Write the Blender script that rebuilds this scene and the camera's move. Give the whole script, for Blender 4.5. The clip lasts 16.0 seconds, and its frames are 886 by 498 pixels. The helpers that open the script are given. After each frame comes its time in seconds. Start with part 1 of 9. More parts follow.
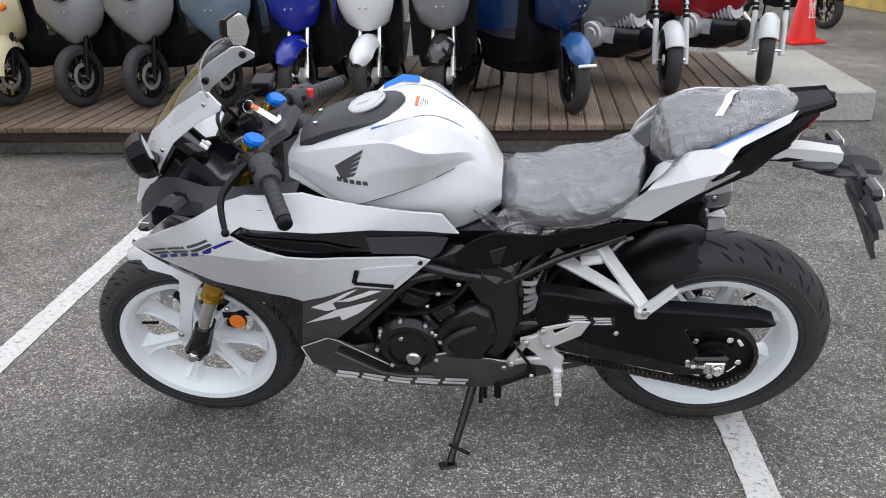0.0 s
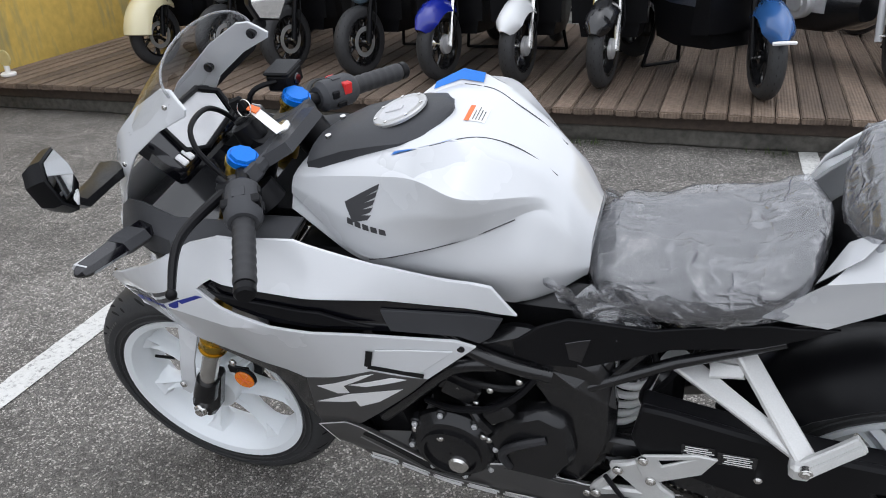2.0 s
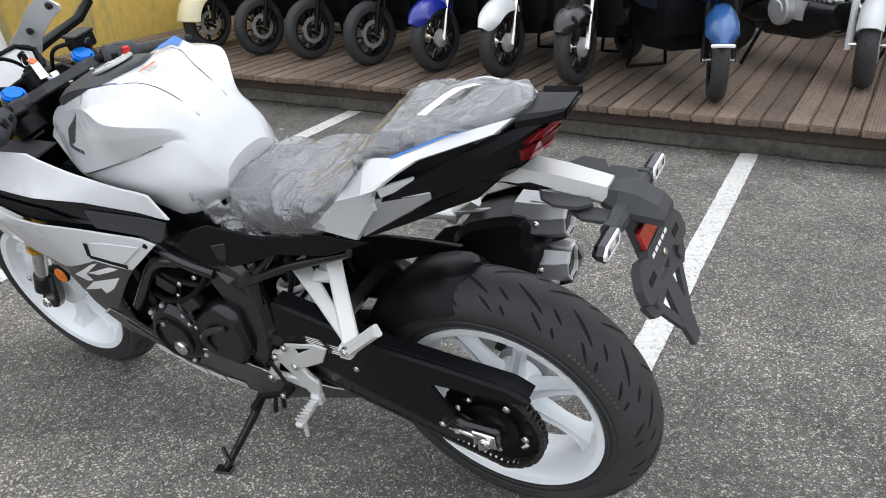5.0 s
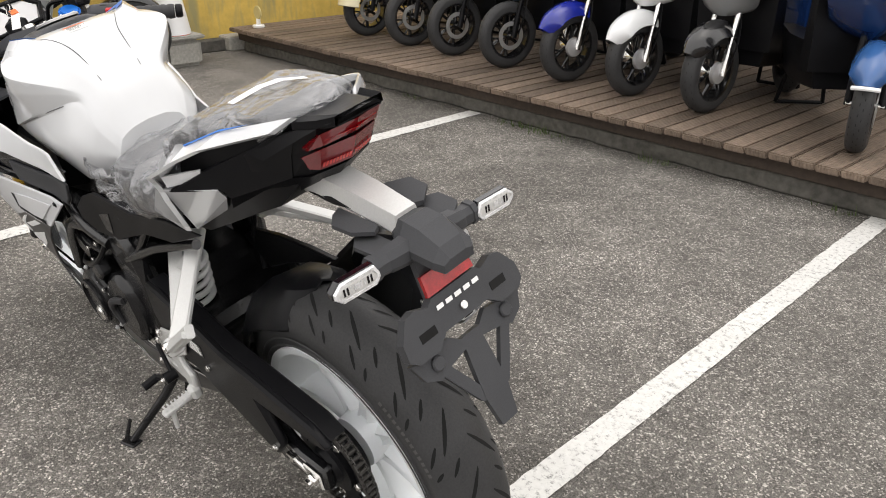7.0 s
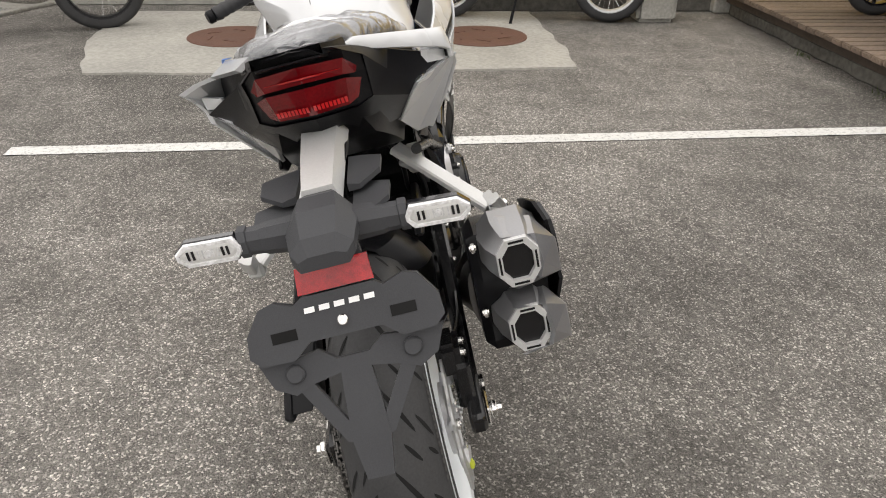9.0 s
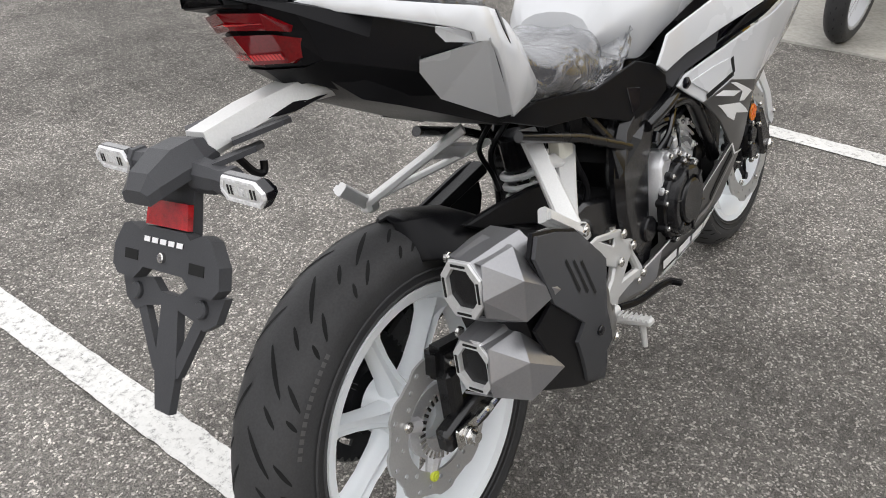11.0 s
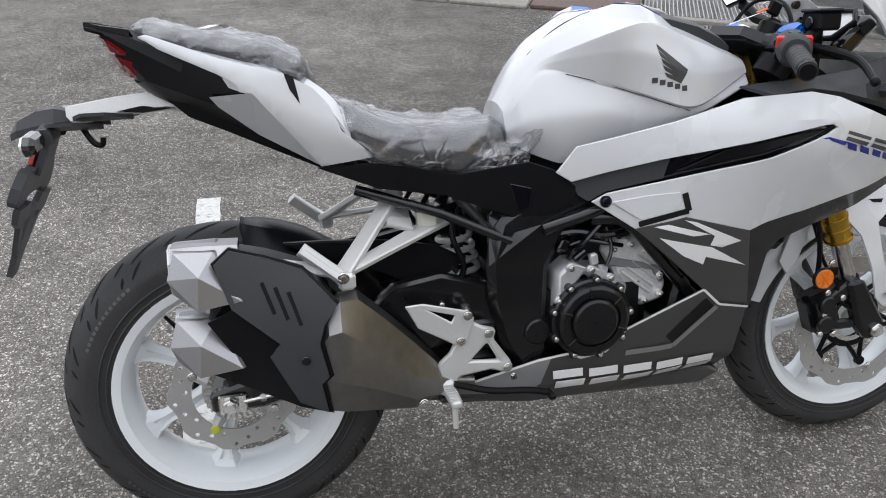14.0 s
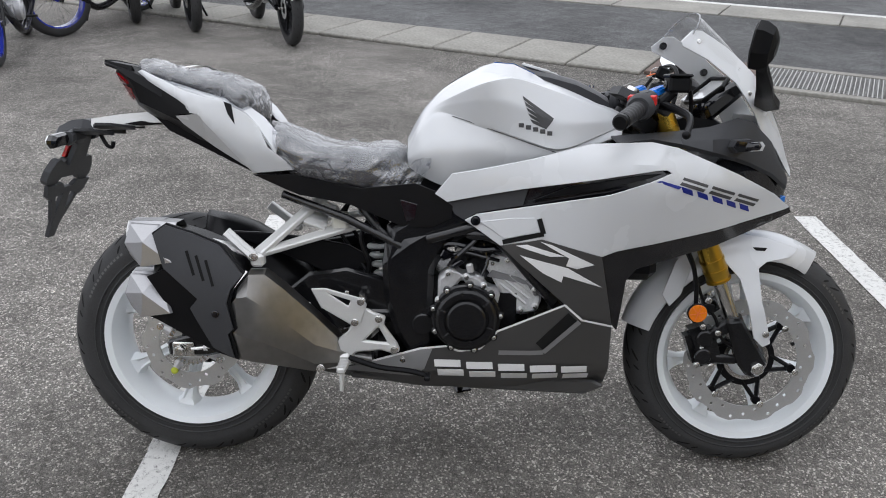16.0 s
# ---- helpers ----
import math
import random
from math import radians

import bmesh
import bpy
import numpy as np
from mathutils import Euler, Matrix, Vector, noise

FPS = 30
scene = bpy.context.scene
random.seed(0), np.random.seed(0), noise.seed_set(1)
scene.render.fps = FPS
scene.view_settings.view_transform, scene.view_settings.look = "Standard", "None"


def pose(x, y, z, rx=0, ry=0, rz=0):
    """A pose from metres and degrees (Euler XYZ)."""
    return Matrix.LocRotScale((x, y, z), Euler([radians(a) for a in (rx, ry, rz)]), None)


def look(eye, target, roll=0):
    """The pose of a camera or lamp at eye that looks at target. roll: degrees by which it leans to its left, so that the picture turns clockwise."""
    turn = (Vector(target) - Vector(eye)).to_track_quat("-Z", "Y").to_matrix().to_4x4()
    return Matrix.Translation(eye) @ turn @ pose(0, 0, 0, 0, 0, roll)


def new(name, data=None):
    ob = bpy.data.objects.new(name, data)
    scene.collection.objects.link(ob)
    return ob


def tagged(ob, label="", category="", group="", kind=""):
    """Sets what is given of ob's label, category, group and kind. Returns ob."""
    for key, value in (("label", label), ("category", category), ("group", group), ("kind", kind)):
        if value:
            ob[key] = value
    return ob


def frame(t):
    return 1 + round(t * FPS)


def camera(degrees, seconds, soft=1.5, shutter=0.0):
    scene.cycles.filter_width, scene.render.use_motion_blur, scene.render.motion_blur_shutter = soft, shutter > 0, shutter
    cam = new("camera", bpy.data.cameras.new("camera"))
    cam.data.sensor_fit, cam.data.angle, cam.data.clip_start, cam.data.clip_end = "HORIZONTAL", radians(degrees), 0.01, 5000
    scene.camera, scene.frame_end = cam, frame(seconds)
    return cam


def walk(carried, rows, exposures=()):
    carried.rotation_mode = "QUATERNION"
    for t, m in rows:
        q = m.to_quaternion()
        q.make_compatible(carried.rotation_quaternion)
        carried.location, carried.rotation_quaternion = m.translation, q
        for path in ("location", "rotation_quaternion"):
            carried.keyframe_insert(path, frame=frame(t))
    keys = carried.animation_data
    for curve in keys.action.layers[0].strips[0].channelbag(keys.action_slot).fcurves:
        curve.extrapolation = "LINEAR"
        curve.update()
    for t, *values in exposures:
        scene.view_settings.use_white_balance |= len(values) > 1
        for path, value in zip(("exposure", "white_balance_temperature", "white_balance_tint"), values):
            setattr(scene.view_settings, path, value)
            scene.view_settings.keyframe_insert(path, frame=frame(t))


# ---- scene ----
cam = camera(58.9, 16.0, 1.0)
PATH = [
    (0, (0.243, -1.876, 1.372), (0.014, -0.058, 0.57), -2.2),
    (0.5, (0.282, -1.728, 1.352), (-0.037, 0.07, 0.536), -2.5),
    (1, (0.299, -1.559, 1.339), (-0.152, 0.201, 0.502), -3.0),
    (1.5, (0.257, -1.364, 1.312), (-0.294, 0.359, 0.459), -3.2),
    (2, (0.35, -1.228, 1.301), (-0.31, 0.448, 0.431), -3.5),
    (2.5, (0.531, -1.127, 1.305), (-0.215, 0.517, 0.444), -3.4),
    (3, (0.682, -1.165, 1.306), (-0.137, 0.446, 0.45), -3.2),
    (3.5, (0.846, -1.231, 1.311), (-0.015, 0.362, 0.462), -3.2),
    (4, (1.002, -1.222, 1.293), (0.113, 0.353, 0.44), -3.3),
    (4.2, (1.075, -1.218, 1.29), (0.174, 0.345, 0.428), -3.4),
    (6.3, (1.606, -1.034, 1.253), (0.446, 0.371, 0.429), -0.6),
    (6.5, (1.65, -0.925, 1.272), (0.438, 0.411, 0.408), -0.3),
    (7, (1.663, -0.695, 1.212), (0.327, 0.545, 0.389), 0.2),
    (7.5, (1.708, -0.521, 1.205), (0.207, 0.5, 0.364), 0.1),
    (8, (1.819, -0.347, 1.205), (0.173, 0.392, 0.343), -0.4),
    (8.5, (1.795, -0.191, 1.17), (0.054, 0.242, 0.285), -0.4),
    (9, (1.727, 0.001, 1.173), (-0.044, 0.127, 0.253), 0.8),
    (9.5, (1.67, 0.246, 1.177), (-0.072, 0.068, 0.211), 1.6),
    (10, (1.572, 0.387, 1.187), (-0.074, -0.102, 0.162), 2.4),
    (10.2, (1.526, 0.428, 1.184), (-0.068, -0.185, 0.142), 2.3),
    (12.3, (1.11, 1.052, 1.282), (0.279, -0.413, 0.202), 1.4),
    (12.5, (1.04, 1.105, 1.287), (0.266, -0.395, 0.214), 1.6),
    (13, (0.888, 1.22, 1.293), (0.268, -0.372, 0.253), 1.3),
    (13.5, (0.725, 1.242, 1.29), (0.238, -0.41, 0.272), 1.5),
    (14, (0.563, 1.313, 1.312), (0.194, -0.384, 0.32), 1.8),
    (14.5, (0.409, 1.419, 1.346), (0.158, -0.317, 0.386), 1.8),
    (15, (0.311, 1.537, 1.348), (0.16, -0.231, 0.424), 1.7),
    (15.5, (0.191, 1.639, 1.376), (0.151, -0.151, 0.485), 1.3),
    (16, (0.01, 1.721, 1.39), (0.082, -0.078, 0.519), 0.9),
]
EXPOSURES = [(0, 0.72, 6050, 10), (1.5, 0.66, 6000, 10), (3.5, 0.62, 5850, 8), (4.2, 0.70, 5900, 8), (6.5, 0.90, 6550, 10), (8, 0.80, 6850, 10), (10.2, 0.84, 6550, 10), (12.5, 0.75, 6150, 10), (16, 0.57, 6050, 10)]
walk(cam, [(t, look(eye, target, roll)) for t, eye, target, roll in PATH], EXPOSURES)

# ---- daylight: overcast, soft from above ----
world = bpy.data.worlds.new("overcast_sky")
scene.world = world
world.use_nodes = True
wn = world.node_tree.nodes
sky = wn.new("ShaderNodeTexSky")
sky.sky_type = "NISHITA"
sky.sun_disc = False
sky.sun_elevation = radians(78)
sky.sun_rotation = radians(100)
sky.air_density, sky.dust_density, sky.ozone_density = 1.0, 6.0, 0.6
grey = wn.new("ShaderNodeHueSaturation")
grey.inputs["Saturation"].default_value = 0.30
world.node_tree.links.new(sky.outputs[0], grey.inputs["Color"])
cloud = wn.new("ShaderNodeMix")
cloud.data_type = "RGBA"
cloud.inputs[0].default_value = 0.85
cloud.inputs[7].default_value = (6.85, 6.75, 6.75, 1)
world.node_tree.links.new(grey.outputs[0], cloud.inputs[6])
world.node_tree.links.new(cloud.outputs[2], wn["Background"].inputs["Color"])
wn["Background"].inputs["Strength"].default_value = 0.15
sun_data = bpy.data.lights.new("sun", "SUN")
sun_data.energy, sun_data.angle, sun_data.color = 0.12, radians(70), (1.0, 0.98, 0.95)
sun = new("sun", sun_data)
sun.matrix_world = look((0, 0, 0), (-0.12, 0.06, -1.0))
scene.view_settings.exposure = 0.25


# ---- materials ----
def material(name, color, rough=0.5, metal=0.0, var=0.12, grain=60.0, patch=6.0, bump=0.0, coat=0.0, alpha=1.0, trans=0.0, rvar=0.1, ior=1.45, island=0.0):
    """Principled surface with colour and roughness that vary at two scales, and fine relief."""
    m = bpy.data.materials.new(name)
    m.use_nodes = True
    n, ln = m.node_tree.nodes, m.node_tree.links
    b = n["Principled BSDF"]
    co = n.new("ShaderNodeTexCoord")
    big, small = n.new("ShaderNodeTexNoise"), n.new("ShaderNodeTexNoise")
    big.inputs["Scale"].default_value, small.inputs["Scale"].default_value = patch, grain
    big.inputs["Detail"].default_value, small.inputs["Detail"].default_value = 4, 5
    for t in (big, small):
        ln.new(co.outputs["Object"], t.inputs["Vector"])
    add = n.new("ShaderNodeMath")
    add.operation = "ADD"
    ln.new(big.outputs["Fac"], add.inputs[0])
    ln.new(small.outputs["Fac"], add.inputs[1])
    ramp = n.new("ShaderNodeMapRange")
    ramp.inputs["From Min"].default_value, ramp.inputs["From Max"].default_value = 0.6, 1.4
    ramp.inputs["To Min"].default_value, ramp.inputs["To Max"].default_value = 1 - var, 1 + var
    ln.new(add.outputs[0], ramp.inputs["Value"])
    mul = n.new("ShaderNodeVectorMath")
    mul.operation = "SCALE"
    mul.inputs[0].default_value = color
    ln.new(ramp.outputs[0], mul.inputs["Scale"])
    if island:
        info, m2, m3 = n.new("ShaderNodeObjectInfo"), n.new("ShaderNodeMapRange"), n.new("ShaderNodeVectorMath")
        m2.inputs["To Min"].default_value, m2.inputs["To Max"].default_value = 1 - island, 1 + island
        ln.new(info.outputs["Random"], m2.inputs["Value"])
        m3.operation = "SCALE"
        ln.new(mul.outputs[0], m3.inputs[0])
        ln.new(m2.outputs[0], m3.inputs["Scale"])
        mul = m3
    ln.new(mul.outputs[0], b.inputs["Base Color"])
    rr = n.new("ShaderNodeMapRange")
    rr.inputs["From Min"].default_value, rr.inputs["From Max"].default_value = 0.3, 0.7
    rr.inputs["To Min"].default_value, rr.inputs["To Max"].default_value = max(rough - rvar * rough, 0.02), min(rough + rvar * rough, 1)
    ln.new(big.outputs["Fac"], rr.inputs["Value"])
    ln.new(rr.outputs[0], b.inputs["Roughness"])
    b.inputs["Metallic"].default_value = metal
    b.inputs["IOR"].default_value = ior
    b.inputs["Coat Weight"].default_value = coat
    b.inputs["Coat Roughness"].default_value = 0.06
    b.inputs["Alpha"].default_value = alpha
    b.inputs["Transmission Weight"].default_value = trans
    if bump:
        bp = n.new("ShaderNodeBump")
        bp.inputs["Strength"].default_value = 0.6
        bp.inputs["Distance"].default_value = bump
        ln.new(small.outputs["Fac"], bp.inputs["Height"])
        ln.new(bp.outputs[0], b.inputs["Normal"])
    return m


WHITE = material("pearl_white_paint", (0.60, 0.61, 0.625), 0.26, 0.0, 0.02, 900, 5, coat=0.7)
GUN = material("gunmetal_matt_paint", (0.085, 0.083, 0.082), 0.42, 0.45, 0.06, 1200, 5, coat=0.1)
GUNLIGHT = material("light_gunmetal_paint", (0.30, 0.30, 0.305), 0.38, 0.5, 0.06, 1200, 5)
BLACK = material("matt_black_plastic", (0.006, 0.006, 0.007), 0.34, 0.0, 0.15, 700, 8, bump=0.0003, ior=1.24)
GREYPLASTIC = material("charcoal_plastic", (0.052, 0.053, 0.057), 0.44, 0.0, 0.15, 700, 8, bump=0.0003, ior=1.24)
GLOSS = material("gloss_black_panel", (0.004, 0.004, 0.006), 0.12, 0.0, 0.1, 400, 6, coat=0.5)
ENGINE = material("black_engine_casting", (0.010, 0.010, 0.011), 0.22, 0.1, 0.2, 500, 12, bump=0.0003, ior=1.46)
ALLOY = material("satin_aluminium", (0.60, 0.60, 0.59), 0.44, 0.35, 0.08, 400, 9, bump=0.0002)
BAREALLOY = material("bare_bright_aluminium", (0.74, 0.74, 0.74), 0.34, 0.25, 0.22, 260, 22, bump=0.0005)
CAST = material("grey_cast_aluminium", (0.55, 0.55, 0.56), 0.40, 0.5, 0.15, 350, 20, bump=0.0005)
STEEL = material("bright_steel", (0.70, 0.69, 0.67), 0.22, 1.0, 0.1, 200, 15)
DISC = material("brushed_brake_steel", (0.48, 0.48, 0.475), 0.36, 0.6, 0.1, 300, 10)
BRONZE = material("heat_tinted_exhaust_steel", (0.25, 0.243, 0.236), 0.36, 1.0, 0.16, 40, 7)
CAPSILVER = material("satin_silver_exhaust_tip", (0.33, 0.33, 0.34), 0.34, 0.8, 0.06, 300, 8)
TIPRIM = material("brushed_tip_rim", (0.60, 0.60, 0.60), 0.36, 0.35, 0.06, 300, 8)
GOLD = material("gold_anodised_tube", (0.55, 0.36, 0.055), 0.28, 1.0, 0.08, 300, 10)
BLUE = material("blue_anodised_cap", (0.01, 0.16, 0.62), 0.28, 0.5, 0.08, 200, 10)
BLUEDECAL = material("blue_decal", (0.015, 0.17, 0.62), 0.3, 0.0, 0.05, 300, 10)
NAVY = material("navy_decal", (0.01, 0.02, 0.22), 0.3, 0.0, 0.05, 300, 10)
INK = material("charcoal_decal", (0.055, 0.055, 0.058), 0.35, 0.0, 0.08, 300, 10)
LETTER = material("silver_white_decal", (0.78, 0.78, 0.78), 0.35, 0.0, 0.04, 300, 10)
RED = material("red_lens", (0.15, 0.0018, 0.004), 0.07, 0.0, 0.25, 300, 30, coat=0.25)
# brighter red for lens glints, highlights given as colour
REDBRIGHT = material("red_lens_glint", (0.58, 0.010, 0.012), 0.15, 0.0, 0.3, 900, 60, coat=0.6, bump=0.0004)
REDPRISM = material("red_prism_reflector", (0.33, 0.005, 0.008), 0.22, 0.0, 0.55, 700, 90, coat=0.5, bump=0.001)
ORANGE = material("amber_reflector", (0.75, 0.20, 0.010), 0.16, 0.0, 0.2, 500, 40, coat=0.5)
LENS = material("clear_indicator_lens", (0.72, 0.72, 0.73), 0.10, 0.2, 0.40, 260, 60, coat=0.6)
RUBBER = material("tyre_rubber", (0.044, 0.044, 0.045), 0.46, 0.0, 0.2, 300, 14, bump=0.0004, ior=1.24)
# near-black for grooves, slots and bores: their inner shade put into the colour
GROOVE = material("groove_shade_black", (0.003, 0.003, 0.003), 0.9, 0.0, 0.1, 300, 10)
RIM = material("white_wheel_paint", (0.80, 0.83, 0.85), 0.32, 0.0, 0.02, 500, 8, coat=0.4)
GRIP = material("grip_rubber", (0.020, 0.020, 0.022), 0.55, 0.0, 0.15, 600, 20, bump=0.0005)
SEAT = material("dark_seat_vinyl", (0.028, 0.029, 0.033), 0.5, 0.0, 0.12, 900, 12)
SPRING = material("white_spring_paint", (0.76, 0.76, 0.75), 0.3, 0.0, 0.04, 300, 8)
MIRROR = material("mirror_glass", (0.85, 0.86, 0.87), 0.02, 1.0, 0.0, 100, 5, rvar=0.0)
SCREENGLASS = material("meter_glass", (0.55, 0.55, 0.56), 0.08, 0.0, 0.06, 40, 12, coat=0.8)
PAPER = material("white_paper", (0.80, 0.79, 0.77), 0.6, 0.0, 0.05, 200, 12)
LABELORANGE = material("orange_label", (0.72, 0.15, 0.03), 0.5, 0.0, 0.05, 200, 12)
SWITCHRED = material("red_switch", (0.55, 0.02, 0.02), 0.4, 0.0, 0.05, 200, 12)
YELLOWMARK = material("yellow_paint_mark", (0.5, 0.55, 0.05), 0.5, 0.0, 0.1, 200, 12)
CONCRETE = material("weathered_concrete", (0.33, 0.32, 0.29), 0.85, 0.0, 0.3, 45, 1.7, bump=0.004)
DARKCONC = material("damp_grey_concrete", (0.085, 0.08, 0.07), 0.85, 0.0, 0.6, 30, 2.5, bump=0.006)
KERB = material("pale_kerb_concrete", (0.25, 0.24, 0.215), 0.85, 0.0, 0.42, 40, 2.2, bump=0.003)
IRON = material("rusty_iron_cover", (0.14, 0.075, 0.055), 0.7, 0.3, 0.25, 120, 7, bump=0.002)
GRATE = material("galvanised_grating", (0.34, 0.34, 0.33), 0.45, 0.7, 0.2, 100, 6)
WALLWHITE = material("off_white_panel_wall", (0.62, 0.62, 0.59), 0.6, 0.0, 0.08, 20, 1.2, bump=0.001)
WALLGREY = material("grey_block_wall", (0.30, 0.295, 0.27), 0.8, 0.0, 0.25, 22, 1.5, bump=0.003)
CONE = material("red_cone_plastic", (0.68, 0.022, 0.018), 0.42, 0.0, 0.1, 60, 5)
DARKSTRIP = material("drain_shade", (0.02, 0.02, 0.02), 0.9)


def clear_material(name, tint, clear, gloss, crumple=0.0):
    """Thin clear plastic: mostly see-through, with a glossy surface."""
    m = bpy.data.materials.new(name)
    m.use_nodes = True
    n, ln = m.node_tree.nodes, m.node_tree.links
    n.remove(n["Principled BSDF"])
    tr, gl, df = n.new("ShaderNodeBsdfTransparent"), n.new("ShaderNodeBsdfGlossy"), n.new("ShaderNodeBsdfDiffuse")
    tr.inputs["Color"].default_value = (*tint, 1)
    df.inputs["Color"].default_value = (0.38, 0.38, 0.40, 1)
    gl.inputs["Roughness"].default_value = gloss
    mix1, mix2 = n.new("ShaderNodeMixShader"), n.new("ShaderNodeMixShader")
    lw = n.new("ShaderNodeLayerWeight")
    lw.inputs["Blend"].default_value = 0.5
    edge = n.new("ShaderNodeMath")
    edge.operation = "POWER"
    edge.inputs[1].default_value = 3.5
    edge2 = n.new("ShaderNodeMath")
    edge2.operation = "MULTIPLY_ADD"
    edge2.inputs[1].default_value, edge2.inputs[2].default_value = 0.75, (0.14 if crumple else 0.05)
    ln.new(lw.outputs["Facing"], edge.inputs[0])
    ln.new(edge.outputs[0], edge2.inputs[0])
    co, mr = n.new("ShaderNodeTexCoord"), n.new("ShaderNodeMapRange")

    def streak(scale, turn, size, width):
        """Thin creases: the zero line of a stretched noise, mixed in pale as fold highlights."""
        mp, ns, a, b, c = n.new("ShaderNodeMapping"), n.new("ShaderNodeTexNoise"), n.new("ShaderNodeMath"), n.new("ShaderNodeMath"), n.new("ShaderNodeMapRange")
        mp.inputs["Scale"].default_value, mp.inputs["Rotation"].default_value = scale, turn
        ns.inputs["Scale"].default_value, ns.inputs["Detail"].default_value = size, 2.0
        ln.new(co.outputs["Object"], mp.inputs["Vector"])
        ln.new(mp.outputs[0], ns.inputs["Vector"])
        a.operation, b.operation = "SUBTRACT", "ABSOLUTE"
        a.inputs[1].default_value = 0.5
        ln.new(ns.outputs["Fac"], a.inputs[0])
        ln.new(a.outputs[0], b.inputs[0])
        c.inputs["From Min"].default_value, c.inputs["From Max"].default_value = 0.0, width
        c.inputs["To Min"].default_value, c.inputs["To Max"].default_value = 1.0, 0.0
        ln.new(b.outputs[0], c.inputs["Value"])
        return c

    s1, s2 = streak((4.0, 17, 10), (0.3, 0.25, 0.5), 1.7, 0.050), streak((17, 6, 12), (0.2, 0.4, -0.7), 1.7, 0.045)
    mx = n.new("ShaderNodeMath")
    mx.operation = "MAXIMUM"
    ln.new(s1.outputs[0], mx.inputs[0])
    ln.new(s2.outputs[0], mx.inputs[1])
    # creases gather in places and leave smooth stretches between
    gather, mask, ns = n.new("ShaderNodeTexNoise"), n.new("ShaderNodeMapRange"), n.new("ShaderNodeMath")
    gather.inputs["Scale"].default_value, gather.inputs["Detail"].default_value = 14, 3
    ln.new(co.outputs["Object"], gather.inputs["Vector"])
    mask.inputs["From Min"].default_value, mask.inputs["From Max"].default_value = 0.34, 0.60
    ln.new(gather.outputs["Fac"], mask.inputs["Value"])
    ns.operation = "MULTIPLY"
    ln.new(mx.outputs[0], ns.inputs[0])
    ln.new(mask.outputs[0], ns.inputs[1])
    # film creases turn paler: highlights of the folds put into the diffuse mix
    mr.inputs["To Min"].default_value, mr.inputs["To Max"].default_value = clear * 0.8, clear * 0.8 + (0.32 if crumple else 0.0)
    ln.new(ns.outputs[0], mr.inputs["Value"])
    ln.new(mr.outputs[0], mix1.inputs["Fac"])
    ln.new(tr.outputs[0], mix1.inputs[1])
    ln.new(df.outputs[0], mix1.inputs[2])
    ln.new(edge2.outputs[0], mix2.inputs["Fac"])
    ln.new(mix1.outputs[0], mix2.inputs[1])
    ln.new(gl.outputs[0], mix2.inputs[2])
    ln.new(mix2.outputs[0], n["Material Output"].inputs["Surface"])
    if crumple:
        bp = n.new("ShaderNodeBump")
        bp.inputs["Strength"].default_value, bp.inputs["Distance"].default_value = crumple, 0.004
        ln.new(ns.outputs[0], bp.inputs["Height"])
        for sh in (gl, df, lw):
            ln.new(bp.outputs[0], sh.inputs["Normal"])
    return m


FILM = clear_material("crumpled_plastic_film", (0.93, 0.94, 0.96), 0.15, 0.22, 0.7)
CLEAR = clear_material("clear_windscreen", (0.96, 0.96, 0.955), 0.0, 0.03)


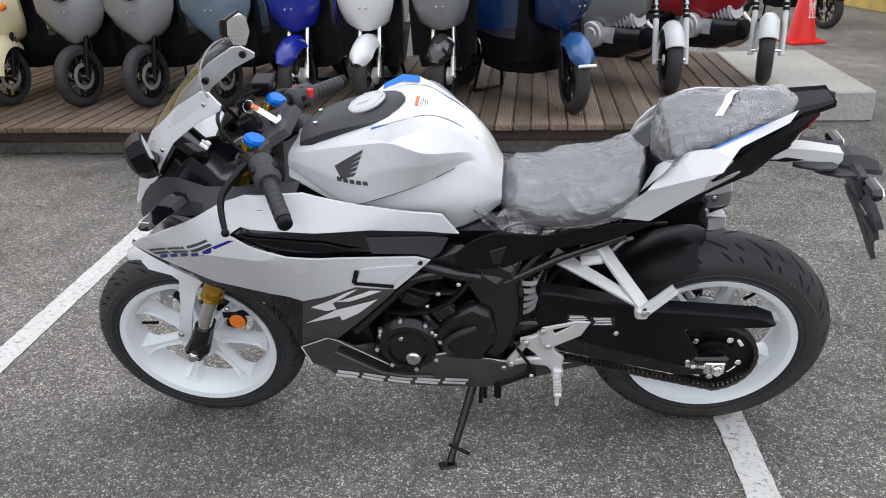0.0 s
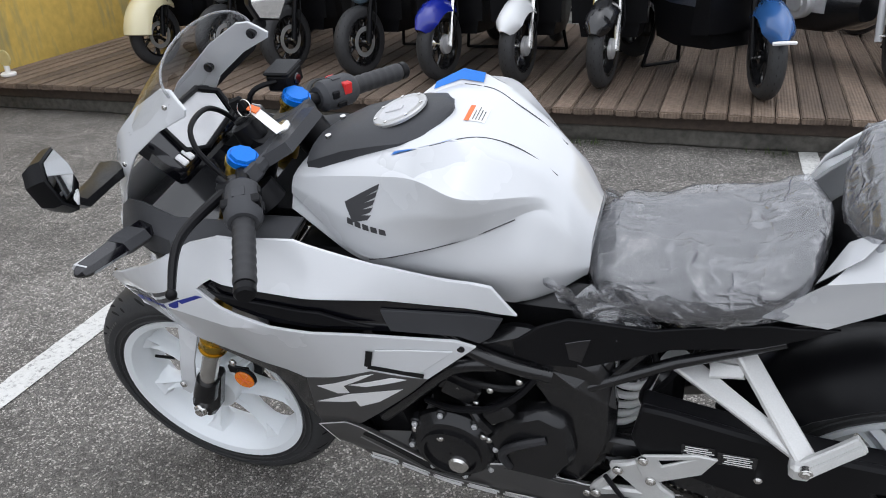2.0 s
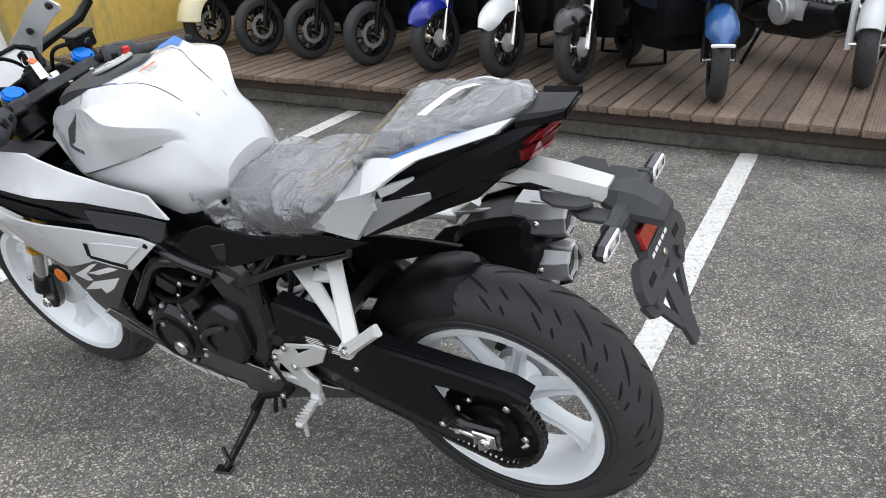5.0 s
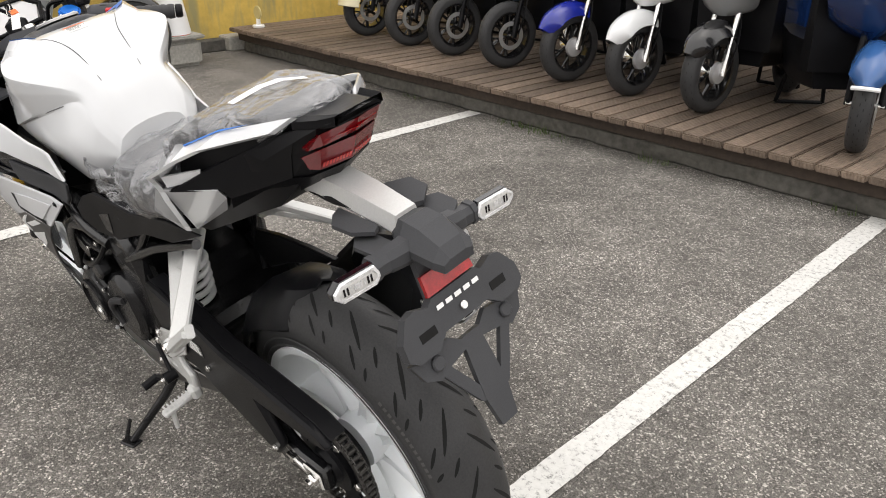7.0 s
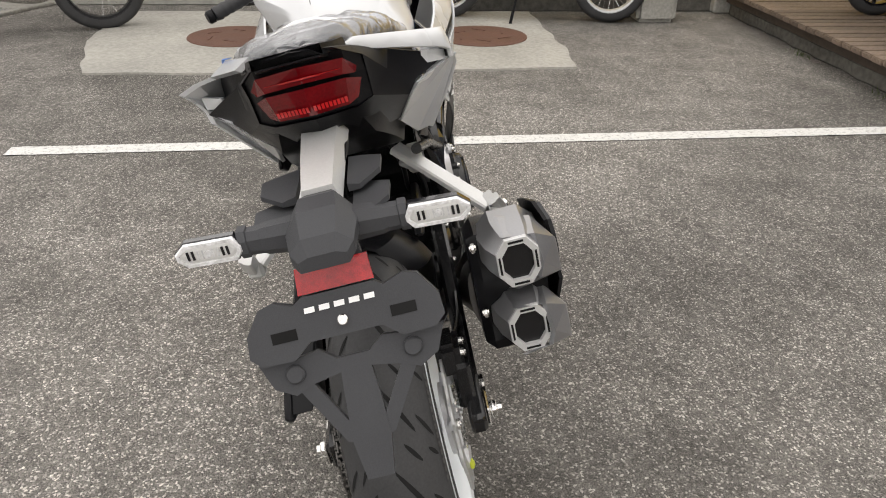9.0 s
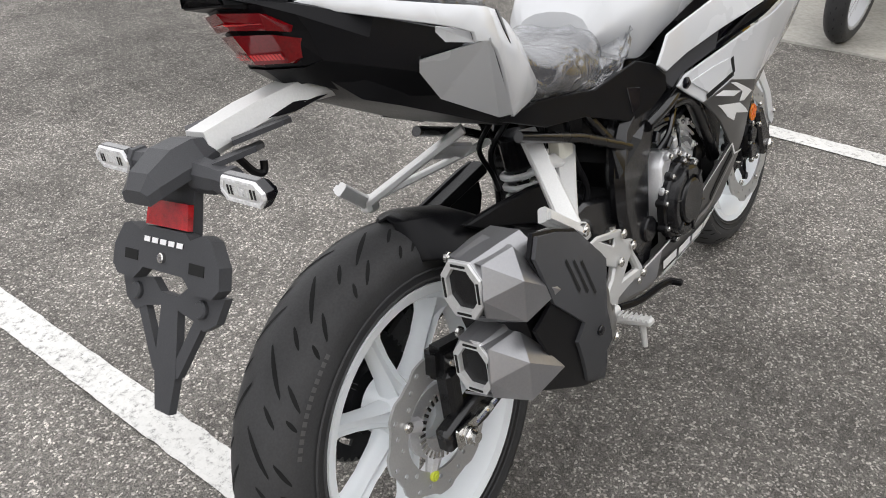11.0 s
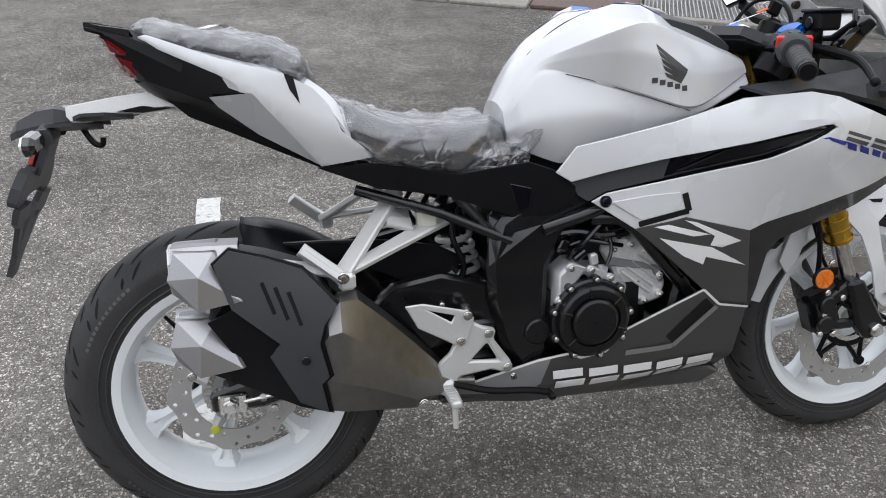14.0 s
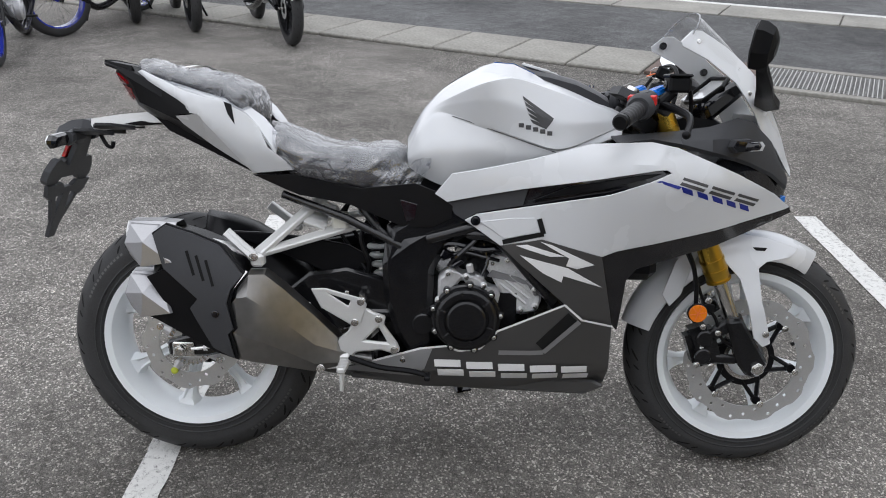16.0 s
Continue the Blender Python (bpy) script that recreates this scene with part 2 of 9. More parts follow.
def asphalt_material(name, dark, light, speck):
    """Asphalt: dark binder with pale crushed stone showing, worn patches and stains."""
    m = bpy.data.materials.new(name)
    m.use_nodes = True
    n, ln = m.node_tree.nodes, m.node_tree.links
    b = n["Principled BSDF"]
    co = n.new("ShaderNodeTexCoord")
    vo, v2, ns, wear = n.new("ShaderNodeTexVoronoi"), n.new("ShaderNodeTexVoronoi"), n.new("ShaderNodeTexNoise"), n.new("ShaderNodeTexNoise")
    vo.inputs["Scale"].default_value, v2.inputs["Scale"].default_value = 225, 520
    ns.inputs["Scale"].default_value, ns.inputs["Detail"].default_value = 38, 8
    wear.inputs["Scale"].default_value, wear.inputs["Detail"].default_value = 0.9, 5
    for t in (vo, v2, ns, wear):
        ln.new(co.outputs["Object"], t.inputs["Vector"])
    pick = n.new("ShaderNodeSeparateColor")
    ln.new(vo.outputs["Color"], pick.inputs[0])
    pale = n.new("ShaderNodeMapRange")
    pale.inputs["From Min"].default_value, pale.inputs["From Max"].default_value = speck, 1.0
    ln.new(pick.outputs[0], pale.inputs["Value"])
    p2 = n.new("ShaderNodeSeparateColor")
    ln.new(v2.outputs["Color"], p2.inputs[0])
    fine = n.new("ShaderNodeMapRange")
    fine.inputs["From Min"].default_value, fine.inputs["From Max"].default_value = 0.2, 1.0
    fine.inputs["To Min"].default_value, fine.inputs["To Max"].default_value = 0.0, 0.34
    ln.new(p2.outputs[0], fine.inputs["Value"])
    mx = n.new("ShaderNodeMath")
    mx.operation = "MAXIMUM"
    ln.new(pale.outputs[0], mx.inputs[0])
    ln.new(fine.outputs[0], mx.inputs[1])
    wr = n.new("ShaderNodeMapRange")
    wr.inputs["From Min"].default_value, wr.inputs["From Max"].default_value = 0.3, 0.7
    wr.inputs["To Min"].default_value, wr.inputs["To Max"].default_value = 0.55, 1.1
    ln.new(wear.outputs["Fac"], wr.inputs["Value"])
    ml = n.new("ShaderNodeMath")
    ml.operation = "MULTIPLY"
    ln.new(mx.outputs[0], ml.inputs[0])
    ln.new(wr.outputs[0], ml.inputs[1])
    mix = n.new("ShaderNodeMix")
    mix.data_type = "RGBA"
    mix.inputs[6].default_value, mix.inputs[7].default_value = (*dark, 1), (*light, 1)
    ln.new(ml.outputs[0], mix.inputs[0])
    nm = n.new("ShaderNodeMapRange")
    nm.inputs["To Min"].default_value, nm.inputs["To Max"].default_value = 0.40, 1.6
    ln.new(ns.outputs["Fac"], nm.inputs["Value"])
    mott, mo = n.new("ShaderNodeTexNoise"), n.new("ShaderNodeMapRange")
    mott.inputs["Scale"].default_value, mott.inputs["Detail"].default_value = 5.5, 4
    ln.new(co.outputs["Object"], mott.inputs["Vector"])
    mo.inputs["From Min"].default_value, mo.inputs["From Max"].default_value = 0.3, 0.7
    mo.inputs["To Min"].default_value, mo.inputs["To Max"].default_value = 0.80, 1.16
    ln.new(mott.outputs["Fac"], mo.inputs["Value"])
    stain, st_ = n.new("ShaderNodeTexNoise"), n.new("ShaderNodeMapRange")
    stain.inputs["Scale"].default_value, stain.inputs["Detail"].default_value = 0.55, 6
    ln.new(co.outputs["Object"], stain.inputs["Vector"])
    st_.inputs["From Min"].default_value, st_.inputs["From Max"].default_value = 0.36, 0.60
    st_.inputs["To Min"].default_value, st_.inputs["To Max"].default_value = 0.70, 1.06
    ln.new(stain.outputs["Fac"], st_.inputs["Value"])
    both, all_ = n.new("ShaderNodeMath"), n.new("ShaderNodeMath")
    both.operation = all_.operation = "MULTIPLY"
    ln.new(mo.outputs[0], both.inputs[0])
    ln.new(st_.outputs[0], both.inputs[1])
    ln.new(nm.outputs[0], all_.inputs[0])
    ln.new(both.outputs[0], all_.inputs[1])
    nm = all_
    sc = n.new("ShaderNodeVectorMath")
    sc.operation = "SCALE"
    ln.new(mix.outputs[2], sc.inputs[0])
    ln.new(nm.outputs[0], sc.inputs["Scale"])
    ln.new(sc.outputs[0], b.inputs["Base Color"])
    b.inputs["Roughness"].default_value = 0.9
    b.inputs["Specular IOR Level"].default_value = 0.08
    bp = n.new("ShaderNodeBump")
    bp.inputs["Strength"].default_value, bp.inputs["Distance"].default_value = 0.7, 0.004
    ln.new(vo.outputs["Distance"], bp.inputs["Height"])
    bp.invert = True
    ln.new(bp.outputs[0], b.inputs["Normal"])
    return m


ASPHALT = asphalt_material("parking_asphalt", (0.090, 0.086, 0.079), (0.66, 0.62, 0.57), 0.76)
ROADASPHALT = asphalt_material("road_asphalt", (0.085, 0.085, 0.086), (0.26, 0.26, 0.26), 0.6)
SATIN = material("satin_black_frame_paint", (0.006, 0.006, 0.007), 0.26, 0.0, 0.1, 500, 9, coat=0.35)


def paint_material():
    """White road paint with chipped holes that show the asphalt colour."""
    m = material("worn_white_line_paint", (0.60, 0.595, 0.575), 0.7, 0.0, 0.1, 90, 5, bump=0.002)
    n, ln = m.node_tree.nodes, m.node_tree.links
    b = n["Principled BSDF"]
    co, vo, mr, mix = n.new("ShaderNodeTexCoord"), n.new("ShaderNodeTexNoise"), n.new("ShaderNodeMapRange"), n.new("ShaderNodeMix")
    vo.inputs["Scale"].default_value, vo.inputs["Detail"].default_value, vo.inputs["Roughness"].default_value = 60, 9, 0.8
    ln.new(co.outputs["Object"], vo.inputs["Vector"])
    mr.inputs["From Min"].default_value, mr.inputs["From Max"].default_value = 0.52, 0.66
    ln.new(vo.outputs["Fac"], mr.inputs["Value"])
    mix.data_type = "RGBA"
    old = b.inputs["Base Color"].links[0].from_socket
    ln.new(mr.outputs[0], mix.inputs[0])
    ln.new(old, mix.inputs[6])
    mix.inputs[7].default_value = (0.10, 0.10, 0.095, 1)
    ln.new(mix.outputs[2], b.inputs["Base Color"])
    return m


LINE = paint_material()


def wood_material():
    """Weathered brown decking, fine grooves along each board."""
    m = material("weathered_brown_decking", (0.150, 0.112, 0.084), 0.75, 0.0, 0.45, 40, 1.5, island=0.30)
    n, ln = m.node_tree.nodes, m.node_tree.links
    b = n["Principled BSDF"]
    co, wv, bp = n.new("ShaderNodeTexCoord"), n.new("ShaderNodeTexWave"), n.new("ShaderNodeBump")
    wv.bands_direction = "X"
    wv.inputs["Scale"].default_value, wv.inputs["Distortion"].default_value = 22, 0.6
    ln.new(co.outputs["Object"], wv.inputs["Vector"])
    bp.inputs["Strength"].default_value, bp.inputs["Distance"].default_value = 0.8, 0.003
    ln.new(wv.outputs["Fac"], bp.inputs["Height"])
    ln.new(bp.outputs[0], b.inputs["Normal"])
    return m


WOOD = wood_material()
FASCIA = material("dark_brown_beam", (0.060, 0.044, 0.034), 0.8, 0.0, 0.3, 40, 2, bump=0.002)


def yellow_wall_material():
    """Ochre render, streaked and mossy near the foot."""
    m = material("ochre_rendered_wall", (0.60, 0.42, 0.10), 0.85, 0.0, 0.22, 14, 1.1, bump=0.004)
    n, ln = m.node_tree.nodes, m.node_tree.links
    b = n["Principled BSDF"]
    co, ns, mp, mr, mix = n.new("ShaderNodeTexCoord"), n.new("ShaderNodeTexNoise"), n.new("ShaderNodeMapping"), n.new("ShaderNodeMapRange"), n.new("ShaderNodeMix")
    mp.inputs["Scale"].default_value = (5, 5, 1.1)
    ns.inputs["Scale"].default_value, ns.inputs["Detail"].default_value = 2.0, 7
    ln.new(co.outputs["Object"], mp.inputs["Vector"])
    ln.new(mp.outputs[0], ns.inputs["Vector"])
    mr.inputs["From Min"].default_value, mr.inputs["From Max"].default_value = 0.5, 0.72
    ln.new(ns.outputs["Fac"], mr.inputs["Value"])
    mix.data_type = "RGBA"
    old = b.inputs["Base Color"].links[0].from_socket
    ln.new(mr.outputs[0], mix.inputs[0])
    ln.new(old, mix.inputs[6])
    mix.inputs[7].default_value = (0.34, 0.30, 0.14, 1)
    ln.new(mix.outputs[2], b.inputs["Base Color"])
    return m


OCHRE = yellow_wall_material()


# ---- mesh helpers ----
def finish(bm, smooth=True, angle=35):
    bmesh.ops.recalc_face_normals(bm, faces=bm.faces)
    for f in bm.faces:
        f.smooth = smooth
    if smooth:
        for e in bm.edges:
            if len(e.link_faces) == 2 and e.calc_face_angle(0) > radians(angle):
                e.smooth = False


def part(name, bm, mat, parent=None, label="", smooth=True, angle=35):
    finish(bm, smooth, angle)
    me = bpy.data.meshes.new(name)
    bm.to_mesh(me)
    bm.free()
    me.materials.append(mat)
    ob = new(name, me)
    if parent:
        ob.parent = parent
    if label:
        tagged(ob, label)
    return ob


def shared(name, me, parent, m):
    ob = new(name, me)
    ob.parent = parent
    ob.matrix_local = m
    return ob


def bevelled(bm, faces_or_edges, w, seg=1):
    if w > 0:
        bmesh.ops.bevel(bm, geom=faces_or_edges, offset=w, segments=seg, affect="EDGES", clamp_overlap=True)


def box(bm, c, s, bev=0.0, m=None, seg=1):
    t = bmesh.new()
    bmesh.ops.create_cube(t, size=1)
    bmesh.ops.scale(t, vec=s, verts=t.verts)
    bevelled(t, t.edges[:], bev, seg)
    if m is not None:
        bmesh.ops.transform(t, matrix=m, verts=t.verts)
    bmesh.ops.translate(t, vec=c, verts=t.verts)
    merge(bm, t)
    return bm


def merge(bm, t):
    me = bpy.data.meshes.new("tmp")
    t.to_mesh(me)
    t.free()
    bm.from_mesh(me)
    bpy.data.meshes.remove(me)


def tube(bm, pts, r, seg=10, caps=True, r_end=None):
    """A round tube along points."""
    pts = [Vector(p) for p in pts]
    rings = []
    prev = None
    for i, p in enumerate(pts):
        d = (pts[min(i + 1, len(pts) - 1)] - pts[max(i - 1, 0)]).normalized()
        if prev is None:
            u = d.orthogonal().normalized()
        else:
            u = (prev - d * prev.dot(d)).normalized()
        prev = u
        v = d.cross(u)
        rad = r if r_end is None else r + (r_end - r) * i / (len(pts) - 1)
        if isinstance(r, (list, tuple)):
            rad = r[i]
        rings.append([bm.verts.new(p + (u * math.cos(a) + v * math.sin(a)) * rad) for a in (2 * math.pi * k / seg for k in range(seg))])
    for a, b in zip(rings, rings[1:]):
        for k in range(seg):
            bm.faces.new((a[k], a[(k + 1) % seg], b[(k + 1) % seg], b[k]))
    if caps:
        bm.faces.new(rings[0][::-1])
        bm.faces.new(rings[-1])
    return bm


def curve_pts(pts, n=6):
    """Catmull-Rom points through pts."""
    pts = [Vector(p) for p in pts]
    out = []
    for i in range(len(pts) - 1):
        p0, p1, p2, p3 = pts[max(i - 1, 0)], pts[i], pts[i + 1], pts[min(i + 2, len(pts) - 1)]
        for k in range(n):
            t = k / n
            out.append(0.5 * ((2 * p1) + (p2 - p0) * t + (2 * p0 - 5 * p1 + 4 * p2 - p3) * t * t + (3 * p1 - p0 - 3 * p2 + p3) * t ** 3))
    return out + [pts[-1]]


def lathe(bm, profile, c, seg=48, axis="y"):
    """Spin a closed profile of (radius, along) round an axis through c."""
    rings = []
    for k in range(seg):
        a = 2 * math.pi * k / seg
        ca, sa = math.cos(a), math.sin(a)
        if axis == "y":
            rings.append([bm.verts.new((c[0] + r * ca, c[1] + h, c[2] + r * sa)) for r, h in profile])
        elif axis == "z":
            rings.append([bm.verts.new((c[0] + r * ca, c[1] + r * sa, c[2] + h)) for r, h in profile])
        else:
            rings.append([bm.verts.new((c[0] + h, c[1] + r * ca, c[2] + r * sa)) for r, h in profile])
    n = len(profile)
    for k in range(seg):
        a, b = rings[k], rings[(k + 1) % seg]
        for i in range(n):
            bm.faces.new((a[i], a[(i + 1) % n], b[(i + 1) % n], b[i]))
    return bm


def disc(bm, c, r, h, seg=24, axis="y", bev=0.0, hexa=False):
    seg = 6 if hexa else seg
    m = {"y": Matrix.Rotation(radians(90), 4, "X"), "z": Matrix(), "x": Matrix.Rotation(radians(90), 4, "Y")}[axis]
    t = bmesh.new()
    bmesh.ops.create_cone(t, cap_ends=True, segments=seg, radius1=r, radius2=r, depth=h)
    if bev:
        bevelled(t, [e for e in t.edges if len(e.link_faces) == 2 and e.calc_face_angle(0) > 1.0], bev)
    bmesh.ops.transform(t, matrix=Matrix.Translation(c) @ m, verts=t.verts)
    merge(bm, t)
    return bm


def plate(bm, outline, y0, y1, bev=0.0, side=1, holes=()):
    """A slab whose outline lies in x, z, from y0 to y1; holes are cut through."""
    t = bmesh.new()
    loops = [outline, *holes]
    vs, es = [], []
    for lp in loops:
        k = len(vs)
        vs += [Vector((x, z)) for x, z in lp]
        es += [(k + i, k + (i + 1) % len(lp)) for i in range(len(lp))]
    from mathutils.geometry import delaunay_2d_cdt
    v2, e2, f2, *_ = delaunay_2d_cdt(vs, es, [], 0, 1e-6)

    def solid(p):
        c = False
        for lp in loops:
            for i in range(len(lp)):
                (ax, az), (bx, bz) = lp[i], lp[(i + 1) % len(lp)]
                if (az > p.y) != (bz > p.y) and p.x < (bx - ax) * (p.y - az) / (bz - az) + ax:
                    c = not c
        return c

    base = [t.verts.new((v.x, side * y0, v.y)) for v in v2]
    for f in f2:
        if solid(sum((v2[i] for i in f), Vector((0, 0))) / len(f)):
            t.faces.new([base[i] for i in f])
    bmesh.ops.delete(t, geom=[v for v in t.verts if not v.link_faces], context="VERTS")
    r = bmesh.ops.extrude_face_region(t, geom=t.faces[:])
    bmesh.ops.translate(t, vec=(0, side * (y1 - y0), 0), verts=[g for g in r["geom"] if isinstance(g, bmesh.types.BMVert)])
    bmesh.ops.recalc_face_normals(t, faces=t.faces)
    bevelled(t, [e for e in t.edges if len(e.link_faces) == 2 and e.calc_face_angle(0) > 0.6], bev)
    merge(bm, t)
    return bm


def skin(bm, outline, yfun, thick, side=1, step=0.022, push=0.0):
    """A curved panel: an outline in x, z laid on the surface y = yfun(x, z), with thickness."""
    from mathutils.geometry import delaunay_2d_cdt
    fine = []
    for i, p in enumerate(outline):
        q = outline[(i + 1) % len(outline)]
        n = max(1, int(math.dist(p, q) / step))
        fine += [(p[0] + (q[0] - p[0]) * k / n, p[1] + (q[1] - p[1]) * k / n) for k in range(n)]
    vs = [Vector(p) for p in fine]
    nb = len(vs)
    es = [(i, (i + 1) % nb) for i in range(nb)]
    x0, x1 = min(p[0] for p in fine), max(p[0] for p in fine)
    z0, z1 = min(p[1] for p in fine), max(p[1] for p in fine)

    def inside(x, z):
        c = False
        for i in range(nb):
            (ax, az), (bx, bz) = fine[i], fine[(i + 1) % nb]
            if (az > z) != (bz > z) and x < (bx - ax) * (z - az) / (bz - az) + ax:
                c = not c
        return c

    x = x0 + step / 2
    while x < x1:
        z = z0 + step / 2
        while z < z1:
            if inside(x, z) and min((x - p[0]) ** 2 + (z - p[1]) ** 2 for p in fine) > (step * 0.5) ** 2:
                vs.append(Vector((x, z)))
            z += step
        x += step
    v2, e2, f2, *_ = delaunay_2d_cdt(vs, es, [], 1, 1e-6)
    t = bmesh.new()
    base = [t.verts.new((v.x, side * (yfun(v.x, v.y) + push), v.y)) for v in v2]
    for f in f2:
        t.faces.new([base[i] for i in f])
    r = bmesh.ops.extrude_face_region(t, geom=t.faces[:])
    bmesh.ops.translate(t, vec=(0, -side * thick, 0), verts=[g for g in r["geom"] if isinstance(g, bmesh.types.BMVert)])
    bmesh.ops.recalc_face_normals(t, faces=t.faces)
    bevelled(t, [e for e in t.edges if len(e.link_faces) == 2 and e.calc_face_angle(0) > 1.2], min(0.0012, thick * 0.3))
    merge(bm, t)
    return bm


def loft(bm, rings, close=True, caps=True):
    vr = [[bm.verts.new(p) for p in r] for r in rings]
    n = len(vr[0])
    for a, b in zip(vr, vr[1:]):
        for k in range(n if close else n - 1):
            bm.faces.new((a[k], a[(k + 1) % n], b[(k + 1) % n], b[k]))
    if caps and close:
        bm.faces.new(vr[0][::-1])
        bm.faces.new(vr[-1])
    return bm


def refine(bm, cuts, crease=()):
    """Catmull-Clark subdivision of a small cage, kept as plain geometry."""
    me = bpy.data.meshes.new("cage")
    bm.to_mesh(me)
    ob = new("cage", me)
    md = ob.modifiers.new("s", "SUBSURF")
    md.levels = cuts
    dg = bpy.context.evaluated_depsgraph_get()
    out = bpy.data.meshes.new_from_object(ob.evaluated_get(dg))
    bm.clear()
    bm.from_mesh(out)
    bpy.data.objects.remove(ob)
    bpy.data.meshes.remove(me)
    bpy.data.meshes.remove(out)
    return bm


def interp(xs, ys, x):
    return float(np.interp(x, xs, ys))


def empty(name, m, label, category, group=""):
    ob = new(name)
    ob.matrix_world = m
    return tagged(ob, label, category, group)

# ---- ground, lines, kerb and walls ----
def ground_sheet(name, x0, x1, y0, y1, z, mat, n=40):
    bm = bmesh.new()
    bmesh.ops.create_grid(bm, x_segments=n, y_segments=n, size=0.5)
    bmesh.ops.scale(bm, vec=(x1 - x0, y1 - y0, 1), verts=bm.verts)
    bmesh.ops.translate(bm, vec=((x0 + x1) / 2, (y0 + y1) / 2, z), verts=bm.verts)
    return part(name, bm, mat)


tagged(ground_sheet("ground", -300, 300, -300, 300, 0, ASPHALT), "worn grey asphalt of a parking lot with pale stone chips", "ground", kind="structure")


def painted_line(a, b, w):
    """A worn painted stripe with ragged edges, a thin layer on the asphalt."""
    bm = bmesh.new()
    a, b = Vector((*a, 0)), Vector((*b, 0))
    d = (b - a).normalized()
    s = Vector((-d.y, d.x, 0))
    n = int((b - a).length / 0.02)
    rows = []
    for i in range(n + 1):
        p = a + d * (b - a).length * i / n
        e = [noise.noise((p.x * 23 + k * 9, p.y * 23, k)) * 0.004 for k in (0, 1)]
        rows.append([bm.verts.new(p + s * (w / 2 + e[0]) + Vector((0, 0, 0.004))), bm.verts.new(p - s * (w / 2 + e[1]) + Vector((0, 0, 0.004)))])
    for u, v in zip(rows, rows[1:]):
        bm.faces.new((u[0], u[1], v[1], v[0]))
    return tagged(part("parking_line", bm, LINE, smooth=False), "worn white painted parking line on the asphalt", "line", "parking lines", "structure")


painted_line((-1.487, -1.604), (-1.66, 2.66), 0.10)
painted_line((0.865, -1.43), (0.69, 2.84), 0.085)


def slab():
    bm = bmesh.new()
    pts = [(-2.72, -1.72), (-2.68, -0.6), (-2.74, 0.3), (-2.80, 1.10), (-3.3, 1.12), (-4.5, 1.08), (-4.5, -2.0), (-3.5, -1.95)]
    t = bmesh.new()
    t.faces.new([t.verts.new((x, y, 0.0)) for x, y in pts])
    bmesh.ops.subdivide_edges(t, edges=t.edges[:], cuts=14)
    for v in t.verts:
        v.co.x += noise.noise(v.co * 5) * 0.025
        v.co.y += noise.noise(v.co * 5 + Vector((9, 0, 0))) * 0.025
    r = bmesh.ops.extrude_face_region(t, geom=t.faces[:])
    bmesh.ops.translate(t, vec=(0, 0, 0.012), verts=[g for g in r["geom"] if isinstance(g, bmesh.types.BMVert)])
    merge(bm, t)
    s = tagged(part("concrete_slab", bm, CONCRETE), "rough pale concrete patch set in the asphalt", "slab", kind="structure")
    for y in (-1.02, 0.62):
        c = bmesh.new()
        disc(c, (-3.62, y, 0.014), 0.31, 0.012, 48, "z", 0.003)
        for k in range(6):
            a = k * math.pi / 3
            box(c, (-3.62 + 0.17 * math.cos(a), y + 0.17 * math.sin(a), 0.0215), (0.10, 0.012, 0.004), 0, Matrix.Rotation(a + 1.0, 4, "Z"))
        tagged(part("manhole_cover", c, IRON), "round rusty brown iron manhole cover in the concrete", "manhole cover", "manhole covers")


slab()

KDIR = Vector((-0.905, 0.425, 0))
KNRM = Vector((-0.425, -0.905, 0))
KORG = Vector((-0.683, -4.535, 0))


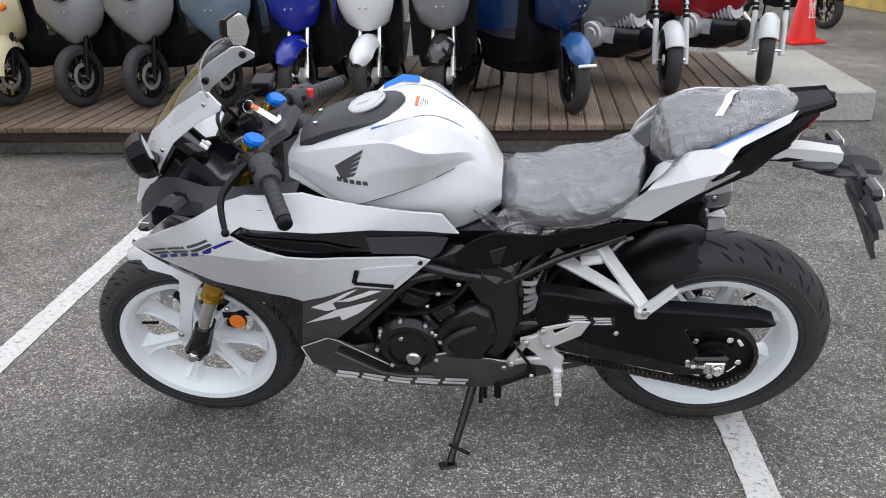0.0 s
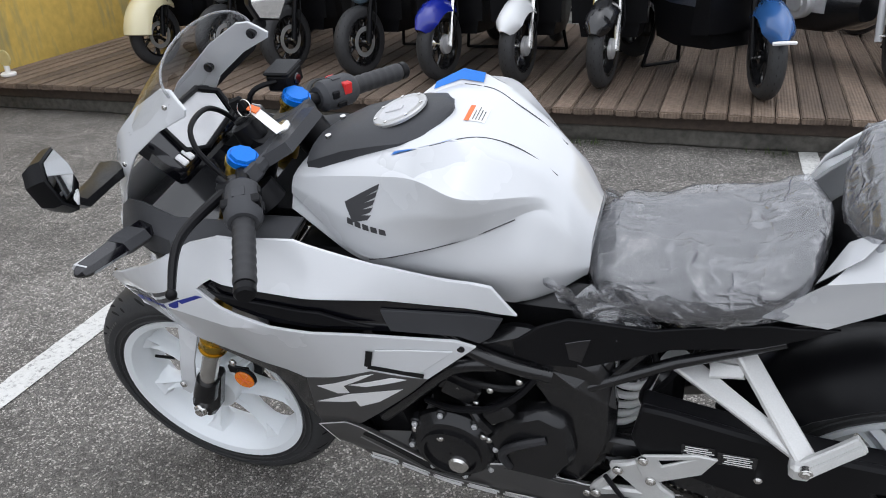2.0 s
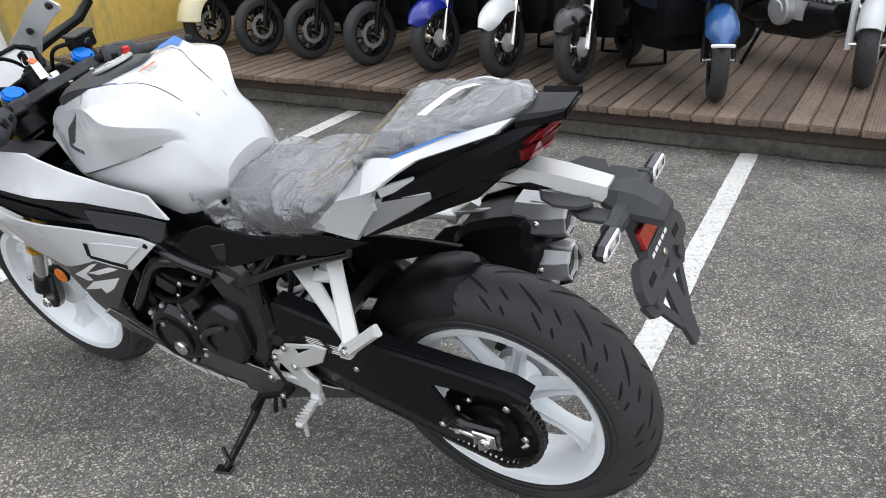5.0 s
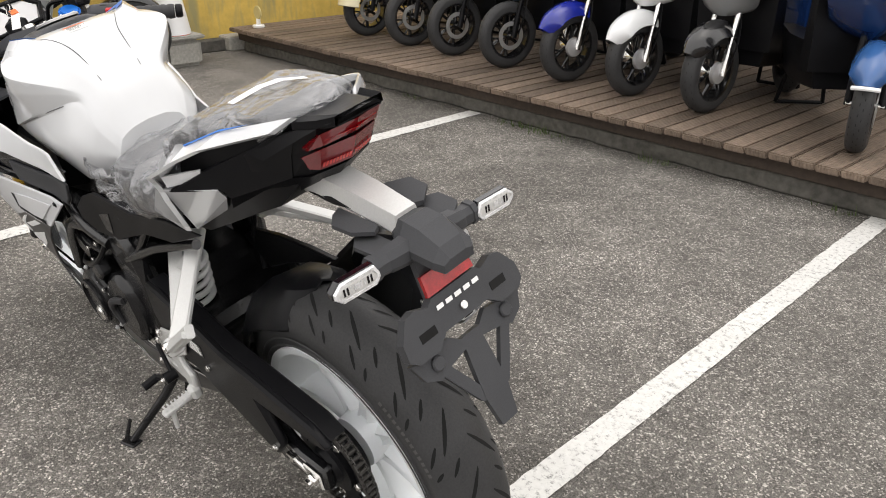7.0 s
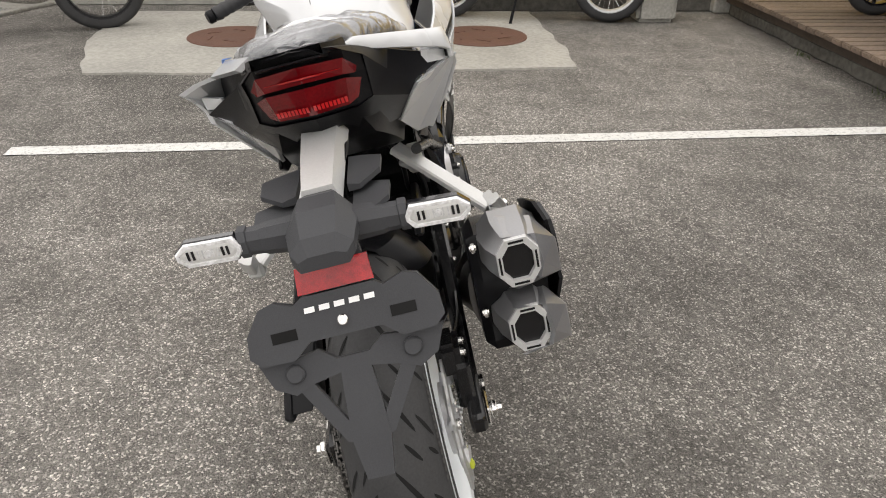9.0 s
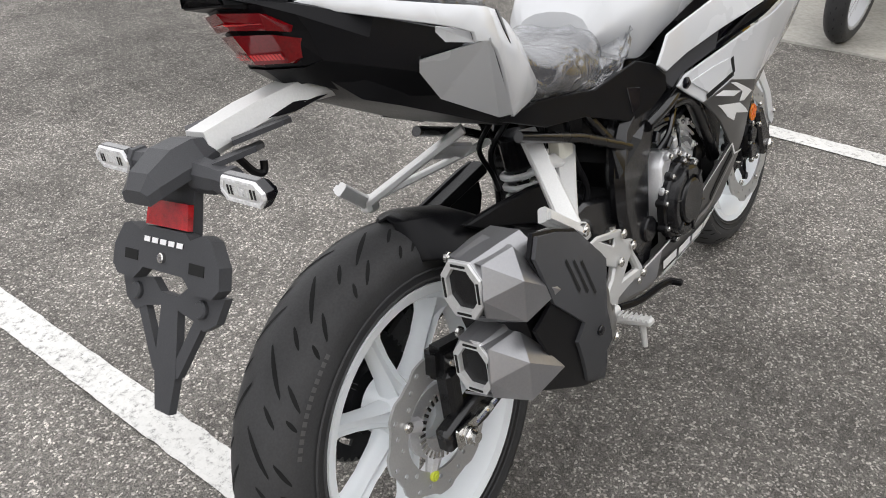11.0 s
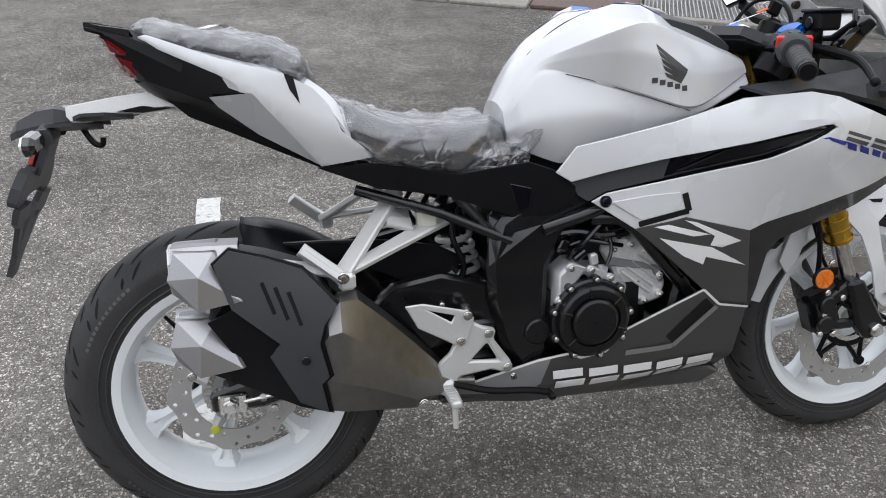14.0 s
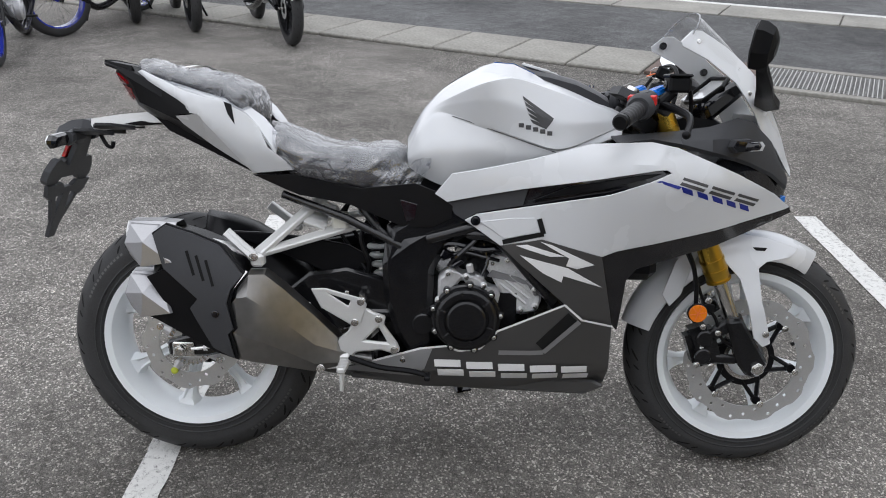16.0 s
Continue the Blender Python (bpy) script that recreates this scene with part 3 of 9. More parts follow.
def street():
    turn = Matrix(((KDIR.x, KNRM.x, 0, KORG.x), (KDIR.y, KNRM.y, 0, KORG.y), (0, 0, 1, 0), (0, 0, 0, 1)))
    # gutter of precast blocks, slightly dished
    g = empty("gutter", turn, "row of pale weathered concrete gutter blocks", "gutter")
    g["kind"] = "structure"
    bm = bmesh.new()
    box(bm, (0.295, 0.42, 0.012), (0.585, 0.80, 0.03), 0.008)
    finish(bm)
    block = bpy.data.meshes.new("gutter_block")
    bm.to_mesh(block)
    bm.free()
    block.materials.append(KERB)
    for i in range(-22, 30):
        if 0.59 < i * 0.6 < 4.1:
            continue
        shared("gutter_block", block, g, Matrix.Translation((i * 0.6, 0, 0)))
    # steel grating over the drain
    bm = bmesh.new()
    for k in range(0, 92):
        box(bm, (1.43 + k * 0.030, 0.42, 0.014), (0.007, 0.62, 0.02))
    for k in range(18):
        box(bm, (2.80, 0.14 + k * 0.034, 0.014), (2.74, 0.007, 0.018))
    grate = part("drain_grating", bm, GRATE, smooth=False)
    grate.matrix_world = turn
    tagged(grate, "galvanised steel drain grating beside the road", "grating", kind="structure")
    bm = bmesh.new()
    box(bm, (2.80, 0.05, 0.012), (2.78, 0.09, 0.03), 0.005)
    box(bm, (2.80, 0.79, 0.012), (2.78, 0.09, 0.03), 0.005)
    frame_ = part("grating_kerb", bm, KERB)
    frame_.matrix_world = turn
    tagged(frame_, "pale concrete edging of the drain", "kerb", kind="structure")
    # no channel is dug: a flat dark sheet gives the shade below the bars
    bm = bmesh.new()
    box(bm, (2.80, 0.42, 0.003), (2.78, 0.66, 0.004))
    dark = part("drain_gap", bm, DARKSTRIP)
    dark.matrix_world = turn
    tagged(dark, "flat dark sheet for the shade in the channel under the grating", "drain", kind="structure")
    bm = bmesh.new()
    box(bm, (1.0, 0.42, 0.016), (0.78, 0.72, 0.03), 0.006)
    lid = part("iron_lid", bm, material("dull_brown_iron_lid", (0.13, 0.095, 0.08), 0.75, 0.2, 0.35, 60, 5, bump=0.002))
    lid.matrix_world = turn
    tagged(lid, "rust-brown iron drain lid beside the grating", "drain cover", kind="structure")
    bm = bmesh.new()
    box(bm, (0, 2.0, 0.004), (60, 2.36, 0.006))
    strip = part("road", bm, ROADASPHALT)
    strip.matrix_world = turn
    tagged(strip, "smooth dark asphalt road along the lot", "road", kind="structure")
    bm = bmesh.new()
    for i in range(-20, 24):
        box(bm, (i * 1.2, 3.55, 0.01), (1.185, 0.74, 0.024), 0.006)
    far = part("far_gutter", bm, KERB)
    far.matrix_world = turn
    tagged(far, "pale concrete strip on the far side of the lane", "kerb", kind="structure")
    bm = bmesh.new()
    box(bm, (0, 3.98, 0.012), (50, 0.12, 0.028), 0.003)
    pl = part("road_edge_line", bm, LINE)
    pl.matrix_world = turn
    tagged(pl, "worn white edge line of the road", "line", kind="structure")
    bm = bmesh.new()
    box(bm, (0, 9.05, 0.004), (60, 10.0, 0.006))
    rd = part("road", bm, ROADASPHALT)
    rd.matrix_world = turn
    tagged(rd, "grey asphalt street beyond the pale strip", "road", kind="structure")


street()


def walls():
    bm = bmesh.new()
    box(bm, (-4.75, 2.6, 1.3), (0.2, 5.4, 2.6), 0.01)
    tagged(part("wall_west", bm, OCHRE), "ochre yellow rendered wall, streaked and stained", "wall", kind="structure")
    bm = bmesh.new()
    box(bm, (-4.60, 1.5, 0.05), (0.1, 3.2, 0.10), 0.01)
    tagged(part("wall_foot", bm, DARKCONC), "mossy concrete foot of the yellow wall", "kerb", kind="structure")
    bm = bmesh.new()
    box(bm, (-5.0, -3.3, 1.2), (0.2, 6.38, 2.4), 0.01)
    box(bm, (-4.86, -3.3, 0.13), (0.1, 6.38, 0.26), 0.01)
    tagged(part("wall_west_block", bm, WALLGREY), "grey concrete block wall with a darker plinth", "wall", kind="structure")
    bm = bmesh.new()
    for i in range(13):
        box(bm, (-4.2 + i * 0.46, 4.86, 1.5), (0.45, 0.06, 2.6), 0.008)
    box(bm, (-1.45, 4.93, 1.5), (5.97, 0.08, 2.62))
    tagged(part("wall_north", bm, WALLWHITE), "off-white panelled shop wall behind the scooters", "wall", kind="structure")
    bm = bmesh.new()
    box(bm, (4.55, 8.2, 1.3), (0.2, 7.0, 2.6), 0.01, Matrix.Rotation(radians(14), 4, "Z"))
    tagged(part("wall_east", bm, OCHRE), "ochre yellow rendered wall at the far side", "wall", kind="structure")
    bm = bmesh.new()
    box(bm, (2.05, 4.1, 0.10), (0.7, 1.5, 0.2), 0.012)
    tagged(part("concrete_step", bm, CONCRETE), "low pale concrete step at the end of the deck", "step", kind="structure")


walls()

DECK_Z = 0.20


def deck():
    d = empty("wooden_deck", Matrix(), "low weathered brown wooden deck on a concrete base", "deck")
    bm = bmesh.new()
    box(bm, (-1.38, 2.665, 0.132), (6.2, 0.05, 0.085), 0.006)
    part("beam", bm, FASCIA, d, "dark brown edge beam")
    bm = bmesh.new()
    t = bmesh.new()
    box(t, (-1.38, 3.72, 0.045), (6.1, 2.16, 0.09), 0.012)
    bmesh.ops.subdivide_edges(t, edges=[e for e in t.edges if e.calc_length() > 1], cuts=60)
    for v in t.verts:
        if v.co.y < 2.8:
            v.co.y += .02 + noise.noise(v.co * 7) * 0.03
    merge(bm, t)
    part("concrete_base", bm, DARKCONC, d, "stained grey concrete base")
    bm = bmesh.new()
    box(bm, (-4.62, 3.0, 0.06), (0.3, 0.9, 0.12), 0.012)
    part("end_block", bm, CONCRETE, d, "pale concrete end block")
    bm = bmesh.new()
    box(bm, (0, 3.68, 0), (0.100, 2.22, 0.032), 0.006, None, 2)
    finish(bm)
    meshes = []
    for k in range(4):
        t = bm.copy()
        for v in t.verts:
            v.co.y += (0.003 * k - 0.02) * (1 if v.co.y < 3 else 0)
        me = bpy.data.meshes.new("plank")
        t.to_mesh(me)
        t.free()
        me.materials.append(WOOD)
        meshes.append(me)
    bm.free()
    n = 60
    for i in range(n):
        x = -4.43 + i * 0.1045
        if x > 1.75:
            break
        shared("plank", meshes[random.randrange(4)], d, Matrix.Translation((x, random.uniform(-0.003, 0.003), DECK_Z - 0.016 + random.uniform(-0.002, 0.002))))


deck()

# ---- the motorcycle: x runs to the rear, y to its right, z up; it leans on its side stand ----
BIKE = Matrix.Translation((0, 0.095, 0)) @ Matrix.Rotation(radians(1.3), 4, "Z") @ Matrix.Rotation(radians(13.9), 4, "X")
bike = empty("motorcycle", BIKE, "white faired sports motorcycle with white wheels leaning on its side stand", "motorcycle")
RA, FA = (0.697, -0.010, 0.318), (-0.685, -0.025, 0.302)

# half width of the fairing over x and z
FX = [-0.85, -0.70, -0.52, -0.38, -0.25, -0.12, 0.0, 0.12]
FZ = [0.25, 0.45, 0.60, 0.75, 0.80, 0.88]
FW = [[.05, .06, .07, .08, .07, .05], [.08, .10, .13, .16, .155, .12], [.10, .14, .19, .245, .235, .19], [.10, .175, .21, .27, .262, .205],
      [.115, .185, .22, .255, .245, .19], [.14, .185, .21, .215, .208, .165], [.15, .18, .18, .182, .178, .155], [.155, .17, .17, .168, .165, .15]]


def fair(x, z):
    i = min(max(int(np.searchsorted(FX, x)) - 1, 0), len(FX) - 2)
    j = min(max(int(np.searchsorted(FZ, z)) - 1, 0), len(FZ) - 2)
    u = min(max((x - FX[i]) / (FX[i + 1] - FX[i]), 0), 1)
    v = min(max((z - FZ[j]) / (FZ[j + 1] - FZ[j]), 0), 1)
    return (FW[i][j] * (1 - u) + FW[i + 1][j] * u) * (1 - v) + (FW[i][j + 1] * (1 - u) + FW[i + 1][j + 1] * u) * v


def bolt(bm, c, r=0.007, h=0.006, axis="y"):
    disc(bm, c, r, h, 14, axis, 0.001)
    disc(bm, c, r * 0.55, h + 0.004, 0, axis, 0, True)


def bolts(parent, name, places, mat=STEEL, r=0.007, h=0.006):
    for p in places:
        bm = bmesh.new()
        bolt(bm, p, r, h)
        part(name, bm, mat, parent)


def ribbon(bm, pts, yfun, side, w, lift=0.0012):
    """A thin flat strip along x, z points laid on a skin."""
    for (ax, az), (bx, bz) in zip(pts, pts[1:]):
        d = Vector((bx - ax, bz - az)).normalized()
        n = Vector((-d.y, d.x)) * w / 2
        q = [(ax + n.x, az + n.y), (bx + n.x, bz + n.y), (bx - n.x, bz - n.y), (ax - n.x, az - n.y)]
        bm.faces.new([bm.verts.new((x, side * (yfun(x, z) + lift), z)) for x, z in q])


def decal(bm, polys, yfun, side, lift=0.0015):
    for p in polys:
        skin(bm, p, yfun, 0.001, side, 0.02, lift)


# -- wheels --
def wheel(name, c, R, width, rim_r, phase, rim_w):
    w = width / 2
    prof = []
    for a in range(-80, 81, 10):
        t = radians(a)
        prof.append((R - (1 - math.cos(t)) * w * 0.92, math.sin(t) * w))
    prof = [(rim_r - 0.004, -rim_w), (rim_r + 0.02, -w * 0.90)] + [p for p in prof if p[0] > rim_r + 0.03] + [(rim_r + 0.02, w * 0.90), (rim_r - 0.004, rim_w)]
    # rim: barrel with lips
    bm = bmesh.new()
    rp = [(rim_r + 0.006, -rim_w - 0.004), (rim_r + 0.006, -rim_w + 0.006), (rim_r - 0.012, -rim_w + 0.016), (rim_r - 0.022, -0.012), (rim_r - 0.022, 0.012),
          (rim_r - 0.012, rim_w - 0.016), (rim_r + 0.006, rim_w - 0.006), (rim_r + 0.006, rim_w + 0.004), (rim_r - 0.010, rim_w), (rim_r - 0.020, rim_w - 0.014),
          (rim_r - 0.030, 0.018), (rim_r - 0.030, -0.018), (rim_r - 0.020, -rim_w + 0.014), (rim_r - 0.010, -rim_w)]
    lathe(bm, rp, c, 72)
    rim = part(name, bm, RIM, bike, "white cast alloy wheel with seven spokes")
    bm = bmesh.new()
    lathe(bm, [(0.022, -0.05), (0.052, -0.045), (0.055, -0.02), (0.055, 0.02), (0.052, 0.045), (0.022, 0.05)], c, 36)
    part("hub", bm, RIM, rim)
    for k in range(7):
        a = radians(phase + k * 360 / 7)
        d = Vector((math.cos(a), 0, math.sin(a)))
        s = Vector((-math.sin(a), 0, math.cos(a)))
        rings = []
        for r, hw, th in ((0.040, 0.024, 0.026), (0.075, 0.016, 0.021), (0.12, 0.0135, 0.018), (rim_r - 0.058, 0.0145, 0.020), (rim_r - 0.040, 0.021, 0.024), (rim_r - 0.026, 0.034, 0.030)):
            p = Vector(c) + d * r
            g = 0.55 if 0.06 < r < rim_r - 0.05 else 1.0
            rings.append([p + s * hw * u + Vector((0, th * v, 0)) for u, v in ((-1, -0.4), (-0.62, -1), (-0.34, -g), (0.34, -g), (0.62, -1), (1, -0.4), (1, 0.4), (0.62, 1), (0.34, g), (-0.34, g), (-0.62, 1), (-1, 0.4))])
        bm = bmesh.new()
        loft(bm, rings)
        part("spoke", bm, RIM, rim)
    bm = bmesh.new()
    lathe(bm, prof, c, 96)
    ty = part("tyre", bm, RUBBER, rim, "black road tyre with slanted tread grooves")
    # tread grooves, inlaid strips that follow the tyre, near-black for the shade inside
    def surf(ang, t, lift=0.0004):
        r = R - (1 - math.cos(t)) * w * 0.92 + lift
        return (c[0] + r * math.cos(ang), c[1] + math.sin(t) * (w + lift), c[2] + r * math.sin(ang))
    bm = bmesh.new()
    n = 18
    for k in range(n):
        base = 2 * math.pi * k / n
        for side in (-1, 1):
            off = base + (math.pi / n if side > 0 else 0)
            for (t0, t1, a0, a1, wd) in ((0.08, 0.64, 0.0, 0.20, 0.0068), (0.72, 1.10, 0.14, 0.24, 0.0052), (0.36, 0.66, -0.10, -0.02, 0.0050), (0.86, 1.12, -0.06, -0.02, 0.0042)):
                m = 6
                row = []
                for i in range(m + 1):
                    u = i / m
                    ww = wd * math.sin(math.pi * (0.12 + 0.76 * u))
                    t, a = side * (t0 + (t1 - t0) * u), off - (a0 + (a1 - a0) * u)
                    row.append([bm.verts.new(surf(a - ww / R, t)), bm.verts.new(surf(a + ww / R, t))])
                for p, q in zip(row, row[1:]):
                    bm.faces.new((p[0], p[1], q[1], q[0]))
    part("tread_groove", bm, GROOVE, ty, "tread grooves as flat strips in shade black")
    # raised sidewall lettering, plain bars
    for side in (-1, 1):
        for a0, cnt in ((0.4, 13), (2.3, 9), (3.6, 14), (5.3, 8)):
            bm = bmesh.new()
            for k in range(cnt):
                a = a0 + k * 0.042
                q = [surf(a + da, side * tt, 0.0008) for da, tt in ((0, 1.20), (0.026, 1.20), (0.026, 1.30), (0, 1.30))]
                bm.faces.new([bm.verts.new(p) for p in q])
            part("sidewall_mark", bm, GUN, ty, "raised sidewall lettering bars")
    # wall ring and fine ribs
    bm = bmesh.new()
    for s in (-1, 1):
        for rr in (rim_r + 0.012, rim_r + 0.026):
            lathe(bm, [(rr, s * w * 0.985), (rr + 0.0022, s * w * 0.985 + s * 0.0016), (rr + 0.0044, s * w * 0.985)], c, 72)
    part("wall_rib", bm, RUBBER, ty)
    bm = bmesh.new()
    a = radians(phase + 25)
    d = Vector((math.cos(a), 0, math.sin(a)))
    p = Vector(c) + d * (rim_r - 0.034)
    tube(bm, [p, p - d * 0.03 + Vector((0, 0.006, 0)), p - d * 0.045 + Vector((0, 0.010, 0))], [0.0035, 0.0042, 0.005], 8)
    part("valve", bm, BLACK, rim, "black rubber valve stem")
    return rim


def brake_disc(parent, c, r0, r1, y, waves, th=0.0045, label="drilled wave brake disc"):
    """A wavy drilled disc; the holes go right through."""
    t = bmesh.new()
    outer = []
    n = waves * 12
    for k in range(n):
        a = 2 * math.pi * k / n
        rr = r1 + 0.0035 * math.tanh(3 * math.cos(a * waves))
        outer.append((c[0] + rr * math.cos(a), c[2] + rr * math.sin(a)))
    inner = [(c[0] + r0 * math.cos(a), c[2] + r0 * math.sin(a)) for a in (2 * math.pi * k / 40 for k in range(40))]
    holes = [inner]
    for k in range(waves * 3):
        a = 2 * math.pi * (k + 0.5) / (waves * 3)
        rr = r0 + (r1 - r0) * (0.28, 0.55, 0.80)[k % 3]
        holes.append([(c[0] + rr * math.cos(a) + 0.0045 * math.cos(b), c[2] + rr * math.sin(a) + 0.0045 * math.sin(b)) for b in (2 * math.pi * j / 8 for j in range(8))])
    plate(t, outer, y, y + th, 0, 1, holes)
    return part("brake_disc", t, DISC, parent, label, smooth=False)


front = wheel("front_wheel", FA, 0.293, 0.112, 0.213, 145, 0.050)
rear = wheel("rear_wheel", RA, 0.314, 0.136, 0.215, 24, 0.062)
brake_disc(front, FA, 0.119, 0.157, 0.052, 10)
bm = bmesh.new()
lathe(bm, [(0.050, 0.046), (0.072, 0.046), (0.072, 0.057), (0.050, 0.057)], FA, 40)
carrier = part("disc_carrier", bm, BLACK, front, "black floating disc carrier")
for k in range(6):
    a = radians(k * 60 + 12)
    d, s = Vector((math.cos(a), 0, math.sin(a))), Vector((-math.sin(a), 0, math.cos(a)))
    for q in (-0.35, 0.35):
        bm = bmesh.new()
        tube(bm, [Vector(FA) + (d * math.cos(q) + s * math.sin(q)) * 0.062 + Vector((0, 0.053, 0)), Vector(FA) + d * 0.121 + Vector((0, 0.055, 0))], 0.0056, 6)
        part("carrier_arm", bm, BLACK, carrier)
    bm = bmesh.new()
    disc(bm, tuple(Vector(FA) + d * 0.116 + Vector((0, 0.057, 0))), 0.011, 0.010, 16)
    part("carrier_eye", bm, BLACK, carrier)
for k in range(6):
    a = radians(k * 60 + 12)
    bm = bmesh.new()
    bolt(bm, (FA[0] + 0.116 * math.cos(a), 0.063, FA[2] + 0.116 * math.sin(a)), 0.008, 0.005)
    part("rivet", bm, STEEL, front)
bm = bmesh.new()
lathe(bm, [(0.046, 0.058), (0.056, 0.058), (0.056, 0.0605), (0.046, 0.0605)], FA, 50)
part("sensor_ring", bm, STEEL, front, "toothed steel sensor ring")
brake_disc(rear, RA, 0.078, 0.118, 0.066, 9)
bm = bmesh.new()
lathe(bm, [(0.030, 0.060), (0.060, 0.060), (0.060, 0.068), (0.030, 0.068)], RA, 40)
carrier = part("disc_carrier", bm, CAST, rear, "grey disc carrier")
for k in range(4):
    a = radians(k * 90 + 30)
    bm = bmesh.new()
    tube(bm, [(RA[0] + r * math.cos(a), 0.066, RA[2] + r * math.sin(a)) for r in (.054, .086)], [0.013, 0.009], 8)
    part("carrier_arm", bm, CAST, carrier)
for k in range(4):
    a = radians(k * 90 + 30)
    bm = bmesh.new()
    bolt(bm, (RA[0] + 0.083 * math.cos(a), 0.074, RA[2] + 0.083 * math.sin(a)), 0.009, 0.006)
    part("disc_bolt", bm, YELLOWMARK if k % 2 else STEEL, rear)
for k in range(30):
    a = 2 * math.pi * k / 30
    bm = bmesh.new()
    box(bm, (RA[0] + 0.050 * math.cos(a), 0.074, RA[2] + 0.050 * math.sin(a)), (0.012, 0.003, 0.005), 0, Matrix.Rotation(-a, 4, "Y"))
    part("sensor_tooth", bm, STEEL, rear)

# -- sprocket and chain on the left --
bm = bmesh.new()
teeth = []
for k in range(41 * 4):
    a = 2 * math.pi * k / (41 * 4)
    rr = (0.1065, 0.1125, 0.1125, 0.1065)[k % 4]
    teeth.append((RA[0] + rr * math.cos(a), RA[2] + rr * math.sin(a)))
slots = []
for k in range(5):
    a0 = radians(72 * k + 20)
    slots.append([(RA[0] + r * math.cos(a0 + t), RA[2] + r * math.sin(a0 + t)) for r, ts in ((0.086, (0, .1, .2, .3, .4)), (0.076, (.4, .3, .2, .1, 0))) for t in ts])
plate(bm, teeth, -0.105, -0.099, 0, 1, slots)
spr = part("sprocket", bm, BLACK, rear, "black rear sprocket", smooth=False)
bm = bmesh.new()
lathe(bm, [(0.02, -0.120), (0.036, -0.118), (0.040, -0.108), (0.060, -0.106), (0.060, -0.06), (0.02, -0.06)], RA, 36)
part("sprocket_carrier", bm, BLACK, spr)
for k in range(5):
    a = radians(72 * k + 58)
    bm = bmesh.new()
    bolt(bm, (RA[0] + 0.072 * math.cos(a), -0.110, RA[2] + 0.072 * math.sin(a)), 0.009, 0.007)
    part("sprocket_bolt", bm, STEEL, spr)
path = []
front_s = (0.165, 0.385, 0.036)
for a in np.linspace(radians(-82), radians(98), 26):
    path.append((RA[0] + 0.110 * math.cos(a), RA[2] + 0.110 * math.sin(a)))
for a in np.linspace(radians(98), radians(262), 10):
    path.append((front_s[0] + front_s[2] * math.cos(a), front_s[1] + front_s[2] * math.sin(a)))
path.append(path[0])
run, left = [], 0.0
for p, q in zip(path, path[1:]):
    L = math.dist(p, q)
    s = left
    while s < L:
        run.append((p[0] + (q[0] - p[0]) * s / L, p[1] + (q[1] - p[1]) * s / L, math.atan2(q[1] - p[1], q[0] - p[0])))
        s += 0.0127
    left = s - L
bm = bmesh.new()
for i, (x, z, a) in enumerate(run):
    m = Matrix.Rotation(-a, 4, "Y")
    wide = 0.010 if i % 2 else 0.007
    for y in (-wide, wide):
        box(bm, (x, -0.102 + y, z), (0.0165, 0.0022, 0.011), 0, m)
    disc(bm, (x, -0.102, z), 0.0042, 0.024, 8)
part("chain", bm, material("dark_steel_chain", (0.10, 0.095, 0.09), 0.35, 0.9, 0.2, 200, 20), bike, "dark steel drive chain", smooth=False)

# -- swingarm, chain cover, hugger --
bm = bmesh.new()
plate(bm, [(.19, .462), (.17, .42), (.235, .415), (.273, .405), (.304, .364), (.45, .325), (.616, .284), (.727, .291), (.732, .350), (.657, .347), (.60, .372), (.47, .425), (.30, .462)], -0.142, -0.118, 0.006)
plate(bm, [(.19, .50), (.17, .42), (.235, .400), (.45, .345), (.64, .300), (.735, .298), (.738, .338), (.62, .370), (.47, .45), (.392, .515), (.30, .53)], 0.096, 0.124, 0.006)
box(bm, (0.24, 0, 0.420), (0.15, 0.26, 0.05), 0.02)
arm = part("swingarm", bm, SATIN, bike, "satin black swingarm")
bm = bmesh.new()
plate(bm, [(.254, .575), (.30, .570), (.454, .538), (.507, .523), (.64, .515), (.776, .502), (.815, .484), (.817, .474), (.800, .468), (.70, .463), (.604, .458), (.650, .378), (.618, .335), (.45, .385), (.26, .445), (.24, .50)], -0.162, -0.145, 0.005)
plate(bm, [(.254, .575), (.507, .523), (.776, .502), (.815, .484), (.776, .485), (.507, .505), (.254, .55)], -0.15, -0.116, 0.003)
cover = part("chain_cover", bm, BLACK, arm, "black plastic chain cover")
bolts(cover, "cover_bolt", [(.440, -.165, .452), (.622, -.165, .360)])
# the plate is flat; the crease's highlight is drawn as a paler strip
bm = bmesh.new()
ribbon(bm, [(.24, .43), (.35, .415), (.48, .385), (.60, .345), (.655, .325)], lambda x, z: 0.1425, -1, 0.0025)
part("crease_line", bm, INK, arm)
bm = bmesh.new()
box(bm, (.405, -.1628, .488), (.060, .001, .030))
box(bm, (.345, -.1628, .494), (.050, .001, .030))
lab = part("warning_label", bm, GLOSS, cover, "black warning label with pale unreadable print")
for x0, zc in ((.405, .488), (.345, .494)):
    bm = bmesh.new()
    for k in range(5):
        box(bm, (x0 + random.uniform(-.003, .003), -.1636, zc + 0.010 - k * 0.005), (random.uniform(.034, .048), .0006, .0018))
    part("print_bar", bm, PAPER, lab)
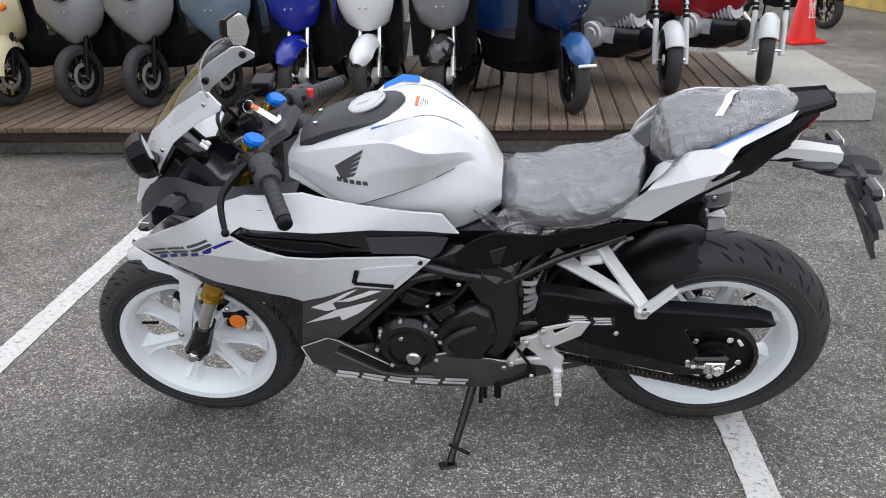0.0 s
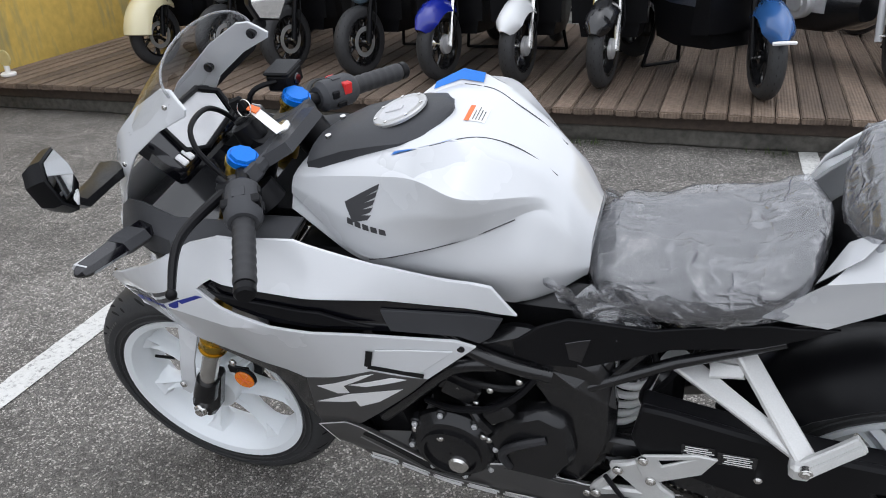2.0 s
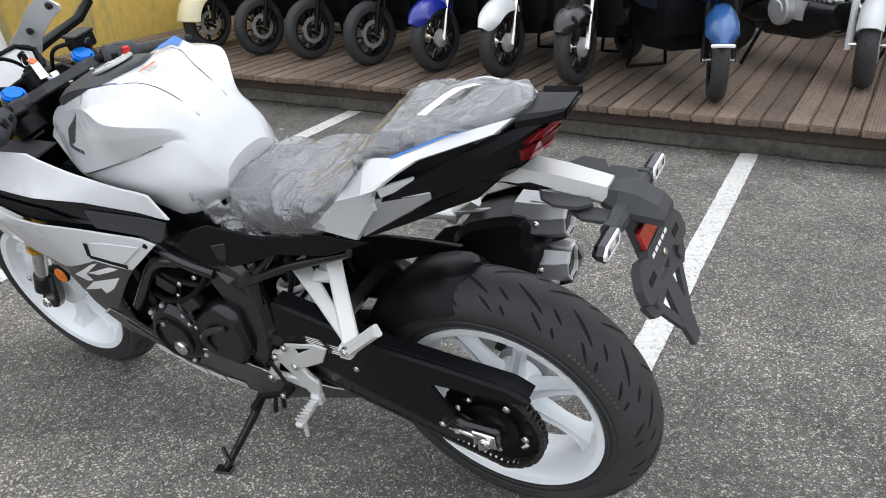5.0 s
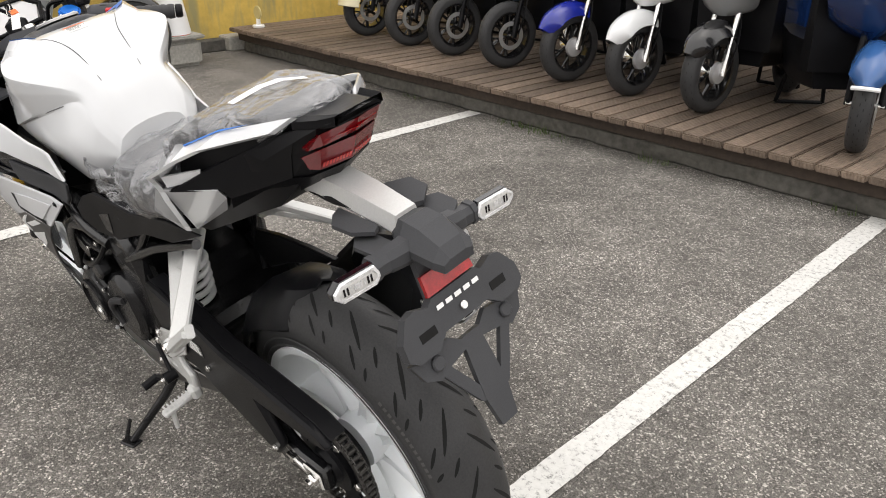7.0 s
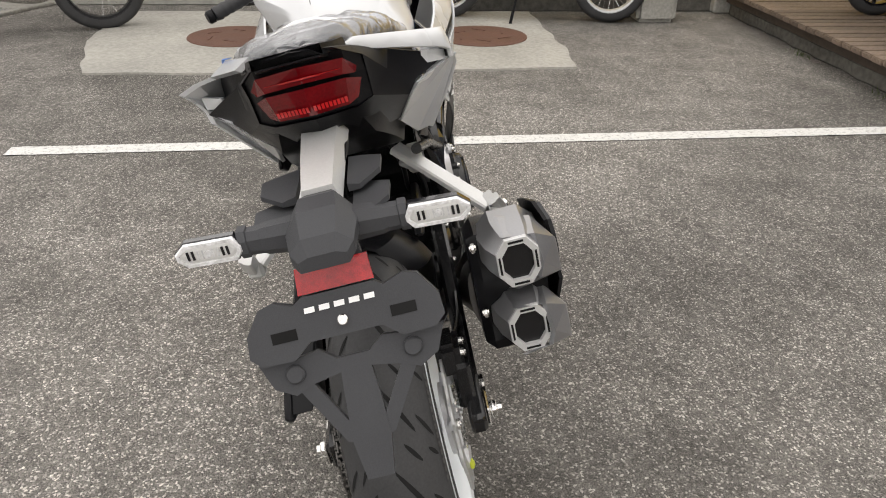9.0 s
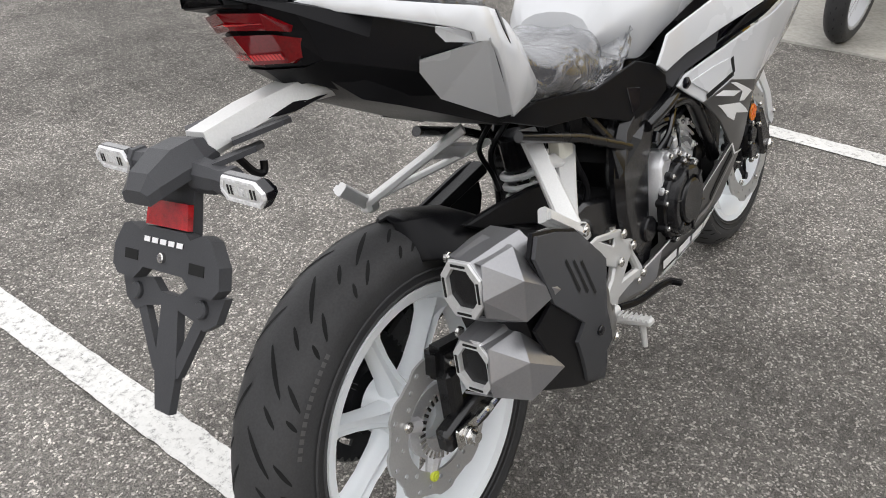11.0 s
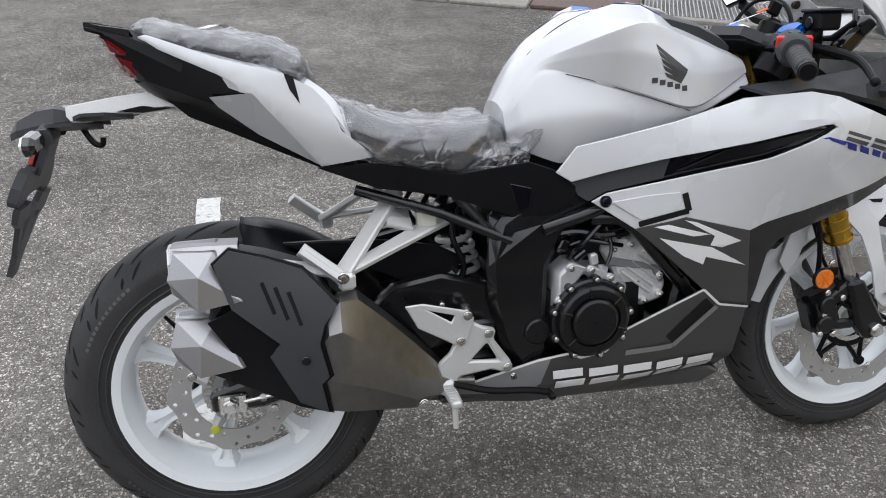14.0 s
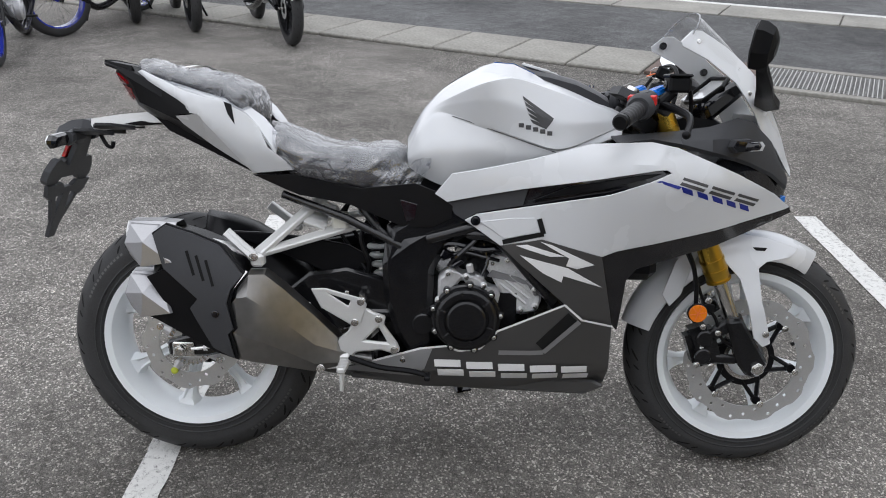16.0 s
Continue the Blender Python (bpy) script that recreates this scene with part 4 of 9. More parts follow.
for s in (-1, 1):
    bm = bmesh.new()
    disc(bm, (RA[0] + 0.004, s * 0.150 if s < 0 else 0.137, RA[2]), 0.016, 0.014, 0, "y", 0.002, True)
    disc(bm, (RA[0] + 0.004, s * 0.158 if s < 0 else 0.146, RA[2]), 0.009, 0.012, 14)
    box(bm, (RA[0], s * 0.145 if s < 0 else 0.128, RA[2]), (0.052, 0.006, 0.038), 0.003)
    tube(bm, [(RA[0] - 0.075, s * 0.145 if s < 0 else 0.128, RA[2] + 0.010), (RA[0] - 0.02, s * 0.145 if s < 0 else 0.128, RA[2] + 0.003)], 0.005, 8)
    disc(bm, (RA[0] - 0.055, s * 0.145 if s < 0 else 0.128, RA[2] + 0.008), 0.009, 0.010, 0, "x", 0, True)
    part("axle_nut", bm, STEEL, arm, "bright axle nut and chain adjuster")
bolts(arm, "arm_bolt", [(.391, .127, .440), (.300, .127, .470)], STEEL, .006, .005)

# hugger: a shell over the rear tyre
bm = bmesh.new()
rings = []
for a, wd, lift in ((97, .030, .012), (99, .058, .013), (103, .080, .014), (109, .090, .016), (118, .094, .020), (132, .094, .026), (148, .090, .03), (162, .080, .03)):
    t = radians(a)
    ring = []
    for u in (-1, -0.85, -0.5, 0, 0.5, 0.85, 1):
        r = 0.314 + lift - 0.062 * abs(u) ** 3
        ring.append((RA[0] + r * math.cos(t), wd * u, RA[2] + r * math.sin(t)))
    rings.append(ring + [(p[0] - 0.004 * math.cos(t), p[1] * 0.97, p[2] - 0.004 * math.sin(t)) for p in ring[::-1]])
loft(bm, rings)
hug = part("rear_hugger", bm, BLACK, arm, "black plastic rear hugger")
bm = bmesh.new()
plate(bm, [(.24, .545), (.30, .578), (.40, .596), (.50, .604), (.585, .606), (.55, .585), (.48, .56), (.40, .53), (.32, .49)], 0.074, 0.088, 0.003)
part("hugger_side", bm, BLACK, hug, "black side skirt of the hugger")

# -- fairing panels, both sides --
UPPER = [(0.067, 0.700), (0.095, 0.718), (0.058, 0.764), (-0.004, 0.776), (-0.116, 0.803), (-0.24, 0.839), (-0.365, 0.846), (-0.42, 0.835), (-0.477, 0.812), (-0.559, 0.779),
         (-0.653, 0.735), (-0.700, 0.703), (-0.690, 0.698), (-0.502, 0.651), (-0.307, 0.604), (-0.277, 0.591), (-0.144, 0.627), (-0.053, 0.607), (0.028, 0.661), (-0.001, 0.676),
         (-0.105, 0.698), (-0.279, 0.735), (-0.357, 0.764), (-0.402, 0.784), (-0.392, 0.790), (-0.374, 0.789), (-0.097, 0.737)]
GREY = [(-0.053, 0.607), (-0.144, 0.627), (-0.277, 0.591), (-0.319, 0.417), (-0.247, 0.434), (-0.206, 0.471)]
SLOT = [(0.070, 0.705), (-0.097, 0.741), (-0.374, 0.793), (-0.408, 0.786), (-0.357, 0.760), (-0.279, 0.731), (-0.105, 0.694), (-0.001, 0.672), (0.03, 0.655), (0.052, 0.672)]
BELLY = [(0.438, 0.240), (0.356, 0.253), (0.248, 0.299), (0.122, 0.350), (0.062, 0.358), (0.033, 0.346), (-0.017, 0.354), (-0.055, 0.400), (-0.205, 0.472), (-0.247, 0.434),
         (-0.319, 0.417), (-0.331, 0.237), (-0.284, 0.216), (0.046, 0.228), (0.370, 0.236)]
BELLY_L = [(0.427, 0.257), (0.300, 0.295), (0.163, 0.341), (0.020, 0.386), (-0.017, 0.375), (-0.057, 0.335), (-0.133, 0.328), (-0.251, 0.429), (-0.278, 0.440),
           (-0.360, 0.381), (-0.353, 0.281), (-0.300, 0.218), (-0.261, 0.211), (0.026, 0.228), (0.30, 0.242)]
WINGDECAL = [[(-.087, .610), (-.112, .614), (-.196, .590), (-.163, .588)], [(-.140, .622), (-.165, .616), (-.262, .572), (-.224, .561), (-.200, .567), (-.205, .586)],
             [(-.098, .588), (-.205, .562), (-.285, .517), (-.196, .543), (-.193, .527), (-.150, .548)]]


def bellyw(x, z, tuck=0.9):
    b = fair(x, z) + 0.002
    if z < 0.29:
        b -= (0.29 - z) * tuck
    return b if x < 0.12 else b - (x - 0.12) * 0.28


def lw(pts, s):
    """Outline points of the right side carried over to the left panels, which sit further forward."""
    return pts if s > 0 else [(-.0383 + 1.0163 * x + .0139 * z, -.0918 + .0567 * x + 1.1696 * z) for x, z in pts]


UPPER_L = [{(0.067, 0.700): (0.067, 0.722), (-0.097, 0.737): (-0.097, 0.758), (-0.374, 0.789): (-0.374, 0.798)}.get(p, p) for p in UPPER]
SLOT_L = [{(0.070, 0.705): (0.070, 0.727), (-0.097, 0.741): (-0.097, 0.762), (-0.374, 0.793): (-0.374, 0.802)}.get(p, p) for p in SLOT]
for s in (1, -1):
    bm = bmesh.new()
    skin(bm, lw(UPPER if s > 0 else UPPER_L, s), fair, 0.006, s)
    up = part("side_fairing", bm, WHITE, bike, "glossy pearl white side fairing", angle=25)
    bm = bmesh.new()
    skin(bm, lw(GREY, s), fair, 0.005, s, push=-0.0005)
    gp = part("lower_fairing", bm, GUN, bike, "matt gunmetal lower fairing panel")
    bm = bmesh.new()
    decal(bm, [lw(p, s) for p in WINGDECAL], fair, s, 0.001)
    part("stripe_decal", bm, LETTER, gp, "pale lightning stripe decal")
    bm = bmesh.new()
    skin(bm, lw(SLOT if s > 0 else SLOT_L, s), fair, 0.006, s, push=-0.016)
    duct = part("air_duct", bm, GLOSS, bike, "black recessed air duct")
    bm = bmesh.new()
    skin(bm, lw([(-.12, .713), (-.26, .744), (-.36, .773), (-.385, .783), (-.34, .778), (-.20, .750)], s), fair, 0.006, s, push=-0.006)
    part("duct_vane", bm, BLACK, duct)
    bm = bmesh.new()
    skin(bm, lw([(0.07, .704), (-.02, .722), (-.11, .739), (-.10, .70), (-.001, .677), (.03, .660), (.05, .672)], s), fair, 0.006, s, push=-0.010)
    part("duct_rear", bm, GREYPLASTIC, duct)
    # inner black liner under the nose
    bm = bmesh.new()
    skin(bm, lw([(-.705, .703), (-.502, .655), (-.307, .608), (-.275, .60), (-.318, .42), (-.335, .40), (-.340, .53), (-.36, .56), (-.533, .615), (-.714, .688)], s), lambda x, z: fair(x, z) - 0.012, 0.006, s)
    part("inner_fairing", bm, GLOSS, bike, "black inner fairing liner")
    # recess line and fastener
    bm = bmesh.new()
    ribbon(bm, lw([(-.058, .616), (-.146, .640), (-.135, .674)], s), fair, s, 0.011, 0.0022)
    part("vent_slot", bm, GROOVE, up, "narrow black vent slot")
    bm = bmesh.new()
    skin(bm, lw([(-.006, .660), (-.075, .672), (-.125, .676), (-.138, .645), (-.062, .624)], s), fair, 0.003, s, push=0.004)
    part("raised_pad", bm, WHITE, up)
    bm = bmesh.new()
    bx, bz = lw([(0.003, 0.661)], s)[0]
    disc(bm, (bx, s * 0.181, bz), 0.011, 0.008, 20)
    bolt(bm, (bx, s * 0.185, bz), 0.008, 0.006)
    part("fairing_bolt", bm, GLOSS, up, "black fairing bolt")
    # model badge and number, drawn as plain slanted shapes along one line
    o, e = (Vector((-.421, .767)), Vector((-.612, .714))) if s > 0 else (Vector((-.482, .781)), Vector((-.683, .684)))
    ax = e - o
    up_ = Vector((-.004, .022)) if s > 0 else Vector((-.010, .020))
    at2 = lambda u, v: tuple(o + ax * u + up_ * v)
    bm = bmesh.new()
    decal(bm, [[at2(k * .34 + a_, b_) for a_, b_ in q] for k in range(3) for q in ([(.03, .50), (.32, .46), (.31, .18), (.02, .22)], [(.02, .02), (.30, -.02), (.28, -.34), (.0, -.30)])], fair, s, 0.001)
    part("model_badge", bm, INK, up, "dark slanted model badge")
    dn = -.75
    bm = bmesh.new()
    decal(bm, [[at2(-.26, dn + .10), at2(-.20, dn + .34), at2(.03, dn + .34), at2(.0, dn + .02)]], fair, s, 0.001)
    part("badge_stripe", bm, NAVY, up, "navy blue badge stripe")
    bm = bmesh.new()
    decal(bm, [[at2(k * .185 + du, dn + dv) for du, dv in q] for k in range(5) for q in ([(.02, .36), (.15, .30), (.19, -.20), (.06, -.14)],)], fair, s, 0.001)
    part("model_number", bm, NAVY, up, "small navy model number bars")
    # belly pan
    bw = bellyw if s > 0 else (lambda x, z: bellyw(x, z, .25))
    out = BELLY if s > 0 else BELLY_L
    bm = bmesh.new()
    skin(bm, out, bw, 0.006, s)
    bp = part("belly_pan", bm, GUN, bike, "matt gunmetal belly pan")
    bm = bmesh.new()
    for p, q in zip(out[:10], out[1:11]):
        ribbon(bm, [p, q], bw, s, 0.005, 0.0025)
    part("bright_edge", bm, LETTER, bp, "pale edge line")
    bm = bmesh.new()
    if s > 0:
        skin(bm, [(.248, .296), (.128, .346), (.095, .350), (.121, .276), (.150, .268), (.340, .256)], bw, 0.002, s, push=0.0025)
    else:
        skin(bm, [(.300, .292), (.163, .336), (.020, .380), (-.010, .372), (.010, .325), (.09, .285), (.290, .262)], bw, 0.002, s, push=0.0025)
    # one paint on both sides; the right facet's brightness is put into its colour
    part("light_facet", bm, GUNLIGHT if s > 0 else GUN, bp, "flat grey facet of the pan")
    bm = bmesh.new()
    skin(bm, [(-.146, .370), (-.215, .452), (-.237, .431), (-.164, .352)] if s > 0 else [(-.06, .318), (-.13, .318), (-.25, .405), (-.262, .385), (-.15, .292), (-.07, .296)], bw, 0.002, s, push=0.002)
    part("side_vent", bm, GROOVE, bp, "black side vent")
    bm = bmesh.new()
    ribbon(bm, [(-.06, .345), (-.135, .345), (-.165, .346), (-.242, .430)] if s > 0 else [(-.02, .285), (-.10, .278), (-.16, .282), (-.27, .372)], bw, s, 0.012, 0.004)
    part("vent_rim", bm, GUNLIGHT, bp, "light grey vent rim")
    bolts(bp, "pan_bolt", [(.165, s * bw(.165, .315 if s > 0 else .33), .315)], STEEL, 0.008, 0.008)
    # brand lettering as five plain blocks
    for k in range(5):
        x0 = .093 - k * 0.0755
        zc = .300 - k * 0.0045
        if s < 0:
            x0, zc = .075 - k * 0.0755, .262 - k * 0.0075
        bm = bmesh.new()
        hi, lo = (.024, -.022) if s > 0 else (.018, -.014)
        decal(bm, [[(x0 - .002 - q * .008, zc + z1), (x0 - .064 - q * .008, zc + z1), (x0 - .066 - q * .008, zc + z0), (x0 - .004 - q * .008, zc + z0)] for q, z1, z0 in ((0, hi, hi * .22), (1, lo * .05, lo))], bw, s, 0.0055)
        part("lettering_block", bm, LETTER, bp, "silver-white lettering block")

bm = bmesh.new()
plate(bm, [(-.33, .235), (-.28, .212), (.05, .222), (.30, .240), (.30, .252), (-.30, .25)], -0.09, 0.09, 0.01)
part("pan_floor", bm, GUN, bike)

# -- fuel tank --
# rails of (x, half width, z) from the centre line down to the lower edge, front to rear
TANK = [[(-.318, 0, .908), (-.19, 0, .962), (-.073, 0, .996), (.0, 0, 1.0), (.080, 0, .953), (.132, 0, .900), (.166, 0, .835)],
        [(-.322, .030, .906), (-.19, .052, .960), (-.073, .062, .995), (.0, .055, 1.0), (.084, .042, .950), (.131, .038, .897), (.165, .032, .832)],
        [(-.326, .046, .902), (-.19, .082, .954), (-.073, .110, .990), (.0, .098, .994), (.090, .062, .940), (.132, .056, .888), (.164, .050, .826)],
        [(-.330, .056, .895), (-.19, .106, .940), (-.073, .153, .977), (.002, .181, .960), (.100, .080, .911), (.137, .078, .868), (.163, .064, .818)],
        [(-.331, .066, .884), (-.19, .140, .872), (-.073, .166, .922), (.0, .172, .926), (.100, .084, .906), (.138, .088, .858), (.163, .070, .808)],
        [(-.331, .072, .873), (-.180, .157, .814), (-.073, .158, .850), (.0, .146, .874), (.100, .088, .901), (.139, .096, .848), (.163, .074, .800)],
        [(-.330, .070, .870), (-.180, .153, .810), (-.073, .150, .844), (.0, .140, .866), (.098, .098, .893), (.138, .100, .840), (.163, .076, .796)],
        [(-.329, .086, .852), (-.19, .147, .803), (-.073, .150, .806), (.0, .156, .814), (.082, .146, .812), (.134, .118, .800), (.162, .082, .785)],
        [(-.327, .082, .847), (-.188, .143, .799), (-.073, .140, .776), (.0, .129, .752), (.058, .115, .720), (.116, .100, .742), (.158, .076, .765)],
        [(-.320, .050, .845), (-.180, .080, .790), (-.073, .080, .762), (.0, .076, .742), (.056, .070, .712), (.110, .055, .735), (.156, .045, .760)]]
TCREASE = [0, 0, .4, .95, .75, 1.0, 1.0, 0, 1.0, 0]
TX = [p[0] for p in TANK[0]]
TT = [p[2] for p in TANK[0]]
bm = bmesh.new()


def between(a, b, u):
    return tuple(p + (q - p) * u for p, q in zip(a, b))


fine = []
for rail in TANK:
    row = []
    for a, b in zip(rail, rail[1:]):
        row += [a, between(a, b, .5)]
    fine.append(row + [rail[-1]])
half, weights = [], []
for i, row in enumerate(fine):
    half.append(row)
    weights.append(TCREASE[i])
    if i + 1 < len(fine):
        half.append([between(a, b, .5) for a, b in zip(row, fine[i + 1])])
        weights.append(0)
ringrows = half + [[(x, -y, z) for x, y, z in r] for r in half[:0:-1]]
ringw = weights + weights[:0:-1]
cage = [[bm.verts.new(p) for p in r] for r in ringrows]
cl_ = bm.edges.layers.float.new("crease_edge")
nr, nc = len(cage), len(cage[0])
for i in range(nr):
    for k in range(nc - 1):
        bm.faces.new((cage[i][k], cage[(i + 1) % nr][k], cage[(i + 1) % nr][k + 1], cage[i][k + 1]))
bm.faces.new([r[0] for r in cage])
bm.faces.new([r[-1] for r in cage][::-1])
for i in range(nr):
    if ringw[i]:
        for k in range(nc - 1):
            e = bm.edges.get((cage[i][k], cage[i][k + 1]))
            rear_fade = 1.0 if k < 8 or TANK[i // 2 if i < 19 else 0][0][2] < .85 else .2
            e[cl_] = ringw[i] * rear_fade
refine(bm, 2)
tank = part("fuel_tank", bm, WHITE, bike, "pearl white sculpted fuel tank", angle=22)

from mathutils.bvhtree import BVHTree
TANKTREE = BVHTree.FromPolygons([v.co[:] for v in tank.data.vertices], [tuple(p.vertices) for p in tank.data.polygons])


def on_tank(x, z, side):
    hit = TANKTREE.ray_cast(Vector((x, side * 0.5, z)), Vector((0, -side, 0)))
    return abs(hit[0].y) if hit[0] else 0.15


def on_tank_top(x, y):
    hit = TANKTREE.ray_cast(Vector((x, y, 1.4)), Vector((0, 0, -1)))
    return hit[0].z if hit[0] else 0.9


for s in (1, -1):
    # wing badge: five swept feathers, drawn as plain shapes
    ox, oz = (-.092, .936) if s > 0 else (-.137, .947)
    bm = bmesh.new()
    polys = []
    for k in range(5):
        u = k / 4
        xa, za = ox - .018 * u, oz - .050 * u
        xb, zb = ox - .072 + .012 * u, oz - .050 - .016 * u
        polys.append([(xa, za), (xa - .003 - .004 * u, za - .009), (xb + .004, zb - .006), (xb, zb + .002)])
    decal(bm, polys, lambda x, z: on_tank(x, z, s), s, 0.0012)
    part("wing_badge", bm, INK, tank, "charcoal wing-shaped badge")
    for k in range(5):
        bm = bmesh.new()
        x0, z0 = (-.086 - k * .0160, .877 - k * .0042) if s > 0 else (-.131 - k * .0155, .879)
        decal(bm, [[(x0, z0), (x0 - .0115, z0), (x0 - .0115, z0 - .0095), (x0, z0 - .0095)]], lambda x, z: on_tank(x, z, s), s, 0.0012)
        part("badge_bar", bm, INK, tank, "small charcoal lettering block")
    # raised shoulder rib with a blue flash on its inner slope
    rib, inner = bmesh.new(), bmesh.new()
    rows, band = [], []
    for x, y, h_ in ((-.150, .100, .001), (-.12, .112, .012), (-.073, .122, .020), (-.03, .102, .014), (.0, .088, .006), (.02, .080, .0005)):
        z = on_tank_top(x, s * y)
        rows.append([(x, s * (y - .026), on_tank_top(x, s * (y - .026)) - .001), (x, s * y, z + h_), (x, s * (y + .030), on_tank_top(x, s * (y + .030)) - .001), (x, s * y, z - .012)])
        p, q = Vector(rows[-1][0]), Vector(rows[-1][1])
        band.append((p + (q - p) * .30 + Vector((0, 0, .002)), p + (q - p) * .98 + Vector((0, 0, .002))))
    loft(rib, rows)
    part("shoulder_rib", rib, WHITE, tank, "raised white shoulder rib", angle=50)
    vs = [[inner.verts.new(p) for p in b] for b in band[1:4]]
    for p, q in zip(vs, vs[1:]):
        inner.faces.new((p[0], p[1], q[1], q[0]))
    part("blue_flash", inner, BLUEDECAL, tank, "bright blue flash decal")
    bm = bmesh.new()
    tube(bm, [(x, s * (on_tank(x, z, s) + .0002), z) for x, z in ((-.172, .8135), (-.13, .827), (-.073, .8465), (-.03, .860), (.02, .876), (.06, .887))], .0011, 6)
    part("panel_gap", bm, INK, tank, "thin dark gap under the side panel")
    # seam line of the top shell
    bm = bmesh.new()
    pts = [Vector((x, s * y, on_tank_top(x, s * y) + 0.0004)) for x, y in ((-.065, .094), (-.01, .072), (.03, .054), (.07, .046), (.11, .042))]
    tube(bm, curve_pts(pts, 4), 0.0009, 6)
    part("seam", bm, INK, tank)

# label on the tank top
bm = bmesh.new()
def top_patch(bm, x0, x1, y0, y1, lift):
    n = 4
    g = [[bm.verts.new((x0 + (x1 - x0) * i / n, y0 + (y1 - y0) * j / n, on_tank_top(x0 + (x1 - x0) * i / n, y0 + (y1 - y0) * j / n) + lift)) for j in range(n + 1)] for i in range(n + 1)]
    for i in range(n):
        for j in range(n):
            bm.faces.new((g[i][j], g[i + 1][j], g[i + 1][j + 1], g[i][j + 1]))
top_patch(bm, -.028, .002, -.032, .012, .0010)
lab = part("caution_label", bm, PAPER, tank, "white caution label with an orange band")
bm = bmesh.new()
top_patch(bm, -.030, -.022, -.032, .012, .0018)
part("label_band", bm, LABELORANGE, lab, "orange band")
for k in range(4):
    bm = bmesh.new()
    top_patch(bm, -.018 + k * .0048, -.0165 + k * .0048, -.029, .009 - random.uniform(0, .012), .0018)
    part("print_bar", bm, INK, lab)

# black centre cover with the filler cap
bm = bmesh.new()
cx = [-.300, -.27, -.22, -.16, -.12, -.085, -.065, -.055]
cw = [.052, .066, .074, .078, .078, .066, .042, .010]
rings = []
for x, wd in zip(cx, cw):
    zc = interp(TX, TT, x) + interp([-.30, -.25, -.20, -.12, -.055], [.016, .024, .020, .010, .004], x)
    top = [(x, wd * u, zc + 0.004 * (1 - u * u) - 0.010 * abs(u) ** 4) for u in (-1, -.7, -.35, 0, .35, .7, 1)]
    rings.append(top + [(p[0], p[1] * 0.98, p[2] - 0.040) for p in top[::-1]])
loft(bm, rings)
cov = part("tank_cover", bm, GREYPLASTIC, tank, "matt black tank centre cover", angle=50)
cz = interp(TX, TT, -.115) + 0.008
tilt = math.atan2(interp(TX, TT, -.12) - interp(TX, TT, -.20), .08)
mt = Matrix.Translation((-.143, 0, cz - .001)) @ Matrix.Rotation(-tilt, 4, "Y")
bm = bmesh.new()
lathe(bm, [(.030, .000), (.046, .000), (.046, .004), (.044, .006), (.034, .006), (.030, .004)], (0, 0, 0), 40, "z")
bmesh.ops.transform(bm, matrix=mt, verts=bm.verts)
ring = part("filler_ring", bm, DISC, cov, "brushed steel filler ring")
bm = bmesh.new()
disc(bm, (0, 0, .003), .036, .006, 40, "z", .002)
box(bm, (-.008, 0, .0065), (.030, .012, .004), .001)
bmesh.ops.transform(bm, matrix=mt, verts=bm.verts)
part("filler_cap", bm, CAST, cov, "grey metal filler cap with key flap")
for k in range(7):
    a = 2 * math.pi * k / 7
    bm = bmesh.new()
    disc(bm, (.040 * math.cos(a), .040 * math.sin(a), .0065), .003, .003, 10, "z")
    bmesh.ops.transform(bm, matrix=mt, verts=bm.verts)
    part("cap_screw", bm, STEEL, ring)
for y in (-.03, .03):
    bm = bmesh.new()
    disc(bm, (-.262, y, interp(TX, TT, -.262) + .027), .005, .005, 12, "z")
    part("cover_screw", bm, STEEL, cov)


# -- seats in plastic film --
def seat_mesh(stations, grow, wrinkle, seed):
    """A cushion lofted from (x, z_top, z_bottom, half width); grow and wrinkle make the film round it."""
    bm = bmesh.new()
    n = 88 if wrinkle else 40
    xs = np.linspace(stations[0][0] - grow, stations[-1][0] + grow, 96 if wrinkle else 44)
    col = lambda k, x: float(np.interp(x, [s[0] for s in stations], [s[k] for s in stations]))
    rings = []
    for x in xs:
        zt, zb, w = col(1, x), col(2, x), col(3, x)
        e = 1.0
        d0, d1 = x - stations[0][0], stations[-1][0] - x
        e = min(1, math.sqrt(max(min(d0, d1) + grow, 0.0) / 0.03) * 0.9 + 0.1)
        ring = []
        for k in range(n):
            a = 2 * math.pi * k / n
            c, s_ = math.cos(a), math.sin(a)
            y = (w + grow) * math.copysign(abs(c) ** 0.6, c) * e
            zm, h = (zt + zb) / 2, (zt - zb) / 2 + grow
            z = zm + h * math.copysign(abs(s_) ** 0.7, s_) * (0.6 + 0.4 * e)
            p = Vector((x, y, z))
            if wrinkle:
                out = Vector((0, c * 0.8, s_)).normalized()
                f = noise.noise(Vector((p.x * 9 + seed, p.y * 12, p.z * 12))) * 0.8
                for fx, fy, tw, k in ((4, 12, 6, 1.0), (9, 5, -7, .8), (7, 26, 17, .22), (21, 11, -15, .2)):
                    v = noise.noise(Vector((p.x * fx + p.y * tw + seed * k, p.y * fy - p.x * tw * .6 + p.z * 15, p.z * fx)))
                    f += k * 1.2 * max(0.0, 1 - abs(v) * 5) ** 1.5
                p += out * wrinkle * f * .55
            ring.append(p)
        rings.append(ring)
    loft(bm, rings)
    return bm


